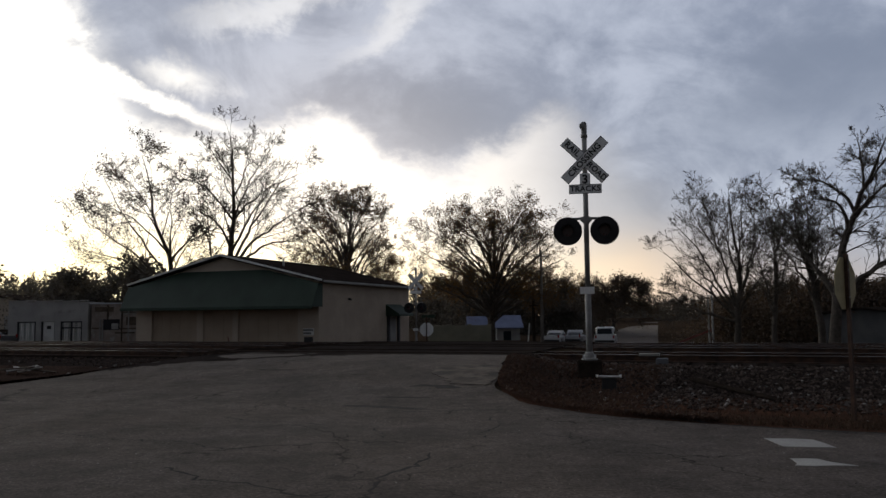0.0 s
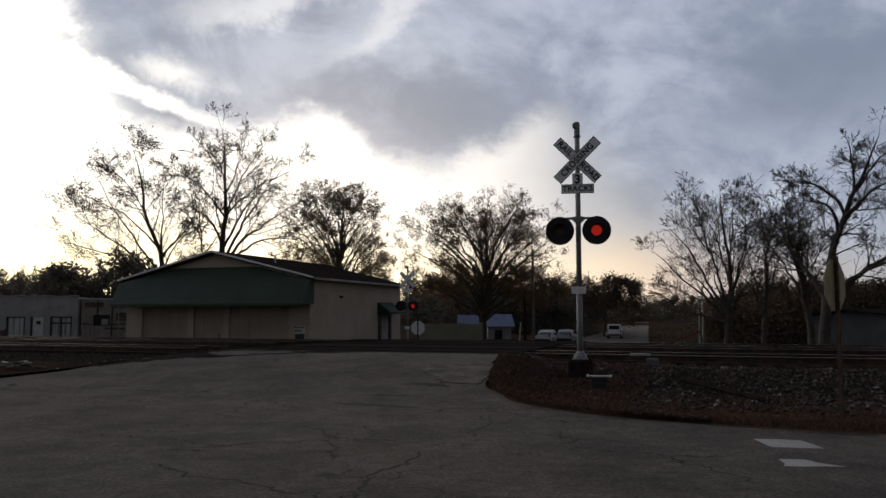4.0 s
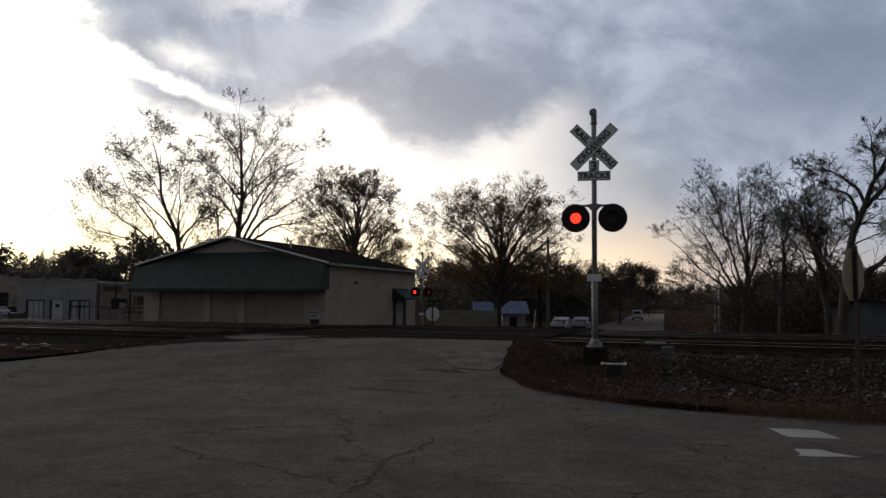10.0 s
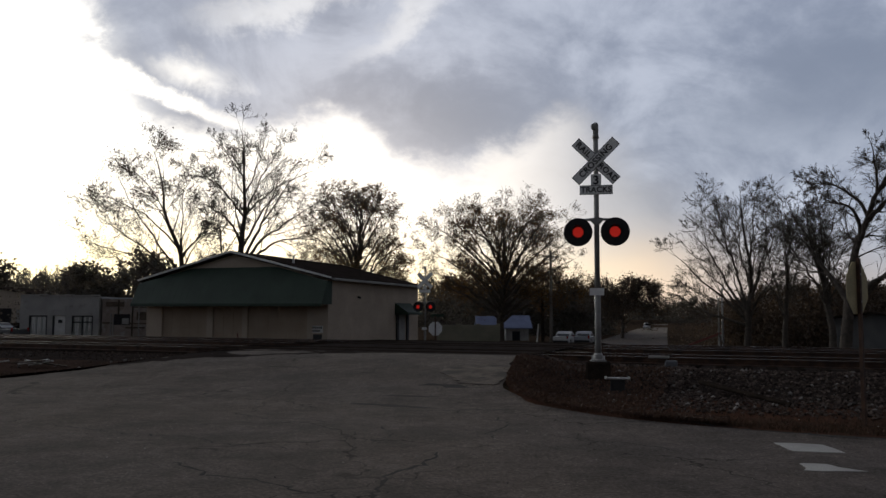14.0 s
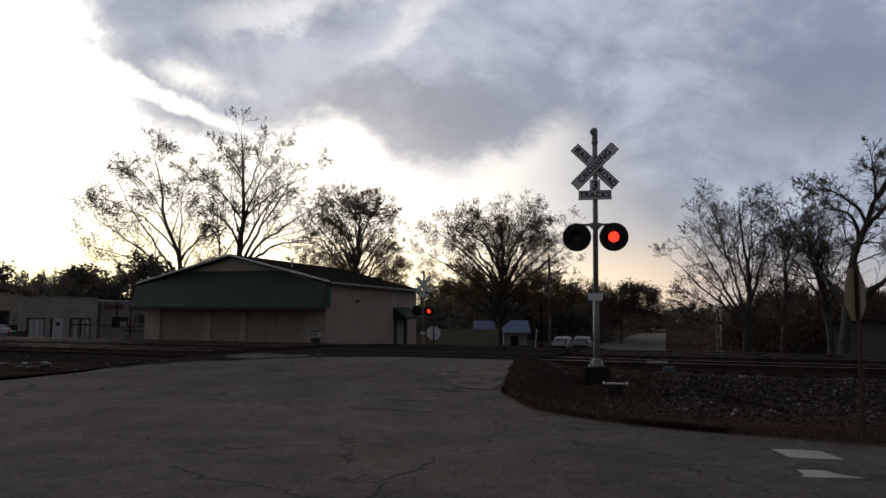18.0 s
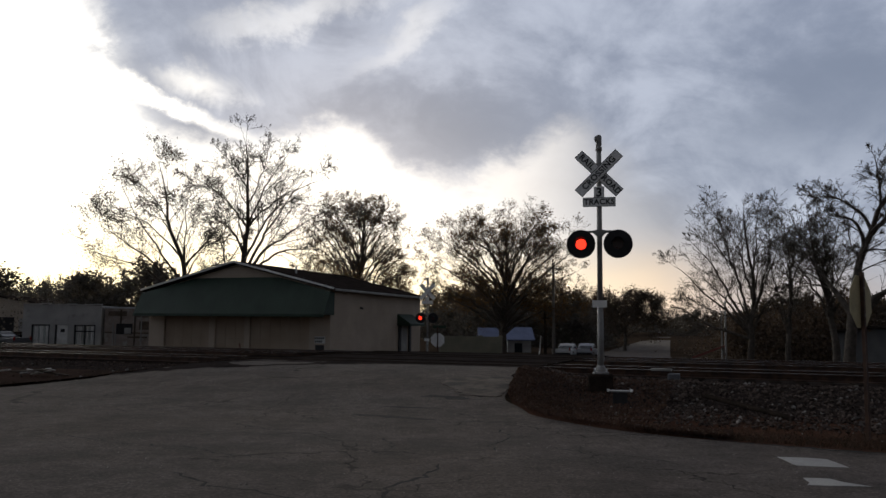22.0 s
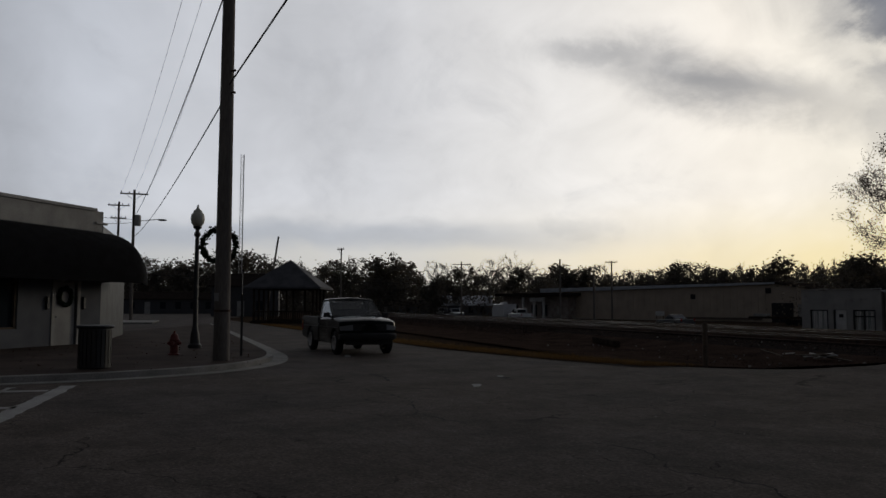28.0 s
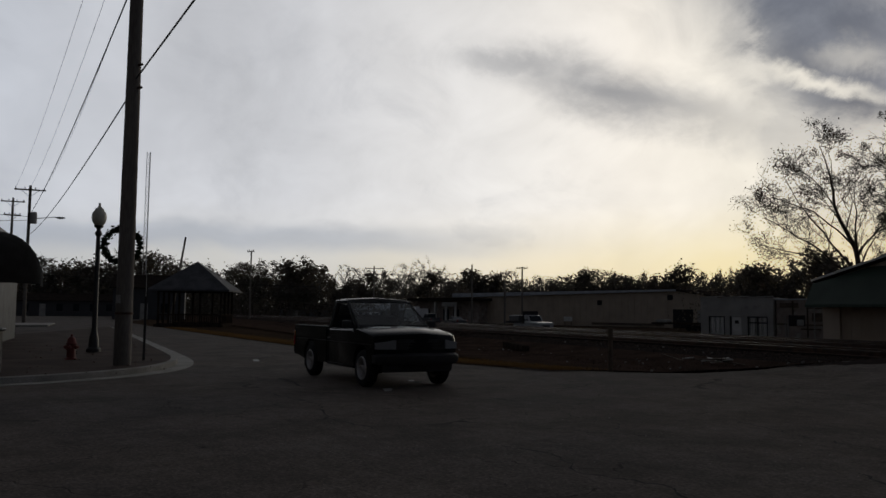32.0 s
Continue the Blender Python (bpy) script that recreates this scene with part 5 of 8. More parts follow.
# bare trees beyond the tracks
limb_tree(pol(-20.4, 62), (-0.2, 11.6, 0.2), 0.24, [(2.2, -5.3, 4.6, 0.4, -0.2), (2.4, -5.0, 7.4, -0.8, 0.2), (3.0, -4.0, 9.4, 0.9, 0.2), (3.4, -2.2, 11.4, -0.5, 0.1), (3.8, 1.6, 10.8, 0.6, -0.2), (3.0, 2.2, 9.0, -1.0, 0.3), (2.6, -3.0, 6.4, 1.6, 0.3), (4.6, -1.2, 10.0, 1.5, 0.2), (2.4, 2.8, 6.2, 0.8, 0.4), (4.4, 0.8, 11.5, -1.2, 0.1)],
          41, "bare spreading winter tree", levels=DENSE, twig=0.012, limb_r=0.6)
limb_tree(pol(-22.7, 60), (1.2, 10.6, -0.3), 0.19, [(3.0, -1.2, 8.4, 0.6, -0.2), (4.8, 0.0, 10.3, -0.5, 0.1), (3.6, 2.6, 8.6, 0.8, 0.3), (2.4, -1.9, 6.0, -0.8, 0.3), (5.8, 1.9, 9.4, -0.9, 0.2)],
          43, "bare winter tree with crooked limbs", levels=DENSE, twig=0.012, wob=0.14)
limb_tree(pol(-25.6, 56), (-1.4, 9.8, 0.3), 0.24, [(2.4, -2.9, 8.3, 0.5, 0.3), (3.0, 0.4, 9.2, -0.5, 0.2), (3.6, -2.4, 10.0, -0.6, 0.1), (2.6, -1.2, 8.2, 1.2, 0.2), (2.8, 1.0, 7.2, 0.9, 0.3), (5.2, -0.6, 10.2, 0.8, 0.1)],
          44, "dark bare tree with upright limbs", levels=DENSE, twig=0.012, wob=0.14)
limb_tree(pol(-26.2, 54), (3.6, 13.4, -0.5), 0.36, [(2.6, 5.8, 7.6, 0.6, 0.3), (7.4, -0.9, 9.6, -0.5, 0.9), (8.6, -1.6, 11.0, 0.8, 0.8), (6.0, 3.6, 10.4, -1.0, 0.4), (9.5, 4.6, 12.8, 0.5, 0.3), (3.4, -2.6, 8.0, 0.9, 0.2), (4.6, 2.0, 9.2, 1.6, 0.2), (10.0, 1.9, 13.2, -0.6, 0.2), (3.0, 4.6, 5.8, -0.8, 0.4), (8.0, 5.2, 11.2, 0.9, 0.4)],
          47, "large bare tree with heavy forking limbs", levels=DENSE, twig=0.012, wob=0.15, limb_r=0.75)

# stock of far trees: bare, half-leafed and evergreen shapes of height 1
STOCK = []
for _k in range(9):
    _w = (0.26, 0.34, 0.40, 0.30, 0.36, 0.24, 0.42, 0.3, 0.34)[_k]
    _ev = _k % 3 == 2
    _bl = [(0, 0, 0.62, _w, _w, 0.37)] if not _ev else [(0.1, 0, 0.80, _w * 0.6, _w * 0.6, 0.18), (-0.12, 0.05, 0.58, _w * 0.8, _w * 0.8, 0.2), (0.12, -0.05, 0.42, _w * 0.8, _w * 0.8, 0.18)]
    STOCK.append(grown_tree(1.0, 0.24, _bl, 200 + _k, n=190, leaves=(0.3, 2.0, 4.5)[_k % 3], leaf=(0.03, 0.034, 0.042)[_k % 3], tip=0.0026, twig=0.0026, twigs=2.2, twig_len=0.09, trunk=0.02, step=0.032))


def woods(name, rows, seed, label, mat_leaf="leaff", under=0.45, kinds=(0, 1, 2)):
    """A far belt of trees in one object: stems and twigs, leaves, and a dark understorey."""
    rng = np.random.default_rng(seed)
    tv, tf, lv, lf, nt, nl = [], [], [], [], 0, 0
    for az, d, h, w, n in rows:
        p = np.array(pol(az, d))
        k = [i for i in range(9) if i % 3 in kinds]
        limbs, tw, le = STOCK[k[rng.integers(len(k))]]
        c, s = math.cos(rng.uniform(0, 6.28)), math.sin(rng.uniform(0, 6.28))
        sx = h * rng.uniform(0.85, 1.25)
        R = np.array([[c * sx, -s * sx, 0], [s * sx, c * sx, 0], [0, 0, h]])
        for V, F in (limbs, tw):
            tv.append(V @ R.T + p)
            tf.append(F + nt)
            nt += len(V)
        if le[0] is not None:
            lv.append(le[0] @ R.T + p)
            lf.append(le[1] + nl)
            nl += len(le[0])
        if n:
            q = np.stack((rng.normal(0, w * 0.4, n), rng.normal(0, w * 0.4, n), h * under * rng.random(n) ** 1.2 * (0.6 + 0.4 * rng.random(n))), axis=1) + p
            V, F = leaves_at(q, min(d, 300) * rng.uniform(0.0016, 0.0036, n), rng)
            lv.append(V)
            lf.append(F + nl)
            nl += len(V)
    o = empty(name, Matrix(), label, "woods", "", "stuff")
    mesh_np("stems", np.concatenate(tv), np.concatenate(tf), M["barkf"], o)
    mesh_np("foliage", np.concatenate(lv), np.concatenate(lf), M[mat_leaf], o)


def leaf(vs, fs, p, s, rnd):
    a = Vector((rnd.uniform(-1, 1), rnd.uniform(-1, 1), rnd.uniform(-1, 1))).normalized()
    b = a.orthogonal().normalized()
    i = len(vs)
    vs.extend((p - b * s * 0.5, p + a * s * 0.45, p + b * s * 0.5, p - a * s * 0.45))
    fs.append((i, i + 1, i + 2, i + 3))


_r = random.Random(77)
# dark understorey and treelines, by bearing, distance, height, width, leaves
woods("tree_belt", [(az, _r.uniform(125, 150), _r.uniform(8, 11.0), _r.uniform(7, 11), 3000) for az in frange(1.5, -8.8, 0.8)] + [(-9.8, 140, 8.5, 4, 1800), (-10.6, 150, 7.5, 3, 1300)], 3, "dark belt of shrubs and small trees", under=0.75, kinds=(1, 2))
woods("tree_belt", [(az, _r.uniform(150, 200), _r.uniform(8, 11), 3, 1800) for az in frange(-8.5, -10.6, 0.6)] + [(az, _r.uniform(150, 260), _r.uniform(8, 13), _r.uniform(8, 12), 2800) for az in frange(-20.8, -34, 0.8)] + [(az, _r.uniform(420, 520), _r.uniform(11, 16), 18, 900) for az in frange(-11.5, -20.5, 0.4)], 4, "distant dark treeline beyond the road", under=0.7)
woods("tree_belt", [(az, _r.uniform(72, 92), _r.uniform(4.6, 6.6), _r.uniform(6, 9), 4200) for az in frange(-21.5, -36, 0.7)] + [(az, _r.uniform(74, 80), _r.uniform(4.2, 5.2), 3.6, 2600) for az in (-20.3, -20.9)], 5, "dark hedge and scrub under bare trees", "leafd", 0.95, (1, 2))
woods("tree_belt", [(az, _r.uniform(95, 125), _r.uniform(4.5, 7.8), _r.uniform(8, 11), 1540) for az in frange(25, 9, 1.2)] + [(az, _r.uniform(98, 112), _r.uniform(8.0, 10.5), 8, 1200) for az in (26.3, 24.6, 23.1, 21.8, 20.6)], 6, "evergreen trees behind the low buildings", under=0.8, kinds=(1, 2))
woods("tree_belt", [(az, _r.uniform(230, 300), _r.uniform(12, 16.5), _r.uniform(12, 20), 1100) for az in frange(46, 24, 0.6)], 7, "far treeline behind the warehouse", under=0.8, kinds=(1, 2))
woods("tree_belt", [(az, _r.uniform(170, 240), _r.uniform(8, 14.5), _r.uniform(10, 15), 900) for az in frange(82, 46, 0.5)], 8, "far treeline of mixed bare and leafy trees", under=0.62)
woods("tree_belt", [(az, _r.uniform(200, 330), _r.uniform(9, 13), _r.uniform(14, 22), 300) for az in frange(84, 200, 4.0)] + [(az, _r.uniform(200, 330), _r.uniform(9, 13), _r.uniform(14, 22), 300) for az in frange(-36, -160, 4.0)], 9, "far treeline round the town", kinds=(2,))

for _az, _d, _h, _s in ((53.9, 200, 14.0, 61), (57.2, 190, 13.5, 62), (48.2, 205, 16.5, 63), (60.5, 170, 11, 64), (45.5, 240, 15, 66)):
    tree(pol(_az, _d), _h, _h * 0.62, _s, "distant thin winter tree", fork=0.22, crown=0.2, n=220, leaves=0.25, leaf=0.4, mat_leaf="leafg", tip=0.032, twig=0.03, twigs=1.6, twig_len=1.1, step=0.45)

# ---- crossing signals ----
def letters(txt, size, m, material, parent, name="lettering"):
    cu = bpy.data.curves.new(name, "FONT")
    cu.body, cu.size, cu.align_x, cu.align_y, cu.extrude, cu.offset = txt, size, "CENTER", "CENTER", 0.002, size * 0.03
    cu.space_character = 1.08
    ob = bpy.data.objects.new(name, cu)
    me = bpy.data.meshes.new_from_object(ob)
    bpy.data.objects.remove(ob)
    me.materials.append(material)
    o = new(name, me)
    o.parent = parent
    o.matrix_basis = m
    return o


LENSES = []


def signal(m, label, text=True, foot=0.34, group="crossing signals"):
    sg = empty("crossing_signal", m, label, "railroad signal", group)
    bm = B()
    rod(bm, (0, 0, 0.1), (0, 0, 1.5), 0.066, 0.064, 16)
    rod(bm, (0, 0, 1.5), (0, 0, 4.88), 0.056, 0.054, 16)
    part("mast", bm, M["silver"], sg, "aluminium-painted steel mast", True)
    bm = B()
    lathe(bm, [(0, 0.1), (0.17, 0.1), (0.17, 0.125), (0.11, 0.15), (0.095, 0.24), (0.07, 0.27), (0, 0.27)], 16)
    part("base_casting", bm, M["silver"], sg)
    for a in (45, 135, 225, 315):
        bm = B()
        c = Vector((0.165 * math.cos(radians(a)), 0.165 * math.sin(radians(a)), 0.13))
        rod(bm, c, c + Vector((0, 0, 0.07)), 0.022, seg=6)
        part("anchor_bolt", bm, M["alu"], sg)
    bm = B()
    box(bm, (0, 0, 0.05 - foot / 2), (0.50, 0.50, foot + 0.1), bevel=0.03)
    part("foundation", bm, M["tie"], sg, "dark concrete foundation")
    # bell on top
    bm = B()
    rod(bm, (0, 0, 4.86), (0, 0, 4.95), 0.075, 0.06, 12)
    lathe(bm, [(0, 4.94), (0.05, 4.94), (0.062, 4.98), (0.062, 5.16), (0.04, 5.20), (0, 5.20)], 14)
    b = part("bell", bm, M["silver"], sg, "grey bell housing on the mast top", True)
    bm = B()
    lathe(bm, [(0.0, -0.02), (0.07, 0.0), (0.08, 0.03), (0.05, 0.05), (0, 0.06)], 16, pose(-0.05, -0.05, 5.10, 90, 0, 50))
    part("gong", bm, M["silver"], b, "", True)
    # crossbuck
    zc = 4.35
    for k, (sgn, wd) in enumerate(((1, ("RAIL", "ROAD")), (-1, ("CROSSING",)))):
        bm = B()
        box(bm, (0, 0, 0), (1.22, 0.012, 0.229), bevel=0.003)
        bl = part("crossbuck_blade", bm, M["sheet"], sg, "white blade with black capitals" if text else "plain white crossbuck blade")
        bl.matrix_basis = Matrix.Translation((0, -0.075 - 0.016 * k, zc)) @ pose(0, 0, 0, 0, 45 * sgn, 0)
        bm = B()
        for dx, dz, sx, sz in ((0, 0.108, 1.22, 0.012), (0, -0.108, 1.22, 0.012), (0.604, 0, 0.012, 0.229), (-0.604, 0, 0.012, 0.229)):
            box(bm, (dx, -0.008, dz), (sx, 0.004, sz))
        part("black_border", bm, M["black"], bl)
        if text:
            if len(wd) == 1:
                letters(wd[0], 0.18, pose(0, -0.009, 0, 90, 0, 0), M["matblack"], bl)
            else:
                letters(wd[0], 0.18, pose(-0.36, -0.009, 0, 90, 0, 0), M["matblack"], bl)
                letters(wd[1], 0.17, pose(0.36, -0.009, 0, 90, 0, 0), M["matblack"], bl)
    bm = B()
    box(bm, (0, -0.075, 3.94), (0.22, 0.01, 0.25), bevel=0.003)
    pl = part("number_plate", bm, M["sheet"], sg, "small white plate with a black 3")
    bm = B()
    box(bm, (0, -0.075, 3.73), (0.69, 0.012, 0.205), bevel=0.003)
    tp = part("tracks_plate", bm, M["sheet"], sg, "white plate reading TRACKS")
    bm = B()
    for dx, dz, sx, sz in ((0, 0.094, 0.69, 0.010), (0, -0.094, 0.69, 0.010), (0.338, 0, 0.010, 0.2), (-0.338, 0, 0.010, 0.2)):
        box(bm, (dx, -0.083, 3.73 + dz), (sx, 0.004, sz))
    part("black_border", bm, M["black"], tp)
    if text:
        letters("3", 0.26, pose(0, -0.083, 3.93, 90, 0, 0), M["matblack"], pl)
        letters("TRACKS", 0.165, pose(0, -0.084, 3.73, 90, 0, 0), M["matblack"], tp)
    for z in (4.35, 3.94, 3.73):
        bm = B()
        lathe(bm, [(0.057, z - 0.02), (0.068, z - 0.02), (0.068, z + 0.02), (0.057, z + 0.02)], 14)
        part("mount_band", bm, M["silver"], sg)
    # cross arm and lamps
    bm = B()
    rod(bm, (-0.40, 0, 3.10), (0.40, 0, 3.10), 0.028, seg=10)
    prism(bm, [(-0.17, 3.115), (-0.05, 3.14), (0.05, 3.14), (0.17, 3.115), (0.05, 2.99), (-0.05, 2.99)], "y", -0.06, 0.06)
    part("cross_arm", bm, M["silver"], sg)
    for s in (-1, 1):
        x, z = s * 0.385, 2.82
        bm = B()
        R, r = 0.302, 0.112
        m0 = pose(x, -0.16, z, 90)
        lathe(bm, [(r, 0.0), (R, 0.0), (R, -0.012), (r, -0.012), (r, 0.0)], 40, m0)
        bg = part("signal_lamp", bm, M["matblack"], sg, "round black signal background with red lens")
        bm = B()
        lathe(bm, [(r + 0.07, -0.013), (r + 0.075, -0.20), (r + 0.04, -0.34), (0, -0.345)], 28, m0)
        part("housing", bm, M["matblack"], bg, "", True)
        bm = B()
        rod(bm, (x, 0.10, z + 0.1), (x, 0.0, 3.10), 0.022, seg=8)
        part("bracket", bm, M["silver"], sg)
        # hood over the lens
        bm = B()
        n = 18
        ring = []
        for i in range(n + 1):
            a = radians(-28 + 236 * i / n)
            dp = 0.26 * (0.35 + 0.65 * max(0, math.sin(a))) 
            for rr in (0.125, 0.131):
                ring.append((bm.verts.new((x + rr * math.cos(a), -0.172, z + rr * math.sin(a))), bm.verts.new((x + rr * math.cos(a), -0.172 - dp, z + rr * math.sin(a)))))
        for i in range(n):
            for k in (0, 1):
                p, q = ring[2 * i + k], ring[2 * i + 2 + k]
                bm.faces.new((p[0], p[1], q[1], q[0]))
            bm.faces.new((ring[2 * i][1], ring[2 * i + 1][1], ring[2 * i + 3][1], ring[2 * i + 2][1]))
        part("hood", bm, M["matblack"], bg)
        # a four-sided lens drum: lit, fading, dark, fading
        bm = B()
        h = 0.112
        q = [(-h, -h), (h, -h), (h, h), (-h, h)]
        lo, hi = [bm.verts.new((a, b, -h)) for a, b in q], [bm.verts.new((a, b, h)) for a, b in q]
        for i, mi in zip(range(4), (0, 1, 2, 1)):
            f = bm.faces.new((lo[i], lo[(i + 1) % 4], hi[(i + 1) % 4], hi[i]))
            f.material_index = mi
        for f in (bm.faces.new(lo[::-1]), bm.faces.new(hi)):
            f.material_index = 2
        ln = part("lens", bm, None, bg, "red lens", mats=[M["lit"], M["dim"], M["unlit"]])
        ln.matrix_basis = pose(x, 0.0, z)
        LENSES.append((ln, s, Vector((x, 0.0, z))))
    # small plates on the mast
    bm = B()
    box(bm, (-0.01, -0.075, 1.56), (0.30, 0.006, 0.15), bevel=0.002)
    part("blank_plate", bm, M["sheet"], sg, "small white plate with faded lettering")
    return sg


_p = pol(-10.45, 17.0, 0.355)
signal(pose(_p.x, _p.y, _p.z, 0, 0, -12), "crossing signal with crossbuck, bell and two red flashers")
_p = pol(1.95, 46, -0.95)
signal(pose(_p.x, _p.y, _p.z, 0, 0, -16), "crossing signal with white crossbuck across the tracks", text=False, foot=0.6)


def flash_rows(side, off=0.0):
    """turns of a lens drum: dark until 4 s, then lit and dark by turns every 5/6 s"""
    rows = [(0.0, 180.0)]
    a = 180.0
    lit = False
    ev = []
    k = 0
    t = 4.0
    while t < 32.0:
        right_on = k % 2 == 0
        ev.append((t, right_on if side > 0 else not right_on))
        t = 4.0 + (k + 1) * 5 / 6
        k += 1
    for t, on in ev:
        if on == lit:
            continue
        lit = on
        t += off
        rows += [(t - 0.134, a), (t - 0.067, a + 84), (t + 0.067, a + 96), (t + 0.134, a + 180)]
        a += 180
    rows.append((32.2, a))
    return rows

# ---- pickups and cars ----
def loft(bm, outline, ys, ins, mi=0):
    """the side outline (x, z) carried across y, drawn in towards its middle at the flanks"""
    cx = sum(p[0] for p in outline) / len(outline)
    cz = sum(p[1] for p in outline) / len(outline)
    xs, zs = [p[0] for p in outline], [p[1] for p in outline]
    wx, wz = max(xs) - min(xs), max(zs) - min(zs)
    rings = []
    for y, d in zip(ys, ins):
        fx, fz = 1 - 2 * d / wx, 1 - 2 * d / wz
        rings.append([bm.verts.new((cx + (x - cx) * fx, y, cz + (z - cz) * fz)) for x, z in outline])
    n = len(outline)
    fs = [bm.faces.new(rings[0]), bm.faces.new(rings[-1][::-1])]
    for a, b in zip(rings, rings[1:]):
        for i in range(n):
            j = (i + 1) % n
            fs.append(bm.faces.new((a[j], a[i], b[i], b[j])))
    for f in fs:
        f.material_index = mi
    bmesh.ops.recalc_face_normals(bm, faces=fs)


def arch(xc, zc, r, n=9, a0=180, a1=0):
    return [(xc + r * math.cos(radians(a0 + (a1 - a0) * i / n)), zc + r * math.sin(radians(a0 + (a1 - a0) * i / n))) for i in range(n + 1)]


def soft(ob, ang=35):
    me = ob.data
    me.polygons.foreach_set("use_smooth", [True] * len(me.polygons))
    me.set_sharp_from_angle(angle=radians(ang))
    return ob


def quad(bm, pts, th=0.006):
    """a thin pane through four points"""
    p = [Vector(q) for q in pts]
    nrm = (p[1] - p[0]).cross(p[3] - p[0]).normalized() * th
    a, b = [bm.verts.new(q) for q in p], [bm.verts.new(q + nrm) for q in p]
    fs = [bm.faces.new(a), bm.faces.new(b[::-1])]
    for i in range(4):
        j = (i + 1) % 4
        fs.append(bm.faces.new((a[j], a[i], b[i], b[j])))
    bmesh.ops.recalc_face_normals(bm, faces=fs)


WHEELS = {}


def wheel(parent, x, y, r, w, rim, spokes=5, mat_rim="oldrim"):
    """a wheel turning about y, its face on the outer side"""
    s = 1 if y > 0 else -1
    bm = B()
    m = Matrix.Rotation(radians(-90 * s), 4, "X")
    prof = [(rim, -w / 2 + 0.01), (r - 0.045, -w / 2), (r - 0.012, -w / 2 + 0.025), (r, -w / 2 + 0.05), (r, -w * 0.2), (r - 0.008, -w * 0.18), (r - 0.008, -w * 0.13), (r, -w * 0.11), (r, w * 0.11), (r - 0.008, w * 0.13), (r - 0.008, w * 0.18), (r, w * 0.2), (r, w / 2 - 0.05), (r - 0.012, w / 2 - 0.025), (r - 0.045, w / 2), (rim, w / 2 - 0.01)]
    lathe(bm, prof, 36, m)
    wh = part("wheel", bm, M["tyre"], parent, "black tyre on a spoked alloy rim")
    soft(wh, 50)
    wh.matrix_basis = pose(x, y, r)
    bm = B()
    lathe(bm, [(rim + 0.006, w / 2 - 0.012), (rim - 0.006, w / 2 + 0.004), (rim - 0.022, w / 2 + 0.002), (rim - 0.034, w / 2 - 0.03), (rim - 0.046, w / 2 - 0.075), (rim - 0.05, -w / 2 + 0.03), (rim, -w / 2 + 0.01)], 36, m)
    for i in range(spokes):
        a = 2 * math.pi * i / spokes
        for k in range(4):
            t0, t1 = 0.055 + (rim - 0.08) * k / 4, 0.055 + (rim - 0.08) * (k + 1) / 4
            wd = 0.034 + 0.05 * ((k + 0.5) / 4) ** 1.5 
            c = m @ Vector((math.cos(a) * (t0 + t1) / 2, math.sin(a) * (t0 + t1) / 2, w / 2 - 0.05 - 0.018 * (1 - k / 4)))
            box(bm, c, ((t1 - t0) * 1.05, 0.03, wd), Matrix.Rotation(-a * s, 4, "Y"), bevel=0.006)
    lathe(bm, [(0, w / 2 - 0.02), (0.03, w / 2 - 0.02), (0.06, w / 2 - 0.035), (0.065, w / 2 - 0.06), (0, w / 2 - 0.06)], 16, m)
    soft(part("rim", bm, M[mat_rim], wh), 40)
    bm = B()
    lathe(bm, [(0, 0.0), (rim - 0.03, 0.0), (rim - 0.03, -0.02), (0, -0.02)], 24, m)
    part("brake_drum", bm, M["trim"], wh)
    return wh


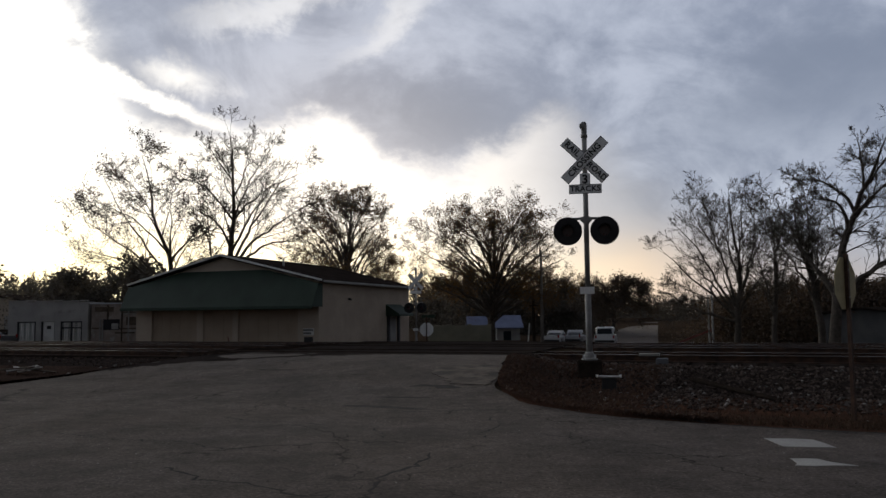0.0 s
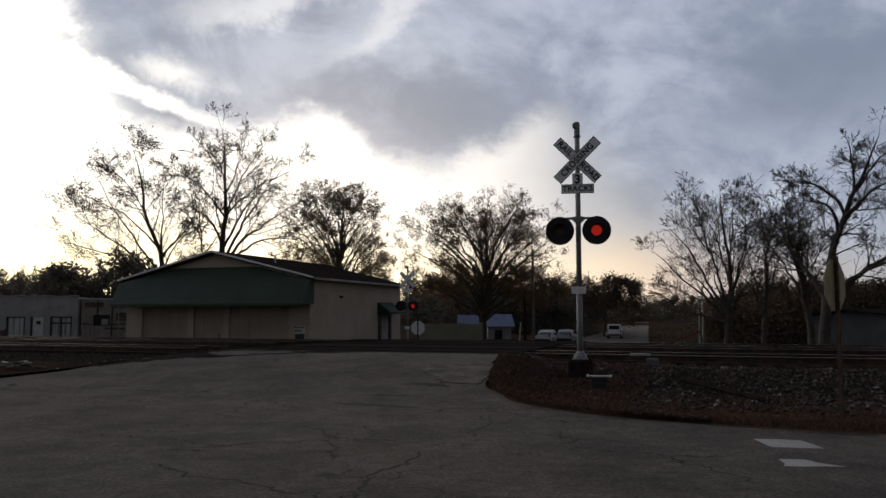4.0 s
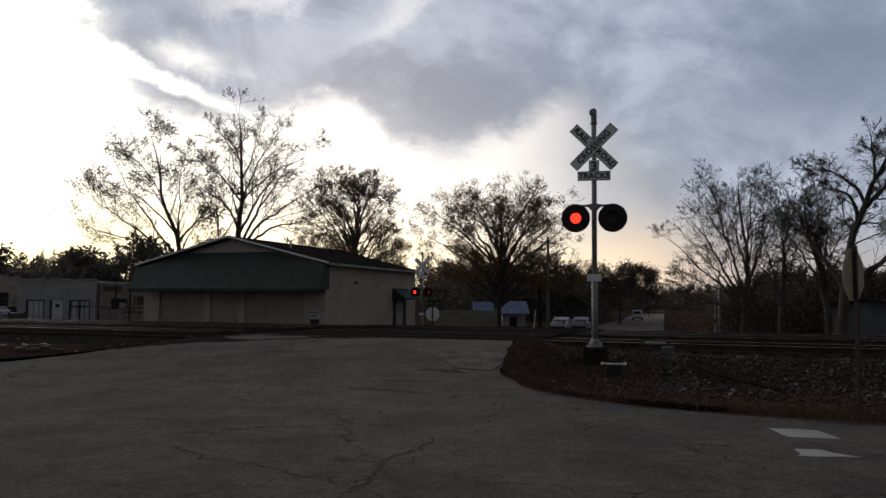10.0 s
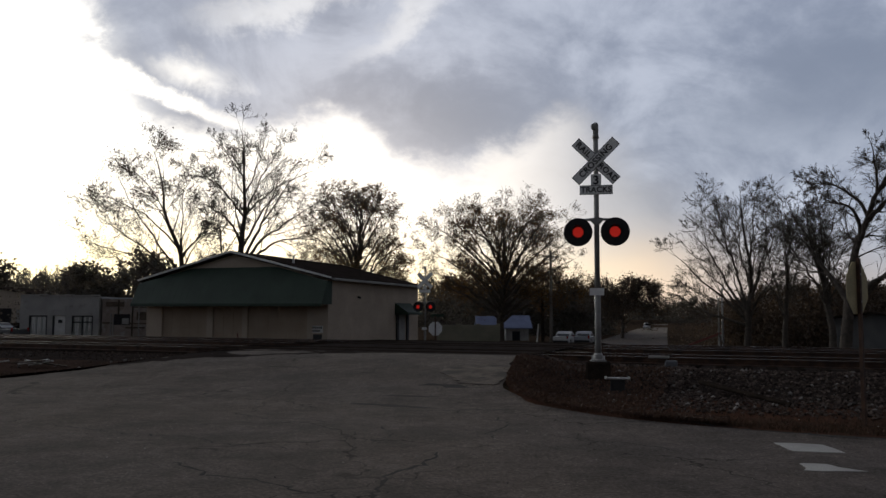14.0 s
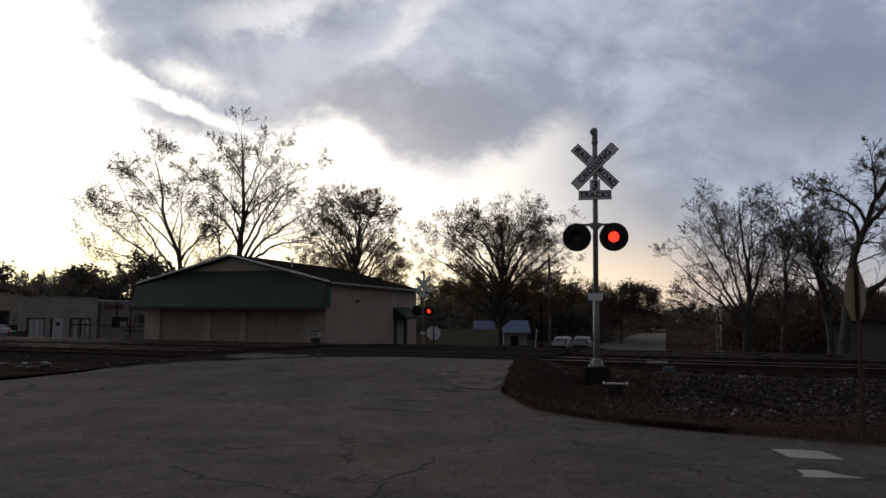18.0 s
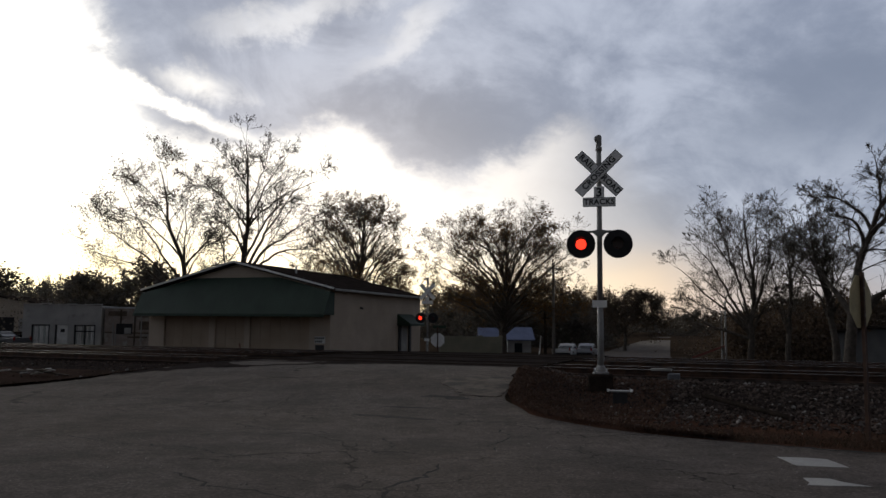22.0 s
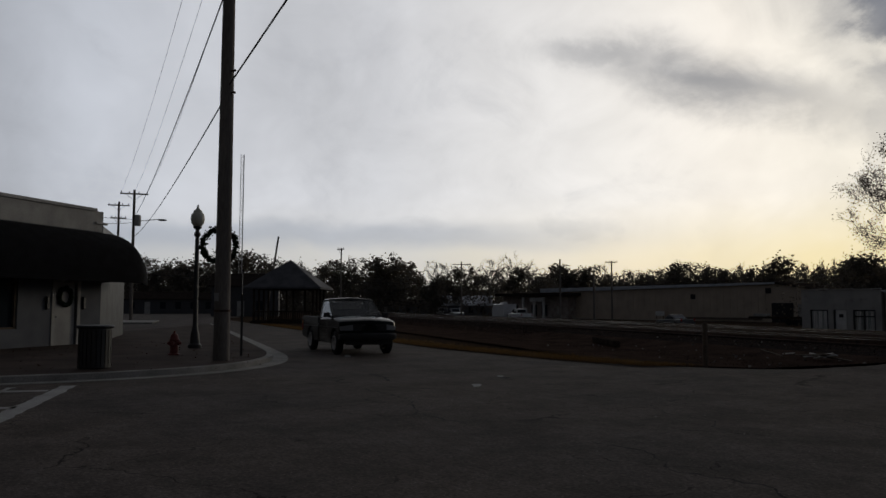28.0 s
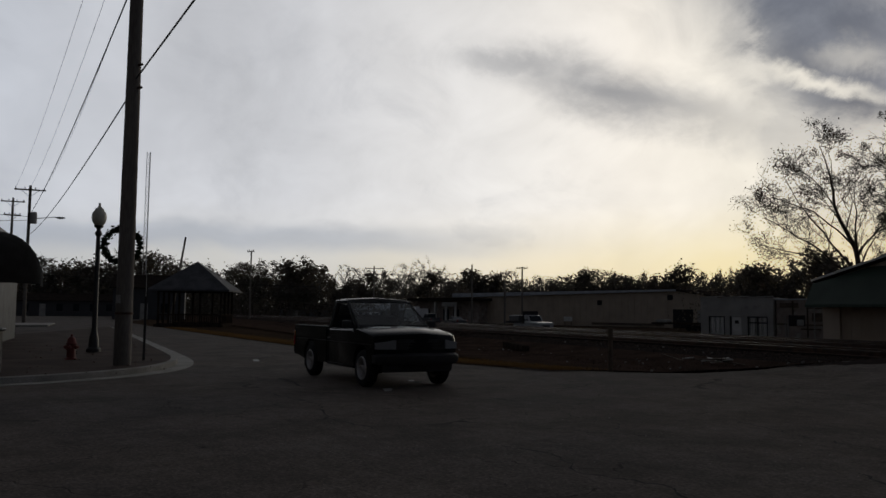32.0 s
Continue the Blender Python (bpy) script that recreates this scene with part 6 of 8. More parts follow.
def pickup(name, m, label, paint, wb=2.65, fo=0.72, ro=1.02, hw=0.82, r=0.31, xc=-0.42, xw=0.92, xrf=0.38, roof=1.54, belt=1.02, hood_r=1.09, hood_f=0.93, rear=None, glass_m="autoglass", lampw=0.16, spokes=5, rimr=0.205, patches=(), turn="orange", side_m=None, bow=0.06, swell=0.03, lamp_z=(0.67, 0.85), swept=False):
    t = empty(name, m, label, "pickup truck")
    xr, xf = -wb / 2, wb / 2
    nose, tail = xf + fo, xr - ro
    ar = r + 0.085
    ys = [-hw, -hw + 0.02, -hw + 0.06, -hw + 0.16, 0, hw - 0.16, hw - 0.06, hw - 0.02, hw]
    ins = [0.045, 0.02, 0.006, 0, -0.004, 0, 0.006, 0.02, 0.045]
    ol = [(xc, 0.30), (xf - ar - 0.06, 0.30), (xf - ar, r + 0.02)] + arch(xf, r + 0.02, ar)[1:-1] + [(xf + ar, r + 0.02), (xf + ar + 0.03, 0.38), (nose - 0.06, 0.42), (nose, 0.50), (nose, 0.80), (nose - 0.05, hood_f - 0.02), (nose - 0.16, hood_f + 0.025), (xw + 0.35, (hood_r + hood_f) / 2 + 0.035), (xw, hood_r), (xw - 0.08, belt + 0.02), (xc, belt)]
    bm = B()
    loft(bm, ol, ys, ins)
    body = soft(part("body", bm, paint, t), 32)
    # door seams as thin dark strips
    for s in (-1, 1):
        bm = B()
        for a, b in (((xc + 0.08, 0.36), (xc + 0.08, belt)), ((xw - 0.02, 0.36), (xw - 0.02, belt + 0.04)), ((xc + 0.08, 0.36), (xw - 0.02, 0.36))):
            d = Vector((b[0] - a[0], 0, b[1] - a[1]))
            box(bm, ((a[0] + b[0]) / 2, s * (hw - 0.0005), (a[1] + b[1]) / 2), (max(abs(d.x), 0.01), 0.012, max(abs(d.z), 0.01)))
        part("door_seam", bm, M["trim"], t)
        # a black strip in place of the shade in the flank's groove
        bm = B()
        box(bm, ((tail + nose) / 2, s * (hw - 0.0005), 0.80), (nose - tail - 0.3, 0.006, 0.009))
        part("body_crease", bm, M["trim"], t)
        bm = B()
        box(bm, (xc + 0.2, s * (hw + 0.012), 0.86), (0.13, 0.025, 0.03), bevel=0.008)
        part("door_handle", bm, M["trim"], t)
    # cab: roof, pillars, panes
    xb = xc + 0.10
    hr = hw - 0.15
    bm = B()
    rl = [(xb, roof - 0.06), (xrf + 0.02, roof - 0.065), (xrf - 0.06, roof - 0.015), (xrf - 0.30, roof), (xb + 0.25, roof), (xb + 0.02, roof - 0.02)]
    loft(bm, rl, [-hr - 0.03, -hr + 0.01, -hr + 0.10, 0, hr - 0.10, hr - 0.01, hr + 0.03], [0.03, 0.008, 0.0, -0.006, 0.0, 0.008, 0.03])
    soft(part("roof", bm, paint, t), 40)
    lo, hi = lambda s: hw - 0.035, lambda s: hr
    for s in (-1, 1):
        for nm, (ax, az), (bx, bz), wd in (("front_pillar", (xw - 0.05, belt + 0.03), (xrf - 0.03, roof - 0.05), 0.07), ("rear_pillar", (xc + 0.07, belt - 0.01), (xb + 0.06, roof - 0.05), 0.17)):
            bm = B()
            pa, pb = Vector((ax, s * (hw - 0.05), az)), Vector((bx, s * hr, bz))
            q = [pa + Vector((-wd / 2, 0, 0)), pa + Vector((wd / 2, 0, 0)), pb + Vector((wd / 2, 0, 0)), pb + Vector((-wd / 2, 0, 0))]
            quad(bm, q, 0.045 * s)
            part(nm, bm, paint, t)
        bm = B()
        q = [(xc + 0.15, s * (hw - 0.05), belt), (xw - 0.08, s * (hw - 0.05), belt), (xrf - 0.06, s * (hr + 0.005), roof - 0.06), (xb + 0.12, s * (hr + 0.005), roof - 0.06)]
        quad(bm, q)
        o = part("side_window", bm, M[side_m or glass_m], t)
        o.visible_shadow = False
        bm = B()
        for a, b in ((q[0], q[1]), (q[1], q[2]), (q[2], q[3]), (q[3], q[0])):
            rod(bm, a, b, 0.012, seg=5)
        part("window_seal", bm, M["trim"], t)
        bm = B()
        box(bm, (xw - 0.20, s * (hw + 0.09), belt + 0.10), (0.09, 0.19, 0.14), bevel=0.025, seg=2)
        box(bm, (xw - 0.19, s * (hw - 0.01), belt + 0.05), (0.06, 0.1, 0.06))
        part("wing_mirror", bm, M["trim"], t)
    bm = B()
    q = [(xw, -hw + 0.08, hood_r - 0.01), (xw, hw - 0.08, hood_r - 0.01), (xrf, hr - 0.02, roof - 0.055), (xrf, -hr + 0.02, roof - 0.055)]
    quad(bm, q)
    o = part("windscreen", bm, M[glass_m], t)
    o.visible_shadow = False
    bm = B()
    for a, b in ((q[0], q[1]), (q[1], q[2]), (q[2], q[3]), (q[3], q[0])):
        rod(bm, a, b, 0.018, seg=5)
    part("windscreen_seal", bm, M["trim"], t)
    bm = B()
    q2 = [(xc + 0.03, -hw + 0.2, belt + 0.06), (xc + 0.03, hw - 0.2, belt + 0.06), (xb + 0.01, hr - 0.12, roof - 0.09), (xb + 0.01, -hr + 0.12, roof - 0.09)]
    quad(bm, q2)
    o = part("rear_window", bm, M[glass_m], t)
    o.visible_shadow = False
    bm = B()
    for s in (-1, 1):
        quad(bm, [(xc, s * (hw - 0.05), belt), (xc, s * (hw - 0.2), belt), (xb, s * (hr - 0.11), roof - 0.05), (xb, s * hr, roof - 0.05)], 0.03)
    quad(bm, [(xc + 0.01, -hw + 0.1, belt - 0.05), (xc + 0.01, hw - 0.1, belt - 0.05), (xc + 0.02, hw - 0.12, belt + 0.07), (xc + 0.02, -hw + 0.12, belt + 0.07)], 0.03)
    part("cab_back", bm, paint, t)
    for s in (-1, 1):
        bm = B()
        a = Vector((xw + 0.03, s * 0.10 + 0.18, hood_r + 0.02))
        rod(bm, a, a + Vector((-0.22, 0.42, 0.21)), 0.009, seg=5)
        part("wiper", bm, M["trim"], t)
    # inside
    bm = B()
    box(bm, (xc + 0.30, 0, 0.80), (0.5, hw * 2 - 0.2, 0.2), bevel=0.05)
    box(bm, (xc + 0.18, 0, 1.08), (0.16, hw * 2 - 0.25, 0.5), pose(0, 0, 0, 0, -12), bevel=0.05)
    part("bench_seat", bm, M["interior"], t)
    bm = B()
    box(bm, (xw - 0.16, 0, belt + 0.0), (0.32, hw * 2 - 0.15, 0.16), bevel=0.04)
    part("dashboard", bm, M["interior"], t)
    bm = B()
    bmesh.ops.create_circle(bm, segments=18, radius=0.19, matrix=pose(xw - 0.42, 0.36, belt + 0.05, 0, -65, 0))
    ring = list(bm.verts)
    for i in range(18):
        rod(bm, ring[i].co.copy(), ring[(i + 1) % 18].co.copy(), 0.014, seg=5)
    part("steering_wheel", bm, M["trim"], t)
    # load bed
    xbf = xc - 0.02
    bt = belt + 0.01
    for s in (-1, 1):
        y0, y1 = s * (hw - 0.055), s * hw
        split = xr - 0.16
        A = arch(xr, r + 0.02, ar)
        pr = [(tail + 0.05, 0.42), (tail + 0.25, 0.42), (xr - ar, 0.36)] + [p for p in A if p[0] < split] + [(split, r + 0.02 + math.sqrt(ar * ar - (split - xr) ** 2)), (split, bt), (tail + 0.03, bt), (tail, bt - 0.04), (tail, 0.5)]
        pf = [(split, r + 0.02 + math.sqrt(ar * ar - (split - xr) ** 2))] + [p for p in A if p[0] > split] + [(xr + ar, 0.34), (xbf, 0.34), (xbf, bt), (split, bt)]
        for nm, ol2, pm in (("bedside_rear", pr, rear or paint), ("bedside", pf, paint)):
            bm = B()
            ins2 = [0.03, 0.0, 0.0] if s < 0 else [0.0, 0.0, 0.03]
            prism(bm, ol2, "y", min(y0, y1), max(y0, y1))
            soft(part(nm, bm, pm, t), 30)
        bm = B()
        box(bm, ((tail + xbf) / 2, s * (hw - 0.05), bt + 0.012), (xbf - tail, 0.10, 0.026), bevel=0.008)
        part("bed_rail", bm, M["alu"] if rear else M["trim"], t)
        bm = B()
        box(bm, (xr, s * (hw - 0.17), 0.62), (0.9, 0.22, 0.22), bevel=0.05)
        part("wheel_well", bm, M["interior"], t)
        # lamps at the tail
        bm = B()
        box(bm, (tail + 0.015, s * (hw - 0.052), 0.735), (0.07, 0.115, 0.21), bevel=0.012)
        tl = part("tail_lamp", bm, M["redlens"], t)
        bm = B()
        box(bm, (tail + 0.015, s * (hw - 0.052), 0.90), (0.07, 0.115, 0.115), bevel=0.012)
        part("amber_lens", bm, M["orange"], tl)
        # mud flap
        bm = B()
        box(bm, (xr - ar - 0.03, s * (hw - 0.14), 0.30), (0.012, 0.24, 0.26))
        part("mud_flap", bm, M["trim"], t)
    bm = B()
    box(bm, ((tail + xbf) / 2, 0, 0.56), (xbf - tail, hw * 2 - 0.1, 0.05))
    part("bed_floor", bm, M["interior"], t)
    bm = B()
    box(bm, (xbf - 0.03, 0, (0.56 + bt) / 2), (0.04, hw * 2 - 0.1, bt - 0.56))
    part("bed_bulkhead", bm, paint, t)
    bm = B()
    box(bm, (tail + 0.03, 0, (0.5 + bt) / 2), (0.05, hw * 2 - 0.28, bt - 0.5), bevel=0.012)
    part("tailgate", bm, paint, t)
    bm = B()
    box(bm, (tail - 0.05, 0, 0.49), (0.15, hw * 2 - 0.08, 0.12), bevel=0.03, seg=2)
    part("rear_bumper", bm, M["trim"], t)
    # front end
    bm = B()
    ob = [(nose - 0.12, 0.44), (nose + 0.05, 0.44), (nose + 0.09, 0.50), (nose + 0.09, 0.60), (nose + 0.04, 0.64), (nose - 0.12, 0.64)]
    loft(bm, ob, [-hw - 0.01, -hw + 0.08, 0, hw - 0.08, hw + 0.01], [0.03, 0.0, -0.015, 0.0, 0.03])
    soft(part("front_bumper", bm, M["trim"], t), 40)
    bm = B()
    box(bm, (nose - 0.03, 0, 0.375), (0.10, hw * 2 - 0.3, 0.13), pose(0, 0, 0, 0, 14))
    part("front_valance", bm, M["trim"], t)
    gz0, gz1 = lamp_z
    gw = hw - 0.08 - 2 * lampw - 0.02
    bm = B()
    box(bm, (nose + 0.004, 0, (gz0 + gz1) / 2), (0.02, 2 * gw + 0.02, gz1 - gz0))
    gr = part("grille", bm, M["matblack"], t)
    for k in range(3):
        bm = B()
        box(bm, (nose + 0.018, 0, gz0 + 0.04 + 0.05 * k), (0.016, 2 * gw, 0.014))
        part("grille_bar", bm, M["trim"], gr)
    for s in (-1, 1):
        bm = B()
        if swept:
            y0, y1 = s * (gw + 0.02), s * (hw - 0.012)
            for k in range(6):
                a, b = y0 + (y1 - y0) * k / 6, y0 + (y1 - y0) * (k + 1) / 6
                box(bm, (nose - 0.03, (a + b) / 2, (gz0 + gz1) / 2 - 0.004 * k), (0.10, abs(b - a), gz1 - gz0 - 0.02 - 0.008 * k))
            bmesh.ops.remove_doubles(bm, verts=bm.verts, dist=0.006)
            part("headlamp", bm, M["headlens"], t, "clear wrap-round headlamp")
            continue
        box(bm, (nose + 0.004, s * (gw + 0.01 + lampw / 2 + 0.02), (gz0 + gz1) / 2), (0.03, lampw + 0.01, gz1 - gz0 - 0.02), bevel=0.012)
        part("headlamp", bm, M["headlens"], t, "clear glass headlamp")
        bm = B()
        ys_ = s * (hw - 0.075)
        box(bm, (nose - 0.02, ys_ , (gz0 + gz1) / 2), (0.09, 0.13, gz1 - gz0 - 0.02), pose(0, 0, 0, 0, 0, -s * 18), bevel=0.012)
        part("turn_signal", bm, M[turn], t, "amber corner lamp" if turn == "orange" else "clear corner lamp")
    # chassis
    bm = B()
    box(bm, ((xr + xf) / 2 - 0.2, 0, 0.36), (wb + 0.9, 0.9, 0.14))
    for x in (xr, xf):
        rod(bm, (x, -hw + 0.1, r), (x, hw - 0.1, r), 0.05, seg=8)
    part("chassis", bm, M["trim"], t)
    bm = B()
    rod(bm, (xr - 0.3, -0.45, 0.3), (tail + 0.1, -0.5, 0.34), 0.03, seg=8)
    part("exhaust_pipe", bm, M["rail"], t)
    for (x0, x1, z0, z1) in patches:
        bm = B()
        box(bm, ((x0 + x1) / 2, -hw - 0.0015, (z0 + z1) / 2), (x1 - x0, 0.003, z1 - z0))
        part("primer_patch", bm, M["primer_red"], t, "dull grey primer patch")
    # rounded nose, domed hood and roof, flanks leaning in above the belt
    for ob in list(t.children) + [c for k in t.children for c in k.children]:
        if ob.type != "MESH":
            continue
        for v in ob.data.vertices:
            x, y, z = v.co
            q = min(1.0, abs(y) / hw)
            v.co.x = x - bow * q ** 2.4 * ramp(x, xf - 0.1, nose + 0.02) + bow * 0.4 * (1 - q * q) * ramp(x, xw - 0.3, xw) * (1 - ramp(x, xw, xw + 0.4))
            v.co.z = z + swell * (1 - q * q) * ramp(z, 0.84, 0.98) * max(ramp(x, xw - 0.1, xw + 0.15), ramp(z, roof - 0.12, roof - 0.03))
            v.co.y = y * (1 - 0.025 * ramp(z, 0.80, belt + 0.04) - 0.02 * ramp(-z, -0.55, -0.32))
        ob.data.update()
    ws = [wheel(t, x, s * (hw - 0.10), r, 0.215, rimr, spokes) for x in (xf, xr) for s in (-1, 1)]
    WHEELS[t] = (ws, r)
    return t


def car(m, paint, label, kind="suv", name="parked_car", cat="car"):
    """a smaller-scale vehicle: body, cabin, panes, lamps, four wheels"""
    c = empty(name, m, label, cat)
    Lh, hw, ht, belt, hood = {"suv": (2.3, 0.92, 1.78, 1.08, 1.0), "sedan": (2.3, 0.88, 1.45, 0.95, 0.9), "van": (2.5, 0.98, 2.0, 1.15, 1.1), "truck": (2.75, 0.98, 1.88, 1.15, 1.15)}[kind]
    r = 0.35
    wf, wr = Lh - 0.95, -Lh + 0.95
    ar = r + 0.07
    ol = [(-Lh, 0.42), (wr - ar, 0.36)] + arch(wr, r, ar, 7) + [(wf - ar - 0.02, 0.33)] + arch(wf, r, ar, 7) + [(Lh - 0.03, 0.40), (Lh, 0.6), (Lh - 0.05, hood - 0.12), (Lh - 0.3, hood - 0.03), (0.75, hood), (0.65, belt), (-Lh + 0.03, belt), (-Lh, belt - 0.1)]
    bm = B()
    loft(bm, ol, [-hw, -hw + 0.08, 0, hw - 0.08, hw], [0.05, 0.0, -0.004, 0.0, 0.05])
    soft(part("body", bm, paint, c), 32)
    rear = {"suv": -Lh + 0.12, "sedan": -1.05, "van": -Lh + 0.08, "truck": -0.75}[kind]
    top = [(rear, belt - 0.02), (0.75, belt - 0.02), (0.12, ht - 0.05), (-0.1, ht), (rear + (0.9 if kind == "sedan" else 0.18), ht), (rear + (0.75 if kind == "sedan" else 0.08), ht - 0.04)]
    bm = B()
    loft(bm, top, [-hw + 0.12, -hw + 0.16, 0, hw - 0.16, hw - 0.12], [0.10, 0.02, 0.0, 0.02, 0.10])
    soft(part("cabin", bm, paint, c), 32)
    for s in (-1, 1):
        bm = B()
        x1 = rear + 0.35 if kind != "truck" else rear + 0.15
        quad(bm, [(x1, s * (hw - 0.085), belt + 0.06), (0.42, s * (hw - 0.085), belt + 0.06), (0.02, s * (hw - 0.155), ht - 0.14), (x1 + (0.3 if kind == "sedan" else 0.05), s * (hw - 0.155), ht - 0.14)], 0.012 * s)
        part("side_window", bm, M["glassd"], c)
    bm = B()
    quad(bm, [(0.72, -hw + 0.25, belt + 0.05), (0.72, hw - 0.25, belt + 0.05), (0.21, hw - 0.3, ht - 0.1), (0.21, -hw + 0.3, ht - 0.1)], 0.012)
    part("windscreen", bm, M["glassd"], c)
    bm = B()
    xx = rear - 0.012
    dz = 0.75 if kind == "sedan" else 0.06
    quad(bm, [(xx, -hw + 0.25, belt + 0.08), (xx, hw - 0.25, belt + 0.08), (xx + dz, hw - 0.3, ht - 0.14), (xx + dz, -hw + 0.3, ht - 0.14)], -0.012)
    part("rear_window", bm, M["glassd"], c)
    if kind == "truck":
        # the body is solid: a dark slab stands in for the bed's shaded hollow
        bm = B()
        box(bm, (-1.75, 0, belt - 0.03), (1.75, hw * 2 - 0.2, 0.12))
        part("bed_opening", bm, M["interior"], c)
    for s in (-1, 1):
        bm = B()
        box(bm, (Lh - 0.06, s * (hw - 0.25), 0.78), (0.1, 0.32, 0.16), bevel=0.03)
        part("headlamp", bm, M["headlens"], c)
        bm = B()
        box(bm, (-Lh + 0.02, s * (hw - 0.13), 0.9), (0.06, 0.16, 0.3), bevel=0.02)
        part("tail_lamp", bm, M["redlens"], c)
    for x in (Lh, -Lh):
        bm = B()
        box(bm, (x, 0, 0.5), (0.14, hw * 2 - 0.1, 0.2), bevel=0.04)
        part("bumper", bm, M["trim"], c)
    bm = B()
    box(bm, (Lh - 0.0, 0, 0.72), (0.04, hw * 1.0, 0.16))
    part("grille", bm, M["matblack"], c)
    for x in (wf, wr):
        for s in (-1, 1):
            bm = B()
            mm = pose(x, s * (hw - 0.11), r, -90 * s)
            lathe(bm, [(0, 0.09), (0.2, 0.09), (0.2, 0.11), (r - 0.04, 0.11), (r, 0.08), (r, -0.1), (0, -0.1)], 20, mm)
            w = part("wheel", bm, M["tyre"], c)
            bm = B()
            lathe(bm, [(0, 0.115), (0.06, 0.118), (0.19, 0.108), (0.2, 0.1), (0, 0.1)], 16, mm)
            part("hub_cap", bm, M["chrome"], w)
    return c


RED = pickup("red_pickup", pose(-54, 21, 0), "old maroon pickup with grey primer patches", M["maroon"], rear=M["primer"], side_m="tintglass", wb=2.80, fo=0.60, ro=1.06, r=0.335, rimr=0.222, roof=1.56,
             patches=((0.02, 0.42, 0.815, 0.955), (0.98, 1.18, 0.84, 0.95), (1.26, 1.56, 0.845, 0.955)))
DARK = pickup("dark_pickup", pose(-150, 45, 0), "black compact pickup with clear headlamps", M["darkcar"], wb=2.84, fo=0.80, ro=1.12, hw=0.86, r=0.345, xc=-0.50, xw=1.02, xrf=0.30, roof=1.63, belt=1.06, hood_r=1.10, hood_f=0.97, lampw=0.135, rimr=0.215, turn="headlens", glass_m="palecarglass", bow=0.24, swell=0.055, lamp_z=(0.71, 0.89), swept=True)

# ---- street corner with the awning shop ----
def corner_shop():
    cs = empty("corner_shop", pose(-29.2, 6.85, 0, 0, 0, 126.6), "white corner shop with black barrel awning", "building")
    z0 = 0.0
    bm = B()
    door = (-2.1, -1.12)
    win = (-7.2, -3.6)
    zt = 4.7
    pieces = [("wall_pier", a, b, z0, zt) for a, b in ((-14, win[0]), (win[1], door[0]), (door[1], 0))]
    pieces += [("lintel_wall", *win, 2.3, zt), ("wall_base", *win, 0, 0.7), ("lintel_wall", *door, 2.2, zt)]
    for nm, a, b, za, zb in pieces:
        bm = B()
        box(bm, ((a + b) / 2, 0.15, (za + zb) / 2), (b - a, 0.3, zb - za))
        part(nm, bm, M["shopwall"], cs)
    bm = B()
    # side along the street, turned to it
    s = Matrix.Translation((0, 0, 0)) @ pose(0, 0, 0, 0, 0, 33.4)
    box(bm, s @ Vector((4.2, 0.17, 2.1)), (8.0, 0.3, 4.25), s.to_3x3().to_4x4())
    # darker grey than the front: this side's shade is put into its colour
    part("side_wall", bm, M["darkgrey"], cs, "side wall along the street, its shade put into the colour")
    # same wall in a paler colour: the light above the awning is painted in
    bm = B()
    box(bm, (-7.02, 0.14, 4.33), (13.9, 0.34, 0.70))
    part("parapet", bm, M["offwhite"], cs, "parapet above the awning, its brighter light put into the colour")
    bm = B()
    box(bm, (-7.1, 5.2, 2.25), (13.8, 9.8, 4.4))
    # its end shows beside the side wall, so it gets that shaded grey too
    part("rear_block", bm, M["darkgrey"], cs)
    bm = B()
    box(bm, (-7.2, 0.12, zt + 0.03), (13.6, 0.42, 0.1))
    box(bm, (-0.15, 0.12, 4.28), (0.55, 0.42, 0.08))
    part("coping", bm, M["greypaint"], cs)
    bm = B()
    box(bm, ((door[0] + door[1]) / 2, 0.1, 1.13), (0.94, 0.06, 2.12), bevel=0.01)
    dr = part("door", bm, M["offwhite"], cs, "closed white door hung with a wreath")
    bm = B()
    ringpts = [Vector((-1.61 + 0.27 * math.cos(a), 0.03, 1.72 + 0.27 * math.sin(a))) for a in [i * math.pi / 9 for i in range(18)]]
    for p in ringpts:
        ball(bm, p + Vector((random.uniform(-0.02, 0.02), 0, random.uniform(-0.02, 0.02))), 0.085, u=6, v=5)
    part("door_wreath", bm, M["wreath"], dr, "dark green wreath")
    bm = B()
    ball(bm, (-1.98, 0.04, 1.05), 0.035, u=8, v=6)
    part("door_knob", bm, M["alu"], dr)
    for x in (-2.45, -0.85):
        bm = B()
        box(bm, (x, -0.04, 1.5), (0.12, 0.1, 0.42), bevel=0.02)
        part("wall_lantern", bm, M["black"], cs)
    bm = B()
    for x in (-2.17, -1.05):
        box(bm, (x, -0.012, 1.15), (0.14, 0.03, 2.3))
    box(bm, (-1.61, -0.012, 2.28), (1.26, 0.03, 0.16))
    part("door_trim", bm, M["offwhite"], cs)
    bm = B()
    box(bm, (-5.4, 0.12, 1.5), (3.5, 0.02, 1.56))
    wf = part("window_pane", bm, M["glassd"], cs)
    bm = B()
    for x in (-7.15, -5.4, -3.65):
        box(bm, (x, 0.08, 1.5), (0.08, 0.1, 1.6))
    for z in (0.72, 2.28):
        box(bm, (-5.4, 0.08, z), (3.6, 0.1, 0.08))
    part("window_frame", bm, M["wood"], wf)
    # barrel awning, quarter round, its end closed beyond the corner
    bm = B()
    n, out, zl, zh = 8, 1.35, 2.2, 3.95
    arcs = []
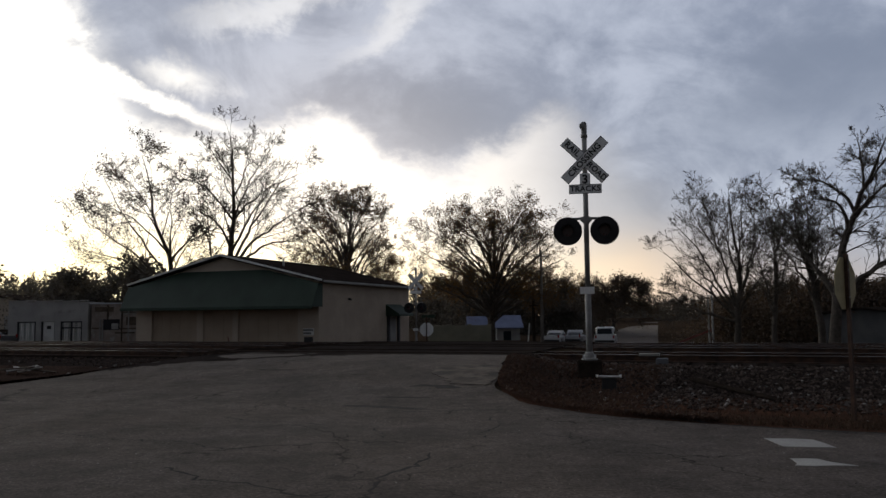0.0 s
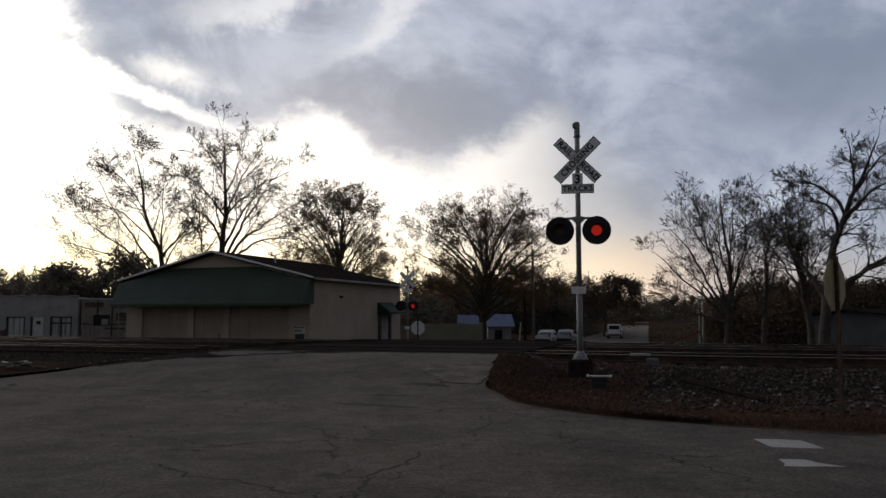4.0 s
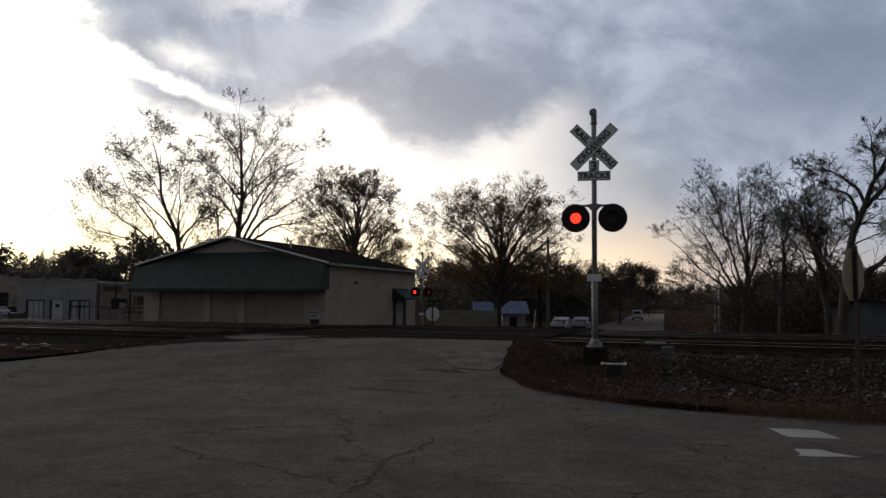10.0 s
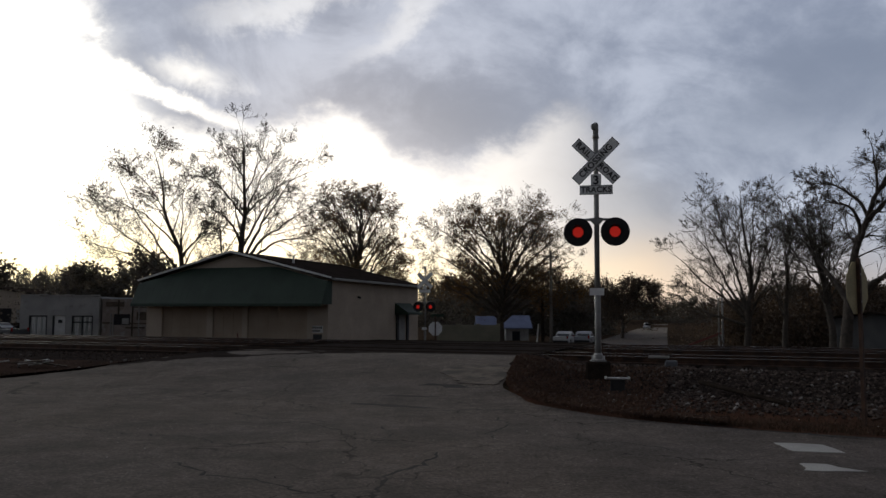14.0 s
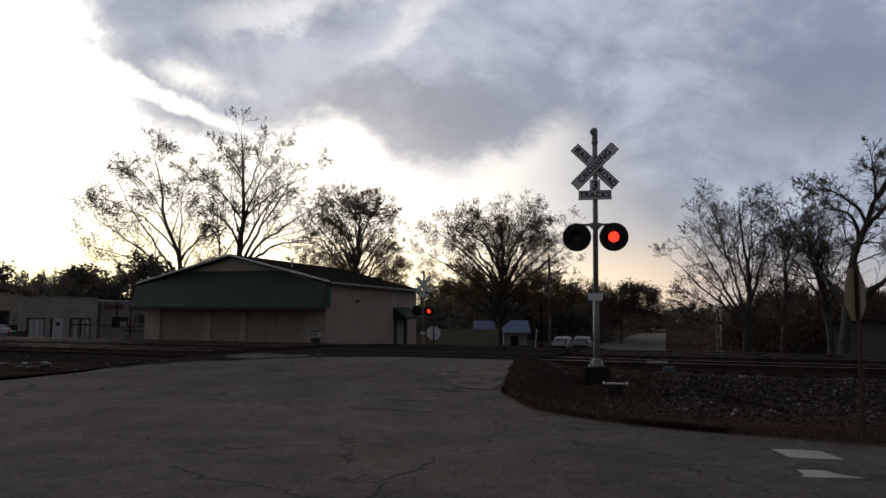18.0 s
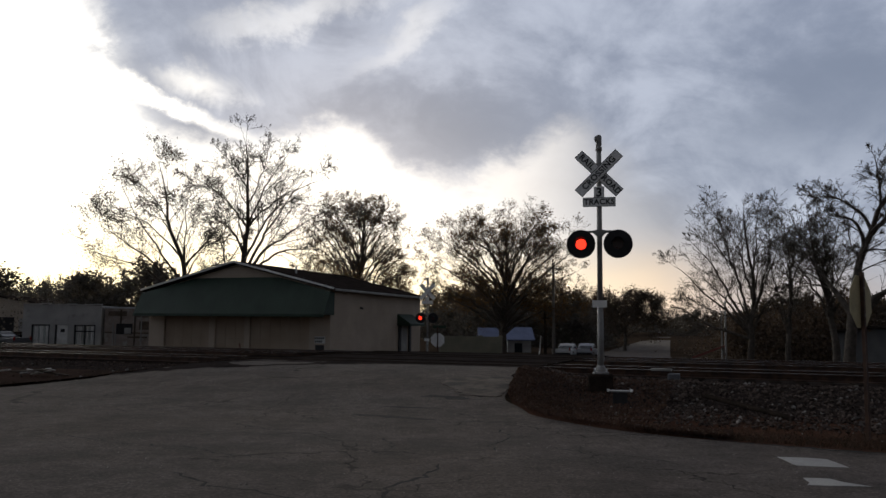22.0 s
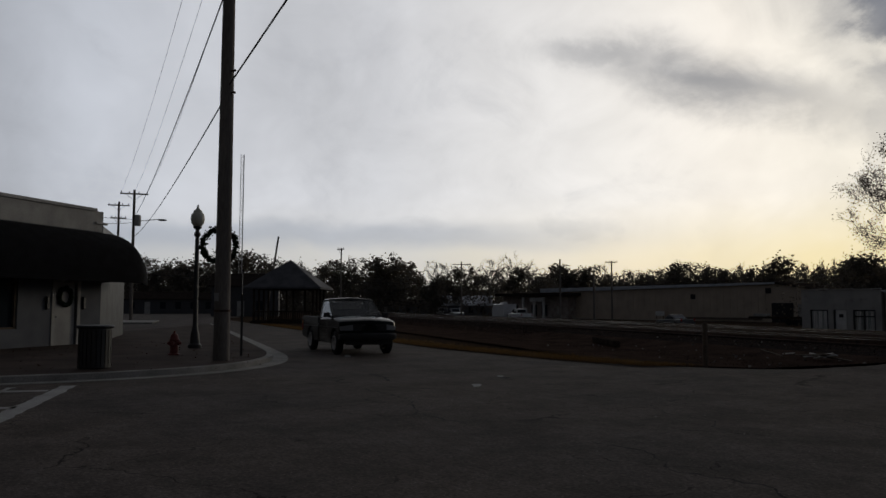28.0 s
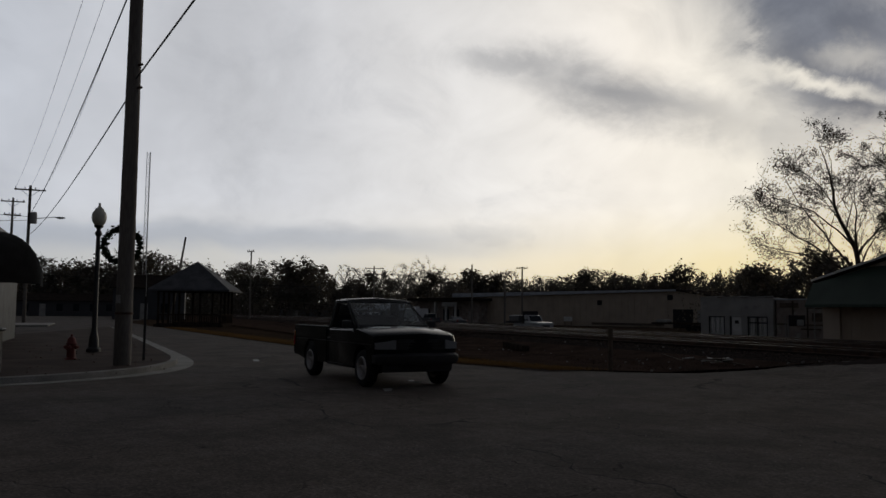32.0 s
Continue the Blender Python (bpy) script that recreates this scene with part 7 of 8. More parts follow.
    for i in range(n + 1):
        a = radians(90 * i / n)
        arcs.append((-out * math.sin(a), zl + (zh - zl) * (0.12 + 0.88 * math.cos(a))))
    arcs.append((-out, zl))
    arcs.append((-out + 0.05, zl))
    arcs.append((-out + 0.05, zl + 0.2))
    xs = frange(-14, 0.2, 0.9)
    rows = []
    for x in xs:
        rows.append([bm.verts.new((x, y, z)) for y, z in arcs])
    # rounded end turns the corner
    for k in range(1, 7):
        a = radians(62 * k / 6)
        rows.append([bm.verts.new((0.2 - y * math.sin(a), y * math.cos(a), z)) for y, z in arcs])
    for k in range(1, 6):
        d = Vector((math.cos(radians(33.4)), math.sin(radians(33.4)), 0)) * 0.5 * k
        rows.append([bm.verts.new(v.co + d) for v in rows[len(xs) + 5]])
    for a, b in zip(rows, rows[1:]):
        for i in range(len(arcs) - 1):
            bm.faces.new((a[i], a[i + 1], b[i + 1], b[i]))
    soft(part("awning", bm, M["canvas"], cs, "black canvas barrel awning"), 60)
    bm = B()
    for x in frange(-13, 0, 1.6):
        rod(bm, (x, -1.3, 2.24), (x, -0.02, 2.24), 0.015, seg=5)
    part("awning_frame", bm, M["black"], cs)


corner_shop()


def pavement():
    """raised corner pavement with a concrete kerb and gutter"""
    ctl = [(15.9, -16), (15.9, -6), (16.3, -2.9), (16.9, -1.2), (18.0, 0.25), (19.6, 1.25), (22, 1.75), (26, 1.75), (40, 1.2), (60, 0.4)]
    pts = []
    for i in range(len(ctl) - 1):
        p0, p1, p2, p3 = [Vector((*ctl[max(0, min(len(ctl) - 1, j))], 0)) for j in (i - 1, i, i + 1, i + 2)]
        for k in range(8):
            t = k / 8
            pts.append(0.5 * ((2 * p1) + (p2 - p0) * t + (2 * p0 - 5 * p1 + 4 * p2 - p3) * t * t + (3 * p1 - p0 - 3 * p2 + p3) * t ** 3))
    pts.append(Vector((*ctl[-1], 0)))
    nr = []
    for i, p in enumerate(pts):
        d = (pts[min(i + 1, len(pts) - 1)] - pts[max(i - 1, 0)]).normalized()
        nr.append(Vector((-d.y, d.x, 0)))       # towards the street
    H = 0.13
    for nm, mt, prof, lab in (("kerb", M["concrete"], [(-0.16, H), (-0.015, H), (0.0, H - 0.015), (0.02, 0.0), (0.02, -0.05), (-0.16, -0.05)], "worn concrete kerb round the corner"),
                              ("gutter", M["concrete"], [(0.02, 0.012), (0.42, 0.012), (0.42, -0.05), (0.02, -0.05)], "pale concrete gutter strip")):
        vs, fs = [], []
        for p, q in zip(pts, nr):
            for o, z in prof:
                w = p + q * o
                vs.append(un(w.x, w.y, z))
        k = len(prof)
        for i in range(len(pts) - 1):
            for j in range(k):
                a, b = i * k + j, i * k + (j + 1) % k
                fs.append((a, b, b + k, a + k))
        tagged(mesh_py(nm, vs, fs, mt), lab, nm, "", "structure")
    vs, fs = [], []
    for p, q in zip(pts, nr):
        w = p - q * 0.15
        vs.append(un(w.x, w.y, H - 0.004))
        vs.append(un(max(w.x, 16.5) + 0.0 if False else w.x + 0.0, min(w.y, w.y), H - 0.004) + (TU * 0 + TN * 0))
    # inner fan to the shop line
    inner = [un(34 + 0.3 * (i / len(pts)) * 26, -16 + 12 * (i / len(pts)), H - 0.004) for i in range(len(pts))]
    vs = []
    for p, q, c in zip(pts, nr, inner):
        w = p - q * 0.15
        vs += [un(w.x, w.y, H - 0.004), c]
    for i in range(len(pts) - 1):
        fs.append((2 * i, 2 * i + 1, 2 * i + 3, 2 * i + 2))
    tagged(mesh_py("pavement", vs, fs, M["walk"]), "brown paved corner walk strewn with leaves", "pavement", "", "structure")
    # far kerb on the cross street
    bm = B()
    p = un(70, -5.5, 0.06)
    box(bm, p, (9, 3.0, 0.16), pose(0, 0, 0, 0, 0, -20), bevel=0.04)
    tagged(link("traffic_island", bm, M["concrete"]), "low concrete island at the side street", "kerb", "", "structure")


pavement()


def utility_pole(place, h, r0, r1, label, arms=(), name="utility_pole", lean=(0, 0), turn=0, mt="pole"):
    up = empty(name, Matrix.Translation(place) @ pose(0, 0, 0, lean[0], lean[1], turn), label, "utility pole")
    bm = B()
    rod(bm, (0, 0, -0.3), (0, 0, h), r0, r1, 14)
    soft(part("shaft", bm, M[mt], up), 60)
    for z, w in arms:
        bm = B()
        box(bm, (0, -r1 - 0.05, z), (w, 0.10, 0.12))
        a = part("crossarm", bm, M["pole"], up)
        for x in (-w / 2 + 0.1, -w / 6, w / 6, w / 2 - 0.1):
            bm = B()
            lathe(bm, [(0, z + 0.06), (0.03, z + 0.06), (0.05, z + 0.14), (0.04, z + 0.22), (0, z + 0.24)], 8, Matrix.Translation((x, -r1 - 0.05, 0)))
            part("insulator", bm, M["greypaint"], a)
        for s in (-1, 1):
            bm = B()
            rod(bm, (s * w * 0.3, -r1 - 0.06, z - 0.02), (0, -r1, z - 0.6), 0.02, seg=5)
            part("arm_brace", bm, M["alu"], up)
    return up


# the big pole on the corner
POLE = pol(68.95, 19.6, 0.13)
big = utility_pole(POLE, 11.6, 0.20, 0.135, "large weathered wooden utility pole on the corner", ((11.0, 2.2),), turn=20)
for z in (1.15, 6.45, 7.0):
    bm = B()
    lathe(bm, [(0.19, z), (0.205, z), (0.205, z + 0.05), (0.19, z + 0.05)], 16) if z < 3 else rod(bm, (0.15, 0, z), (0.28, 0, z), 0.03, seg=8)
    part("pole_band", bm, M["rail"], big)
bm = B()
box(bm, (0.02, -0.2, 1.5), (0.13, 0.02, 0.19))
part("pole_tag", bm, M["offwhite"], big, "small pale tag nailed to the pole")


def wreath():
    c = pol(69.25, 20.05, 2.90)
    w = empty("wreath", Matrix.Translation(c) @ pose(0, 0, 0, 0, 0, 69), "dark green wreath hung on the pole", "wreath")
    rnd = random.Random(4)
    vs, fs = [], []
    for i in range(900):
        a = rnd.uniform(0, 6.283)
        r = 0.40 + rnd.gauss(0, 0.035)
        p = Vector((r * math.cos(a), rnd.gauss(0, 0.035), r * math.sin(a)))
        leaf(vs, fs, p, rnd.uniform(0.05, 0.11), rnd)
    mesh_py("needles", vs, fs, M["wreath"], w)
    bm = B()
    for i in range(24):
        a, b = 2 * math.pi * i / 24, 2 * math.pi * (i + 1) / 24
        rod(bm, (0.40 * math.cos(a), 0, 0.40 * math.sin(a)), (0.40 * math.cos(b), 0, 0.40 * math.sin(b)), 0.03, seg=6)
    part("hoop", bm, M["wreath"], w)
    bm = B()
    rod(bm, (0.0, 0.05, 0.38), (0.12, 0.3, 0.42), 0.015, seg=5)
    part("bracket", bm, M["black"], w)


wreath()


def street_lamp(place):
    l = empty("street_lamp", Matrix.Translation(place), "black post lamp with a frosted acorn globe", "street lamp")
    bm = B()
    lathe(bm, [(0, 0), (0.21, 0), (0.21, 0.10), (0.15, 0.16), (0.13, 0.45), (0.10, 0.55), (0.075, 0.7), (0.065, 3.3), (0.055, 3.42), (0.10, 3.48), (0.10, 3.54), (0.06, 3.6), (0.06, 3.66), (0.13, 3.72), (0.13, 3.76), (0, 3.76)], 18)
    soft(part("post", bm, M["black"], l), 40)
    bm = B()
    lathe(bm, [(0, 3.76), (0.12, 3.76), (0.19, 3.87), (0.215, 4.0), (0.19, 4.14), (0.12, 4.22), (0, 4.24)], 20)
    part("globe", bm, M["globe"], l, "frosted glass acorn globe", True)
    bm = B()
    lathe(bm, [(0.135, 4.2), (0.13, 4.25), (0.06, 4.30), (0.03, 4.36), (0.035, 4.40), (0, 4.46)], 14)
    part("finial", bm, M["globe"], l, "", True)


street_lamp(pol(70.73, 25.5, 0.12))


def fire_hydrant(place):
    h = empty("fire_hydrant", Matrix.Translation(place) @ pose(0, 0, 0, 0, 0, 40), "dull red fire hydrant on the corner", "hydrant")
    bm = B()
    lathe(bm, [(0, 0), (0.15, 0), (0.15, 0.03), (0.105, 0.05), (0.105, 0.36), (0.13, 0.38), (0.13, 0.41), (0.11, 0.43), (0.10, 0.50), (0.06, 0.56), (0, 0.57)], 18)
    soft(part("barrel", bm, M["hydrant"], h), 40)
    bm = B()
    rod(bm, (0, 0, 0.56), (0, 0, 0.63), 0.028, seg=5)
    part("operating_nut", bm, M["hydrant"], h)
    for d, r in (((1, 0), 0.05), ((-1, 0), 0.05), ((0, -1), 0.065)):
        bm = B()
        rod(bm, (d[0] * 0.08, d[1] * 0.08, 0.31), (d[0] * 0.17, d[1] * 0.17, 0.31), r, seg=12)
        rod(bm, (d[0] * 0.17, d[1] * 0.17, 0.31), (d[0] * 0.20, d[1] * 0.20, 0.31), r * 0.6, seg=6)
        part("outlet_cap", bm, M["hydrant"], h)


fire_hydrant(pol(72.06, 22.1, 0.125))


def trash_can(place):
    t = empty("trash_can", Matrix.Translation(place), "black slatted street trash can", "trash can")
    for i in range(22):
        a = 2 * math.pi * i / 22
        bm = B()
        box(bm, (0.31 * math.cos(a), 0.31 * math.sin(a), 0.42), (0.02, 0.07, 0.78), pose(0, 0, 0, 0, 0, math.degrees(a)))
        part("slat", bm, M["black"], t)
    bm = B()
    lathe(bm, [(0.28, 0.04), (0.285, 0.82), (0.36, 0.84), (0.38, 0.87), (0.36, 0.9), (0.27, 0.88), (0.265, 0.06), (0, 0.05), (0, 0.04), (0.28, 0.04)], 26)
    part("liner", bm, M["black"], t)
    for r_, z in ((0.325, 0.06), (0.325, 0.8)):
        bm = B()
        lathe(bm, [(r_ - 0.012, z), (r_, z), (r_, z + 0.05), (r_ - 0.012, z + 0.05)], 26)
        part("band", bm, M["black"], t)


trash_can(pol(77.05, 17.9, 0.115))

# sign post seen edge-on
_sp = empty("sign_post", Matrix.Translation(pol(67.6, 21.2, 0.12)) @ pose(0, 0, 0, 0, 0, 67), "dark steel post with a sign seen edge-on", "sign post")
bm = B()
box(bm, (0, 0, 1.1), (0.06, 0.05, 2.3))
part("post", bm, M["black"], _sp)
bm = B()
box(bm, (0.0, -0.035, 1.9), (0.012, 0.6, 0.6))
part("sign_plate", bm, M["alu"], _sp)


def crosswalk():
    rnd = random.Random(3)
    cw = empty("crosswalk_marking", Matrix(), "worn white crosswalk lines on asphalt", "road marking", "", "structure")
    for (a, b, wd) in (((15.4, -2.30), (9.2, -2.55), 0.28), ((14.6, -2.5), (14.8, -11), 0.26), ((12.3, -2.5), (12.5, -11), 0.26), ((10.9, -2.6), (11.0, -11), 0.26), ((15.3, -3.2), (9.2, -3.4), 0.12)):
        vs, fs = [], []
        n = 30
        d = Vector((b[0] - a[0], b[1] - a[1], 0))
        q = Vector((-d.y, d.x, 0)).normalized()
        for i in range(n + 1):
            c = Vector((*a, 0)) + d * (i / n)
            for s in (-1, 1):
                w = c + q * s * (wd / 2 + rnd.uniform(-0.03, 0.02))
                vs.append(un(w.x, w.y, 0.004))
        for i in range(n):
            fs.append((2 * i, 2 * i + 1, 2 * i + 3, 2 * i + 2))
        mesh_py("paint_line", vs, fs, M["offwhite"], cw)


crosswalk()


def gazebo():
    g = empty("gazebo", Matrix.Translation(pol(64.3, 70, 0)) @ pose(0, 0, 0, 0, 0, 52), "dark timber gazebo with shingled roof", "gazebo")
    a = 2.5
    for i in range(4):
        for j in range(4):
            if i in (0, 3) or j in (0, 3):
                x, y = -a + 2 * a * i / 3, -a + 2 * a * j / 3
                bm = B()
                box(bm, (x, y, 1.5), (0.14, 0.14, 3.0))
                part("post", bm, M["tie"], g)
    for k in range(4):
        m = pose(0, 0, 0, 0, 0, 90 * k)
        if k != 3:
            bm = B()
            box(bm, m @ Vector((0, -a, 0.95)), (2 * a, 0.08, 0.08), m)
            box(bm, m @ Vector((0, -a, 0.2)), (2 * a, 0.08, 0.08), m)
            r = part("rail", bm, M["tie"], g)
            for i in range(26):
                bm = B()
                box(bm, m @ Vector((-a + 0.1 + 0.19 * i, -a, 0.57)), (0.05, 0.05, 0.75), m)
                part("baluster", bm, M["tie"], r)
        bm = B()
        box(bm, m @ Vector((0, -a, 2.95)), (2 * a + 0.2, 0.12, 0.25), m)
        part("beam", bm, M["tie"], g)
    for k in range(4):
        bm = B()
        m = pose(0, 0, 0, 0, 0, 90 * k)
        e, zt, ze = a + 0.75, 5.3, 2.85
        v = [bm.verts.new(m @ Vector(p)) for p in ((-e, -e, ze), (e, -e, ze), (0, 0, zt), (-e, -e, ze + 0.14), (e, -e, ze + 0.14), (0, 0, zt + 0.16))]
        for f in ((0, 1, 2), (3, 5, 4), (0, 3, 4, 1)):
            bm.faces.new([v[i] for i in f])
        part("roof_slope", bm, M["darkroof"], g)
    bm = B()
    box(bm, (0, 0, 0.06), (2 * a + 0.5, 2 * a + 0.5, 0.2))
    part("floor_slab", bm, M["tie"], g)


gazebo()


def radio_mast(place, h, w):
    t = empty("radio_mast", Matrix.Translation(place), "thin red-and-white lattice radio mast", "radio mast")
    c = [Vector((w * math.cos(a), w * math.sin(a), 0)) for a in (0.3, 2.39, 4.49)]
    bm = B()
    for p in c:
        rod(bm, p, p + Vector((0, 0, h)), 0.05, seg=5)
    part("leg", bm, M["alu"], t)
    bm = B()
    for i in range(int(h / 0.9)):
        for k in range(3):
            rod(bm, c[k] + Vector((0, 0, 0.9 * i)), c[(k + 1) % 3] + Vector((0, 0, 0.9 * (i + 1))), 0.028, seg=4)
    tagged(part("lattice", bm, M["alu"], t), kind="stuff")


radio_mast(pol(67.75, 160, 0), 31.5, 0.4)

# poles along the streets
TP = pol(74.9, 76, 0)
tp = utility_pole(TP, 11.9, 0.16, 0.11, "wooden utility pole with transformer and street light", ((11.5, 2.4),), turn=70)
bm = B()
lathe(bm, [(0, 8.6), (0.26, 8.6), (0.28, 8.7), (0.28, 9.5), (0.2, 9.6), (0, 9.62)], 16, Matrix.Translation((0.36, -0.2, 0)))
part("transformer", bm, M["greypaint"], tp)
bm = B()
rod(bm, (0, 0, 9.0), (2.1, -0.2, 9.25), 0.035, seg=8)
part("lamp_arm", bm, M["alu"], tp)
bm = B()
ball(bm, (2.45, -0.22, 9.2), 0.2, (2.1, 0.8, 0.5), 10, 7)
part("lamp_head", bm, M["alu"], tp)
utility_pole(pol(75.85, 92, 0), 12.7, 0.16, 0.11, "wooden utility pole with two crossarms", ((12.3, 2.2), (10.9, 1.6)), turn=70)
utility_pole(pol(66.0, 82, 0), 8.6, 0.13, 0.09, "bare wooden pole leaning slightly", lean=(0, 8), turn=60)
utility_pole(pol(60.7, 110, 0), 9.4, 0.13, 0.09, "wooden pole with a short lamp arm", ((9.3, 1.2),), turn=20)
utility_pole(pol(51.97, 140), 10.2, 0.17, 0.12, "wooden utility pole with double crossarm", ((9.7, 3.2), (8.7, 3.0)), turn=50)
utility_pole(pol(44.84, 118), 9.3, 0.15, 0.11, "plain wooden utility pole", turn=40)
utility_pole(pol(42.45, 104), 6.3, 0.15, 0.13, "short dark wooden pole", turn=40)
utility_pole(pol(41.2, 122), 9.2, 0.15, 0.11, "wooden utility pole before a pine", ((9.0, 1.8),), turn=30)
utility_pole(pol(-7.15, 76), 9.2, 0.17, 0.12, "dark wooden utility pole with transformer", ((8.6, 1.6),), turn=0)
utility_pole(pol(-18.85, 72), 5.4, 0.09, 0.08, "thin pale metal pole", name="flag_pole", mt="alu")
utility_pole(pol(10.0, 64), 6.2, 0.14, 0.12, "stub of a wooden pole behind the store")


def cable(a, b, sag, r, n=18, label="black overhead cable between wooden utility poles"):
    bm = B()
    pts = [a.lerp(b, i / n) - Vector((0, 0, sag * 4 * (i / n) * (1 - i / n))) for i in range(n + 1)]
    rings = []
    for i, p in enumerate(pts):
        d = (pts[min(i + 1, n)] - pts[max(i - 1, 0)]).normalized()
        x = d.cross(Vector((0, 0, 1))).normalized()
        y = d.cross(x)
        rings.append([bm.verts.new(p + x * (r * math.cos(k * 1.2566)) + y * (r * math.sin(k * 1.2566))) for k in range(5)])
    for a_, b_ in zip(rings, rings[1:]):
        for k in range(5):
            bm.faces.new((a_[k], a_[(k + 1) % 5], b_[(k + 1) % 5], b_[k]))
    return tagged(link("overhead_cable", bm, M["wire"]), label, "cable")


PT = POLE + Vector((0, 0, 0))
cable(POLE + Vector((-0.12, 0.02, 6.42)), TP + Vector((0, 0, 7.6)), 0.5, 0.018)
cable(POLE + Vector((0.15, 0, 6.66)), Vector((14, 1.2, 8.5)), 0.02, 0.02)
cable(POLE + Vector((0.0, 0.1, 9.6)), TP + Vector((0, 0, 9.3)), 0.6, 0.02)
for _k, _o in enumerate((-0.95, 0.0, 0.95)):
    cable(POLE + Vector((0.94 * _o, 0.34 * _o, 11.2)), TP + Vector((0.4 * _o, 1.1 * _o, 11.75)), 0.7, 0.007)
cable(pol(84, 120, 6.6), pol(50, 150, 5.6), 0.5, 0.03, label="thin far telephone cable along the street")
cable(TP + Vector((0, 0, 9.2)), pol(84, 60, 8.6), 0.3, 0.02)
cable(TP + Vector((0, 0, 8.9)), pol(82, 58, 7.4), 0.3, 0.02)


def back_row():
    """unseen plain storefronts added behind the camera to close the street and block skylight"""
    bw = empty("storefront_row", Matrix(), "unseen plain brick storefronts added to block skylight", "building", "", "structure")
    u = 8.0
    k = 0
    while u > -75:
        w = (9, 7.5, 11)[k % 3]
        bm = B()
        h = (6.2, 5.4, 6.8)[k % 3]
        p = un(u - w / 2, -14, h / 2)
        box(bm, p, (w - 0.05, 6, h), pose(0, 0, 0, 0, 0, -20))
        part("storefront", bm, M["brick"], bw)
        u -= w
        k += 1


back_row()

# ---- by the tracks and on the road ----
def rubble(name, n, area, zf, size, material, label, seed, cat="stones"):
    """loose stones over a stretch of the plan"""
    rnd = random.Random(seed)
    vs, fs = [], []
    for _ in range(n):
        u, v = area(rnd)
        s = size * rnd.uniform(0.5, 1.5)
        c = un(u, v, zf(u, v) + s * 0.2)
        i = len(vs)
        ax = [Vector((rnd.uniform(-1, 1), rnd.uniform(-1, 1), rnd.uniform(-1, 1))) * 0.25 * s for _ in range(6)]
        for k, d in enumerate(((1, 0, 0), (0, 1, 0), (-1, 0, 0), (0, -1, 0), (0, 0, 0.7), (0, 0, -0.7))):
            vs.append(c + Vector(d) * s * 0.6 + ax[k])
        for a, b in ((0, 1), (1, 2), (2, 3), (3, 0)):
            fs.append((i + a, i + b, i + 4))
            fs.append((i + b, i + a, i + 5))
    return tagged(mesh_py(name, vs, fs, material), label, cat, "", "stuff")


bz2 = lambda u, n: ground_z(u, n) + 0.045
rubble("ballast_stones", 15000, lambda r: (lambda u: (u, max(12.9, near_edge(u) + 1.0 + 1.0 * ramp(-u, -1.0, 1.5)) + 5.4 * r.random() ** 0.8))(1.6 - 16 * r.random()), bz2, 0.045, M["ballast"], "grey railway ballast stones", 1)
rubble("ballast_stones", 6000, lambda r: (lambda u: (u, 19 - (19 - max(13.0, left_edge(u) + 0.2)) * r.random() ** 1.5))(13.1 + 28 * r.random() ** 1.4), lambda u, n: ground_z(u, n) + 0.03, 0.034, M["brownstone"], "grey railway ballast stones", 2)
rubble("ballast_stones", 1500, lambda r: (r.uniform(1.0, 4.6), r.uniform(16.2, 18.9)), bz2, 0.06, M["ballast"], "grey railway ballast stones", 6)
rubble("ballast_stones", 5000, lambda r: (lambda u: (u, 18.8 - 3.4 * r.random() ** 1.5))(38 + 45 * r.random() ** 1.3), bz2, 0.06, M["brownstone"], "grey railway ballast stones", 7)
rubble("pale_stones", 420, lambda r: (r.uniform(-12, 3.0), r.uniform(13.6, 18.2)), bz2, 0.06, M["palestone"], "pale stones among the ballast", 3)
rubble("pale_stones", 60, lambda r: (r.uniform(14.8, 30), r.uniform(12.6, 18)), bz2, 0.06, M["palestone"], "pale stones among the ballast", 4)
rubble("road_grit", 700, lambda r: (r.uniform(-4, 14), r.uniform(2.5, 14)), lambda u, n: road_z(n), 0.014, M["palestone"], "fine grit on the asphalt", 5, "grit")


def tufts(name, n, area, zf, h, material, label, seed, blades=4):
    rnd = random.Random(seed)
    vs, fs = [], []
    for _ in range(n):
        u, v = area(rnd)
        c = un(u, v, zf(u, v))
        for _ in range(blades):
            a = rnd.uniform(0, 6.28)
            hh = h * rnd.uniform(0.5, 1.4)
            b = c + Vector((rnd.gauss(0, 0.06), rnd.gauss(0, 0.06), 0))
            w = Vector((math.cos(a), math.sin(a), 0)) * hh * 0.09
            tip = b + Vector((rnd.gauss(0, hh * 0.45), rnd.gauss(0, hh * 0.45), hh))
            i = len(vs)
            vs.extend((b - w, b + w, tip))
            fs.append((i, i + 1, i + 2))
    return tagged(mesh_py(name, vs, fs, material), label, "grass", "", "stuff")


vz = lambda u, n: ground_z(u, n) + 0.03
tufts("dry_grass", 3000, lambda r: (lambda u: (u, street_edge(u) + 0.6 + (15.8 - street_edge(u)) * r.random()))(16.5 + 45 * r.random() ** 1.3), vz, 0.05, M["deadgrass"], "thin dead grass on the dark soil", 16)
tufts("dry_grass", 14000, lambda r: (lambda u: (u, street_edge(u) + 0.05 + abs(r.gauss(0, 0.55))))(16.5 + 45 * r.random() ** 1.3), vz, 0.06, M["grass"], "strip of dry yellow-brown grass beside the street", 11)
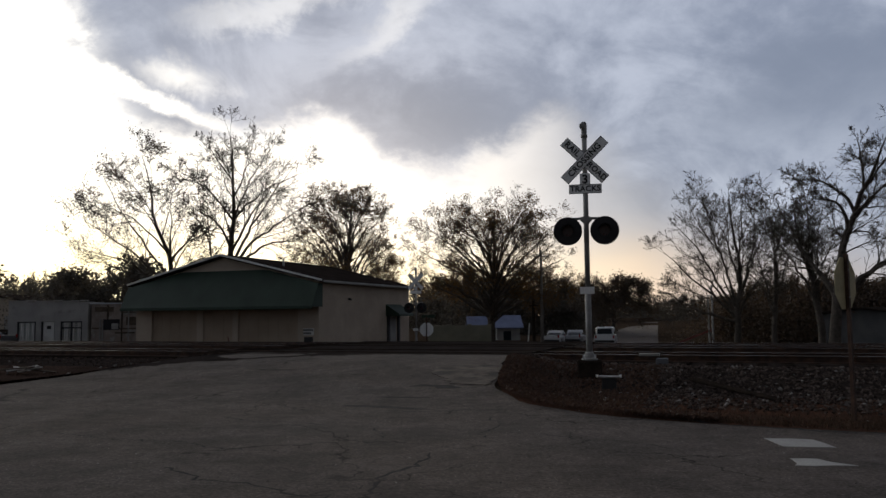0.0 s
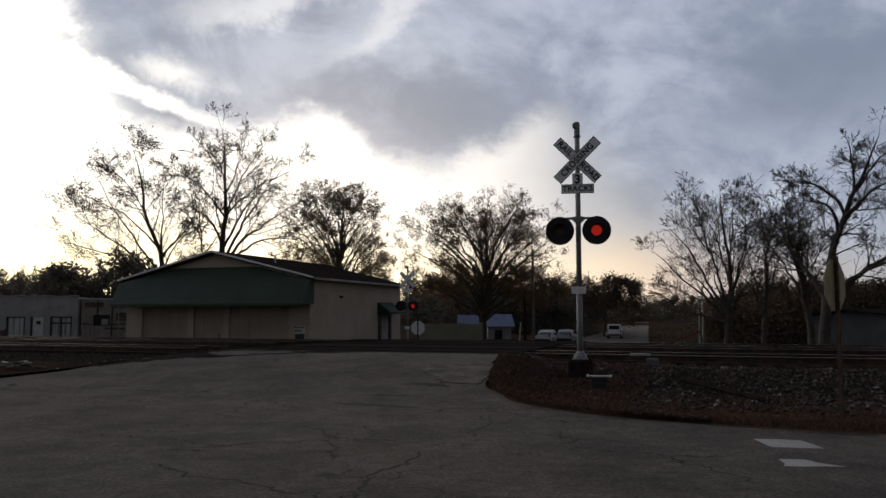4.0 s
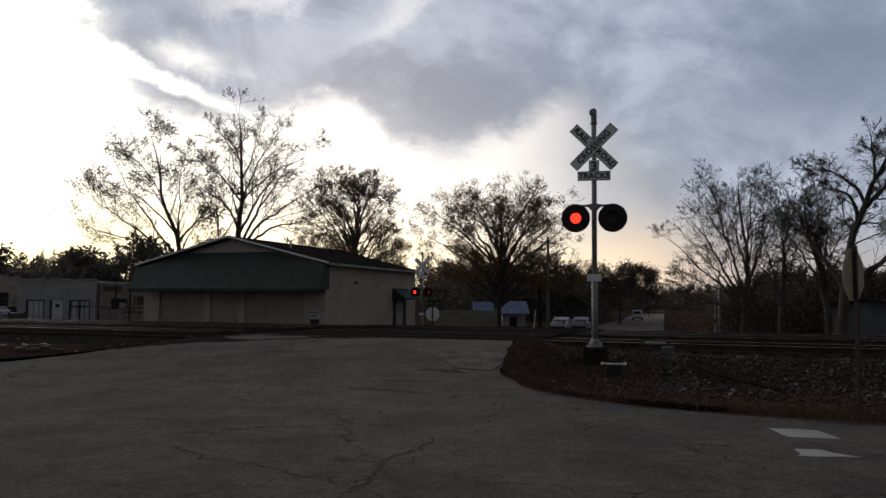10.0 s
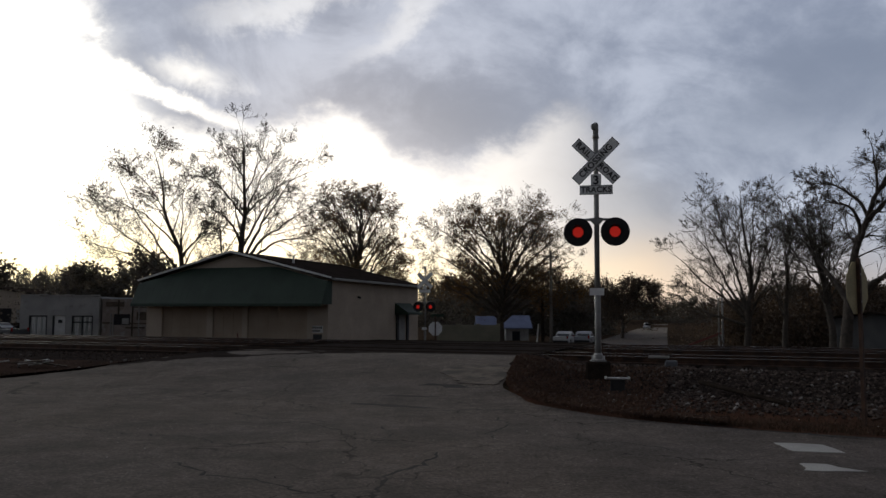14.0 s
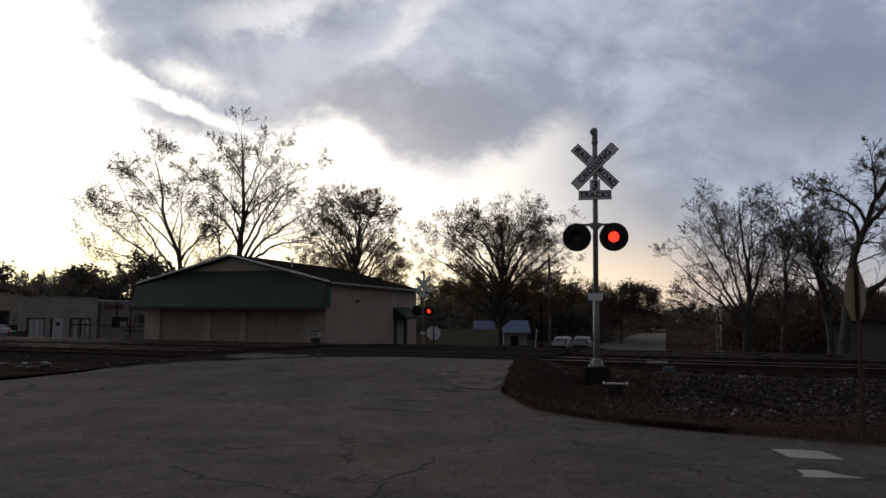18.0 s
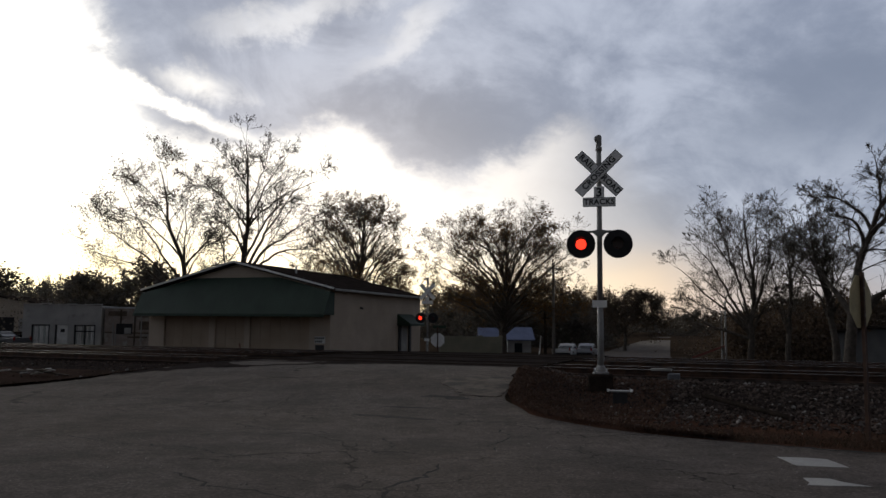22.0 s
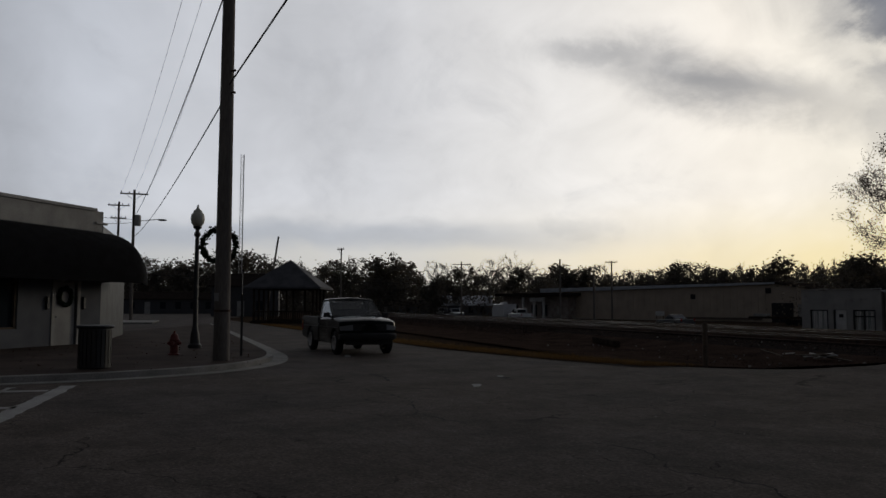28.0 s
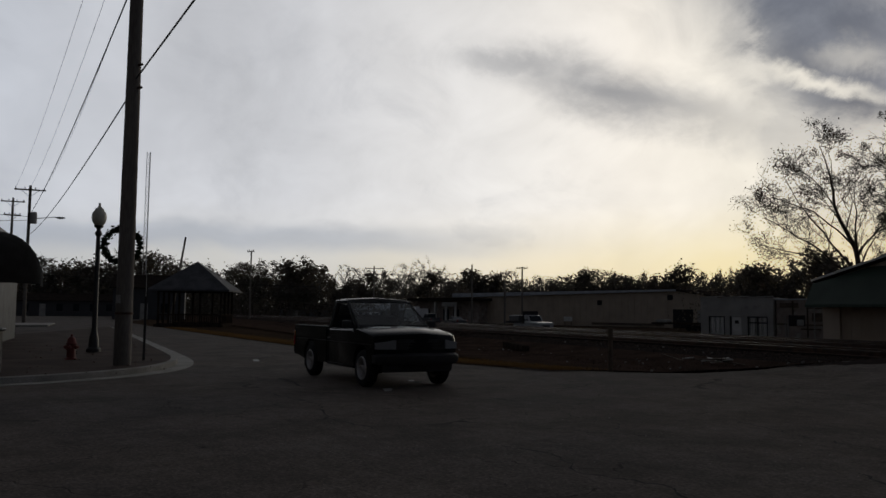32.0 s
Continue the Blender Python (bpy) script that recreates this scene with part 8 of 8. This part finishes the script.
tufts("dry_grass", 5000, lambda r: (lambda u: (u, near_edge(u) + 0.12 + abs(r.gauss(0, 1.3))))(r.uniform(-26, 4.4)), vz, 0.05, M["rustleaf"], "dead rust-brown grass on the verge", 12)
tufts("dry_grass", 7000, lambda r: (lambda u: (u, street_edge(u) + 0.1 + abs(r.gauss(0, 1.1))))(r.uniform(-26, 0.6)), vz, 0.06, M["deadgrass"], "dry grass round the sign post", 13)


def litter_leaves(name, n, area, zf, s, material, label, seed):
    rnd = random.Random(seed)
    vs, fs = [], []
    for _ in range(n):
        u, v = area(rnd)
        c = un(u, v, zf(u, v) + rnd.uniform(0.0, 0.03))
        leaf(vs, fs, c, s * rnd.uniform(0.5, 1.4), rnd)
    return tagged(mesh_py(name, vs, fs, material), label, "leaves", "", "stuff")


litter_leaves("fallen_leaves", 16000, lambda r: (lambda u: (u, near_edge(u) + 0.08 + (max(0.5, 17.9 - near_edge(u)) * r.random() ** 1.2 if u > 1.4 else 1.4 * r.random())))(4.8 - 4.6 * r.random()), lambda u, n: ground_z(u, n) + 0.07, 0.045, M["rustleaf"], "rust-brown fallen leaves by the crossing", 14)
litter_leaves("fallen_leaves", 350, lambda r: (r.uniform(16.6, 30), r.uniform(-8, 1.2)), lambda u, n: 0.115, 0.04, M["redsoil"], "brown fallen leaves on the corner walk", 15)


def flat_patch(name, ctl, zf, material, label, cat, seed, jit=0.06, thick=0.006):
    """a thin ragged-edged patch on the road"""
    rnd = random.Random(seed)
    pts = []
    for i in range(len(ctl)):
        a, b = Vector((*ctl[i], 0)), Vector((*ctl[(i + 1) % len(ctl)], 0))
        k = max(2, int((b - a).length / 0.18))
        for j in range(k):
            p = a.lerp(b, j / k)
            pts.append((p.x + rnd.gauss(0, jit), p.y + rnd.gauss(0, jit)))
    bm = B()
    top = [bm.verts.new(un(u, n, zf(u, n) + thick)) for u, n in pts]
    low = [bm.verts.new(un(u, n, zf(u, n) - 0.02)) for u, n in pts]
    bm.faces.new(top)
    for i in range(len(pts)):
        j = (i + 1) % len(pts)
        bm.faces.new((top[j], top[i], low[i], low[j]))
    bmesh.ops.recalc_face_normals(bm, faces=bm.faces)
    bmesh.ops.triangulate(bm, faces=[f for f in bm.faces if len(f.verts) > 4])
    return tagged(link(name, bm, material), label, cat, "", "structure")


rz_ = lambda u, n: road_z(n) + 0.010
flat_patch("concrete_patch", [(5.96, 16.0), (5.39, 16.4), (4.84, 16.3), (4.46, 15.9), (4.27, 14.8), (4.15, 13.85), (4.92, 13.96), (5.3, 14.6), (5.85, 15.2)], rz_, M["patch"], "pale broken concrete patch beside the road", "road patch", 1, 0.045, 0.012)
flat_patch("road_marking", [(-0.38, 9.73), (-0.84, 9.80), (-0.96, 9.28), (-0.46, 9.17)], lambda u, n: 0, M["offwhite"], "worn white paint mark on asphalt", "road marking", 2, 0.03, 0.004)
flat_patch("road_marking", [(-0.50, 8.42), (-0.73, 8.52), (-1.06, 8.22), (-0.50, 8.10)], lambda u, n: 0, M["offwhite"], "worn white paint mark on asphalt", "road marking", 3, 0.03, 0.004)
flat_patch("road_marking", [(13.75, 4.85), (13.35, 4.70), (13.30, 4.58), (13.8, 4.68)], lambda u, n: 0, M["offwhite"], "scrap of white paint on asphalt", "road marking", 4, 0.02, 0.004)
flat_patch("road_marking", [(15.3, 5.9), (15.0, 5.82), (15.05, 5.7), (15.35, 5.75)], lambda u, n: 0, M["offwhite"], "scrap of white paint on asphalt", "road marking", 5, 0.02, 0.004)
flat_patch("road_marking", [(22.9, 4.05), (22.1, 3.9), (22.1, 3.75), (22.9, 3.9)], lambda u, n: 0, M["offwhite"], "scrap of white paint on asphalt", "road marking", 6, 0.02, 0.004)
for _i, (_u, _n, _a, _b) in enumerate(((15.6, 3.4, 0.9, 0.05), (14.9, 5.75, 0.5, 0.06), (5.1, 11.3, 0.7, 0.12), (5.2, 12.4, 0.5, 0.08), (5.0, 13.6, 0.6, 0.14), (9.5, 15.2, 0.5, 0.06))):
    flat_patch("tar_patch", [(_u + _a, _n), (_u, _n + _b), (_u - _a, _n - _b * 0.3), (_u, _n - _b)], (lambda u, n: road_z(n) + (0.010 if n > 10 else 0)), M["tar"], "dark worn tar patch in the road", "road patch", 20 + _i, 0.05, 0.003)


flat_patch("road_patch", [(4.9, 18.95), (4.95, 24), (5.0, 30.8), (12.9, 30.8), (12.9, 24), (12.9, 18.95), (9, 18.7)], lambda u, n: road_z(n) + 0.008, M["spill"], "darker patched asphalt between the rails", "road patch", 41, 0.05, 0.006)
flat_patch("road_patch", [(13.9, 14.6), (12.6, 16.2), (10.4, 17.6), (8.6, 18.6), (10.6, 18.7), (12.8, 18.6), (13.4, 17.0)], lambda u, n: road_z(n) + 0.008, M["spill"], "dark grit spilled over the road edge", "road patch", 42, 0.12, 0.006)


def crack(ctl, w, seed):
    rnd = random.Random(seed)
    pts = []
    for a, b in zip(ctl, ctl[1:]):
        a, b = Vector((*a, 0)), Vector((*b, 0))
        k = max(2, int((b - a).length / 0.09))
        pts += [a.lerp(b, j / k) + Vector((rnd.gauss(0, 0.03), rnd.gauss(0, 0.03), 0)) for j in range(k)]
    vs, fs = [], []
    w *= 1.5
    for i, p in enumerate(pts):
        d = (pts[min(i + 1, len(pts) - 1)] - pts[max(0, i - 1)]).normalized()
        q = Vector((-d.y, d.x, 0)) * w * rnd.uniform(0.15, 1.0) * (0.3 if i in (0, len(pts) - 1) else 1)
        z = road_z(p.y) + (0.012 if p.y > 9.6 else 0.003)
        vs += [un(p.x + q.x, p.y + q.y, z), un(p.x - q.x, p.y - q.y, z)]
    for i in range(len(pts) - 1):
        fs.append((2 * i, 2 * i + 1, 2 * i + 3, 2 * i + 2))
    return tagged(mesh_py("road_crack", vs, fs, M["tar"]), "open crack in the asphalt", "crack", "", "structure")


crack([(2.94, 7.7), (2.86, 7.0), (2.95, 6.4), (2.7, 5.7), (2.72, 5.2), (2.55, 4.4), (2.6, 3.6)], 0.022, 1)
crack([(5.1, 6.3), (4.4, 5.9), (3.9, 5.85), (3.5, 5.7), (3.1, 5.65), (2.72, 5.4)], 0.016, 2)
crack([(4.8, 10.7), (4.2, 11.0), (3.7, 11.3), (3.2, 11.4)], 0.02, 3)
crack([(3.2, 10.6), (2.8, 9.9), (2.9, 9.2), (2.6, 8.8)], 0.016, 4)
crack([(8.2, 7.8), (6.9, 7.5), (6.0, 7.6), (5.2, 7.3), (4.4, 7.4)], 0.012, 5)
crack([(0.9, 11.15), (0.2, 10.75), (-0.6, 10.5), (-1.8, 10.4)], 0.035, 6)
crack([(4.3, 9.2), (3.9, 8.7), (3.95, 8.2), (3.6, 7.9)], 0.012, 9)
crack([(2.2, 9.4), (1.6, 9.0), (1.2, 9.1), (0.5, 8.6)], 0.012, 10)
crack([(6.8, 9.6), (6.0, 9.3), (5.4, 9.5), (4.9, 9.2)], 0.014, 11)
crack([(10.2, 6.2), (9.3, 5.9), (8.6, 6.1), (7.9, 5.7)], 0.012, 12)
crack([(7.6, 3.9), (6.9, 4.2), (6.1, 3.9), (5.4, 4.3), (4.6, 4.1)], 0.014, 7)
crack([(13.5, 2.6), (11.8, 3.0), (10.2, 2.7), (9.0, 3.1)], 0.014, 8)


def log(a, b, r, label, mt="tie", sq=False):
    bm = B()
    d = b - a
    if sq:
        box(bm, (a + b) / 2, (r * 2, r * 1.8, d.length), d.to_track_quat("Z", "Y").to_matrix().to_4x4(), bevel=0.015)
    else:
        rod(bm, a, b, r, r * 0.85, 10)
    return tagged(link("old_timber" if sq else "log", bm, M[mt]), label, "timber")


log(un(0.75, 16.0, 0.15), un(-0.75, 14.4, -0.05), 0.05, "dark discarded pole lying on the ballast")
log(pol(42.4, 33.2, 0.08), pol(40.9, 29.8, 0.06), 0.12, "old wooden tie lying beside the tracks", "tie", True)
log(un(-3.5, 15.6, 0.0), un(-5.6, 15.2, 0.0), 0.08, "old wooden tie half buried in stones", "tie", True)

# debris heap on the left ballast
_db = empty("debris_heap", Matrix.Translation(un(17.9, 15.7, -0.02)), "small heap of pale broken boards and branches", "debris")
for _k in range(9):
    bm = B()
    _c = Vector((random.uniform(-0.9, 0.9), random.uniform(-0.3, 0.3), 0.08 + random.uniform(0, 0.12)))
    box(bm, _c, (random.uniform(0.4, 0.9), 0.09, 0.03), pose(0, 0, 0, random.uniform(-10, 10), random.uniform(-14, 14), random.uniform(-50, 50)))
    part("board", bm, M["litter"] if _k < 4 else M["wood"], _db)

# weathered post on the left verge
_po = empty("wooden_post", Matrix.Translation(un(16.4, 11.5, -0.1)), "thin weathered wooden post beside the street", "post")
bm = B()
box(bm, (0, 0, 0.56), (0.10, 0.10, 1.2), bevel=0.02)
part("post", bm, M["wood"], _po)
bm = B()
lathe(bm, [(0.12, 0.0), (0.13, 0.06), (0, 0.08)], 10)
part("base_stone", bm, M["concrete"], _po)


def pedestal(place):
    p = empty("junction_pedestal", Matrix.Translation(place) @ pose(0, 0, 0, 0, 0, -12), "dark low junction pedestal with pale cap", "junction box")
    bm = B()
    box(bm, (0, 0, 0.13), (0.27, 0.2, 0.62), bevel=0.01)
    part("housing", bm, M["trim"], p)
    bm = B()
    box(bm, (0, 0, 0.455), (0.42, 0.24, 0.03), bevel=0.008)
    part("cap", bm, M["silver"], p, "pale metal cap plate")
    for s in (-1, 1):
        bm = B()
        rod(bm, (s * 0.22, -0.1, 0.45), (s * 0.22, -0.1, 0.50), 0.022, seg=8)
        part("bolt", bm, M["sheet"], p)


pedestal(pol(-11.75, 15.7, -0.25))


def road_sign():
    """octagonal sign on a steel post, seen from behind and aside"""
    p = un(-1.55, 12.22, -0.08)
    s = empty("stop_sign", Matrix.Translation(p) @ pose(0, 0, 0, 0, 0, 42), "octagonal sign with a tan back on a dark post", "road sign")
    bm = B()
    box(bm, (0, 0, 1.12), (0.06, 0.045, 2.36))
    part("post", bm, M["rail"], s)
    bm = B()
    R = 0.39
    pts = [(R * math.cos(radians(22.5 + 45 * i)), 1.89 + R * math.sin(radians(22.5 + 45 * i))) for i in range(8)]
    prism(bm, pts, "y", 0.026, 0.032)
    part("sign_plate", bm, M["yellow"], s, "weathered tan back of an octagonal plate")
    for z in (1.7, 2.08):
        bm = B()
        rod(bm, (0, -0.03, z), (0, 0.03, z), 0.012, seg=6)
        part("bolt", bm, M["alu"], s)


road_sign()


def far_stop_sign():
    s = empty("stop_sign", Matrix.Translation(pol(1.2, 44.5, -0.95)) @ pose(0, 0, 0, 0, 0, -4), "octagonal sign seen from its grey back", "road sign")
    bm = B()
    box(bm, (0, -0.03, 1.1), (0.07, 0.05, 2.4))
    part("post", bm, M["rail"], s)
    bm = B()
    R = 0.41
    prism(bm, [(R * math.cos(radians(22.5 + 45 * i)), 1.58 + R * math.sin(radians(22.5 + 45 * i))) for i in range(8)], "y", 0.0, 0.01)
    part("sign_plate", bm, M["sheet"], s, "pale grey back of an octagonal plate")
    bm = B()
    box(bm, (0.1, 0, 2.32), (0.75, 0.02, 0.16))
    part("street_name_blade", bm, M["green"], s)


far_stop_sign()

# dark wooden pole and pale stakes by the far road
_fp = empty("utility_pole", Matrix.Translation(pol(-6.55, 78)), "short dark wooden pole beside the far road", "utility pole")
bm = B()
rod(bm, (0, 0, -0.3), (0, 0, 5.2), 0.16, 0.12, 10)
part("pole", bm, M["tie"], _fp)
bm = B()
box(bm, (0, -0.14, 3.9), (0.8, 0.1, 0.1))
part("crossarm", bm, M["tie"], _fp)
_fp = empty("white_stake", Matrix.Translation(pol(-6.1, 76)) @ pose(0, 0, 0, 0, 5, 0), "leaning white stake beside a shed", "stake")
bm = B()
box(bm, (0, 0, 1.0), (0.12, 0.1, 2.4), bevel=0.02)
part("stake", bm, M["white"], _fp)
_fp = empty("street_lamp", Matrix.Translation(pol(-18.6, 64)), "thin pale lamp pole beyond the tracks", "street lamp")
bm = B()
rod(bm, (0, 0, -0.2), (0, 0, 4.3), 0.07, 0.05, 10)
part("pole", bm, M["offwhite"], _fp)
bm = B()
box(bm, (0.15, 0, 4.3), (0.5, 0.16, 0.1), bevel=0.03)
part("lamp_head", bm, M["alu"], _fp)

# switch stand and pale blocks by the near rail
_sw = empty("switch_stand", Matrix.Translation(un(1.5, 18.7, 0.2)) @ pose(0, 0, 0, 0, 0, -20), "pale switch stand box beside the rail", "switch stand")
bm = B()
box(bm, (0, 0, 0.1), (0.26, 0.24, 0.2), bevel=0.02)
part("housing", bm, M["shopwall"], _sw)
bm = B()
box(bm, (-0.28, 0.1, 0.27), (0.45, 0.2, 0.05))
part("cover_plate", bm, M["concrete"], _sw)
bm = B()
box(bm, (0.12, -0.55, -0.1), (0.34, 0.25, 0.18), bevel=0.02)
part("concrete_block", bm, M["concrete"], _sw)

# red and white barrier arm lying beyond the tracks
_ba = empty("barrier_arm", Matrix.Translation(pol(-18.3, 55, -1.5)) @ pose(0, 0, 0, 0, -22, -18), "short red barrier arm beyond the tracks", "barrier")
bm = B()
box(bm, (0, 0, 1.5), (2.2, 0.08, 0.14))
part("arm", bm, M["redcar"], _ba)
bm = B()
box(bm, (0.9, 0, 0.75), (0.1, 0.1, 1.6))
part("support", bm, M["pole"], _ba)

# ---- vehicles in the distance ----
car(Matrix.Translation(pol(-8.15, 80)) @ pose(0, 0, 0, 0, 0, 68), M["whcar"], "white sedan parked beyond the crossing", "sedan")
car(Matrix.Translation(pol(-9.5, 82)) @ pose(0, 0, 0, 0, 0, 72), M["silcar"], "silver sedan parked beyond the crossing", "sedan")
for _az, _n, _k, _m, _h, _l in ((57.3, 47, "truck", "whcar", 165, "white pickup parked across the tracks"), (55.6, 47, "sedan", "darkgrey", 160, "dark sedan parked across the tracks"), (54.7, 51, "suv", "silcar", 150, "silver utility car parked in a row"), (53.4, 51, "van", "whcar", 150, "white van parked in a row"), (52.4, 50, "truck", "silcar", 160, "silver pickup parked by a house"), (58.8, 50, "suv", "whcar", 160, "white utility car parked across the tracks"), (47.9, 50, "truck", "darkgrey", 160, "dark pickup parked beside a camper")):
    _d = _n / math.cos(radians(_az + 20))
    car(Matrix.Translation(pol(_az, _d)) @ pose(0, 0, 0, 0, 0, _h), M[_m], _l, _k)
# camper
_cv = empty("camper_van", Matrix.Translation(pol(48.9, 138)) @ pose(0, 0, 0, 0, 0, 158), "white camper with a raised roof box", "camper")
bm = B()
loft(bm, [(-3.2, 0.5), (3.0, 0.5), (3.2, 1.5), (2.2, 2.7), (-3.2, 2.7)], [-1.15, -1.05, 0, 1.05, 1.15], [0.06, 0.0, 0, 0.0, 0.06])
part("body", bm, M["whcar"], _cv)
bm = B()
box(bm, (0, 0, 2.85), (1.2, 0.9, 0.35), bevel=0.05)
part("roof_unit", bm, M["whcar"], _cv)
for _x in (-2.0, 2.0):
    for _y in (-1, 1):
        bm = B()
        rod(bm, (_x, _y * 0.85, 0.38), (_x, _y * 1.1, 0.38), 0.38, seg=16)
        part("wheel", bm, M["tyre"], _cv)
for _x in (-1.6, 0.4):
    bm = B()
    box(bm, (_x, -1.14, 1.8), (1.2, 0.03, 0.6))
    part("window", bm, M["glassd"], _cv)
# trailer at the warehouse dock
_tr = empty("flat_trailer", Matrix.Translation(pol(30.2, 108)) @ pose(0, 0, 0, 0, 0, 10), "dark flat trailer with a pale load", "trailer")
bm = B()
box(bm, (0, 0, 0.95), (7.0, 2.2, 0.25))
part("deck", bm, M["tie"], _tr)
bm = B()
box(bm, (-2.2, 0, 1.25), (1.6, 1.6, 0.35), bevel=0.05)
part("load", bm, M["offwhite"], _tr)
for _x in (1.5, 2.4):
    for _y in (-1, 1):
        bm = B()
        rod(bm, (_x, _y * 0.8, 0.4), (_x, _y * 1.05, 0.4), 0.4, seg=16)
        part("wheel", bm, M["tyre"], _tr)

# moving far traffic
SUV = car(pose(15, 74, -2.3), M["whcar"], "white utility car driving away down the road", "suv", "driving_car")
FLAT = car(pose(-100, 80, -0.8), M["silcar"], "silver pickup cab with a dark flat bed", "truck", "driving_truck", "truck")
bm = B()
box(bm, (-2.4, 0, 1.05), (4.2, 2.1, 0.25))
part("flat_bed", bm, M["matblack"], FLAT)
bm = B()
box(bm, (-0.62, 0, 1.7), (0.12, 1.9, 1.2))
part("headboard", bm, M["matblack"], FLAT)
bm = B()
box(bm, (-2.9, 0, 1.5), (2.4, 1.8, 0.7), bevel=0.08)
part("dark_load", bm, M["darkgrey"], FLAT)
WPICK = car(pose(-90, 70, -0.8), M["whcar"], "white pickup driving along the far street", "truck", "driving_pickup", "pickup truck")
RCAR = car(pose(-80, 70, -0.8), M["darkgrey"], "dark car driving along the far street", "sedan", "driving_car")


# ---- what moves ----
def drive(thing, keys, spin=True, step=1 / 15):
    """Moves a vehicle through keys (t, x, y, z, heading), its wheels rolling over the ground."""
    T = [k[0] for k in keys]
    fx = [np.array([k[i] for k in keys]) for i in range(1, 5)]
    walk(thing, [(t, pose(x, y, z, 0, 0, h)) for t, x, y, z, h in keys])
    if not spin:
        return
    ws, r = WHEELS[thing]
    t, dist, rows, last = 0.0, 0.0, [], None
    while t <= 32.3:
        p = Vector((float(np.interp(t, T, fx[0])), float(np.interp(t, T, fx[1])), 0))
        if last is not None:
            dist += (p - last).length
        last = p
        rows.append((t, math.degrees(dist / r)))
        t += 1 / 30
    # keep a row for each turn of at most 80 degrees
    keep, a0 = [rows[0]], rows[0][1]
    for i in range(1, len(rows)):
        if i == len(rows) - 1 or rows[i + 1][1] - a0 > 75:
            keep.append(rows[i])
            a0 = rows[i][1]
    for w in ws:
        c = w.matrix_basis.translation.copy()
        walk(w, [(t, Matrix.Translation(c) @ Matrix.Rotation(radians(a), 4, "Y")) for t, a in keep])


def motions():
    for k, (ln, side, c) in enumerate(LENSES):
        walk(ln, [(t, Matrix.Translation(c) @ pose(0, 0, 0, 0, 0, a)) for t, a in flash_rows(side, 0.0 if k < 2 else 0.05)])
    # maroon pickup: along the street past the camera (front near wheel's track, then the middle of the wheelbase)
    hd = -15.8
    f = Vector((math.cos(radians(hd)), math.sin(radians(hd)), 0))
    left = Vector((-f.y, f.x, 0))
    rows = []
    for t, s in ((0, -53.0), (2, -35.5), (4, -17.8), (5.5, -4.45), (6, 0.0), (6.2, 1.76), (6.5, 4.45), (6.8, 7.30), (7.2, 11.0), (8, 18.8), (12, 58), (20, 140), (32.3, 235)):
        p = Vector((-2.91, 6.97, 0)) + f * (s - 1.49) + left * 0.90
        rows.append((t, p.x, p.y, 0.0, hd))
    drive(RED, rows)
    # dark pickup: slows, creeps, then turns in
    rows = []
    for t, x, y, h in ((0, -152, 46.5, -15), (10, -100, 33, -15), (20, -52, 20.2, -15), (25, -31.2, 14.6, -15), (26.5, -25.9, 13.1, -14), (28.5, -18.75, 11.75, -13), (29, -17.45, 11.25, -13), (29.5, -16.95, 11.1, -13), (30, -16.55, 11.0, -13),
                       (30.5, -16.0, 10.85, -13), (31, -15.05, 10.6, -13), (31.5, -13.5, 10.15, -14), (32, -11.65, 9.85, -14), (32.3, -10.5, 9.6, -14)):
        g = Vector((math.cos(radians(h)), math.sin(radians(h)), 0))
        rows.append((t, x - g.x * 1.42, y - g.y * 1.42, 0.0, h))
    drive(DARK, rows)
    # far road: a car drives away; far street: three vehicles
    rows = []
    for t, d, u in ((0, 76, 11.0), (1, 84, 11.2), (3, 97, 12.2), (5.5, 114, 13.6), (8.5, 137, 16.0), (11, 163, 18.2), (13, 196, 21.2), (17, 290, 29), (20, 380, 36.5), (32.3, 690, 61)):
        p = un(u, d * 0.985, road_z(d * 0.985) + 0.02)
        rows.append((t, p.x, p.y, p.z, 75))
    drive(SUV, rows, False)

    def along(thing, n, keys, h):
        rows = []
        for t, az in keys:
            p = pol(az, n / math.cos(radians(az + 20)))
            rows.append((t, p.x, p.y, ground_z(p.dot(TU), n) + 0.02, h))
        drive(thing, rows, False)

    along(FLAT, 43.8, ((0, 66.5), (22, 58.3), (26.5, 54.8), (28.5, 51.4), (30, 47.4), (31, 44.2), (32, 40.4), (32.3, 39.0)), -20)
    along(WPICK, 47.0, ((0, 39.4), (23.0, 39.4), (24.2, 40.0), (25.5, 42.5), (26.5, 45.0), (28.5, 48.4), (31, 51.0), (32.3, 52.2)), 160)
    along(RCAR, 46.4, ((0, 30.0), (24.3, 30.0), (25.5, 30.4), (26.5, 32.3), (28.5, 38.4), (30, 42.0), (32, 46.0), (32.3, 46.6)), 160)


motions()
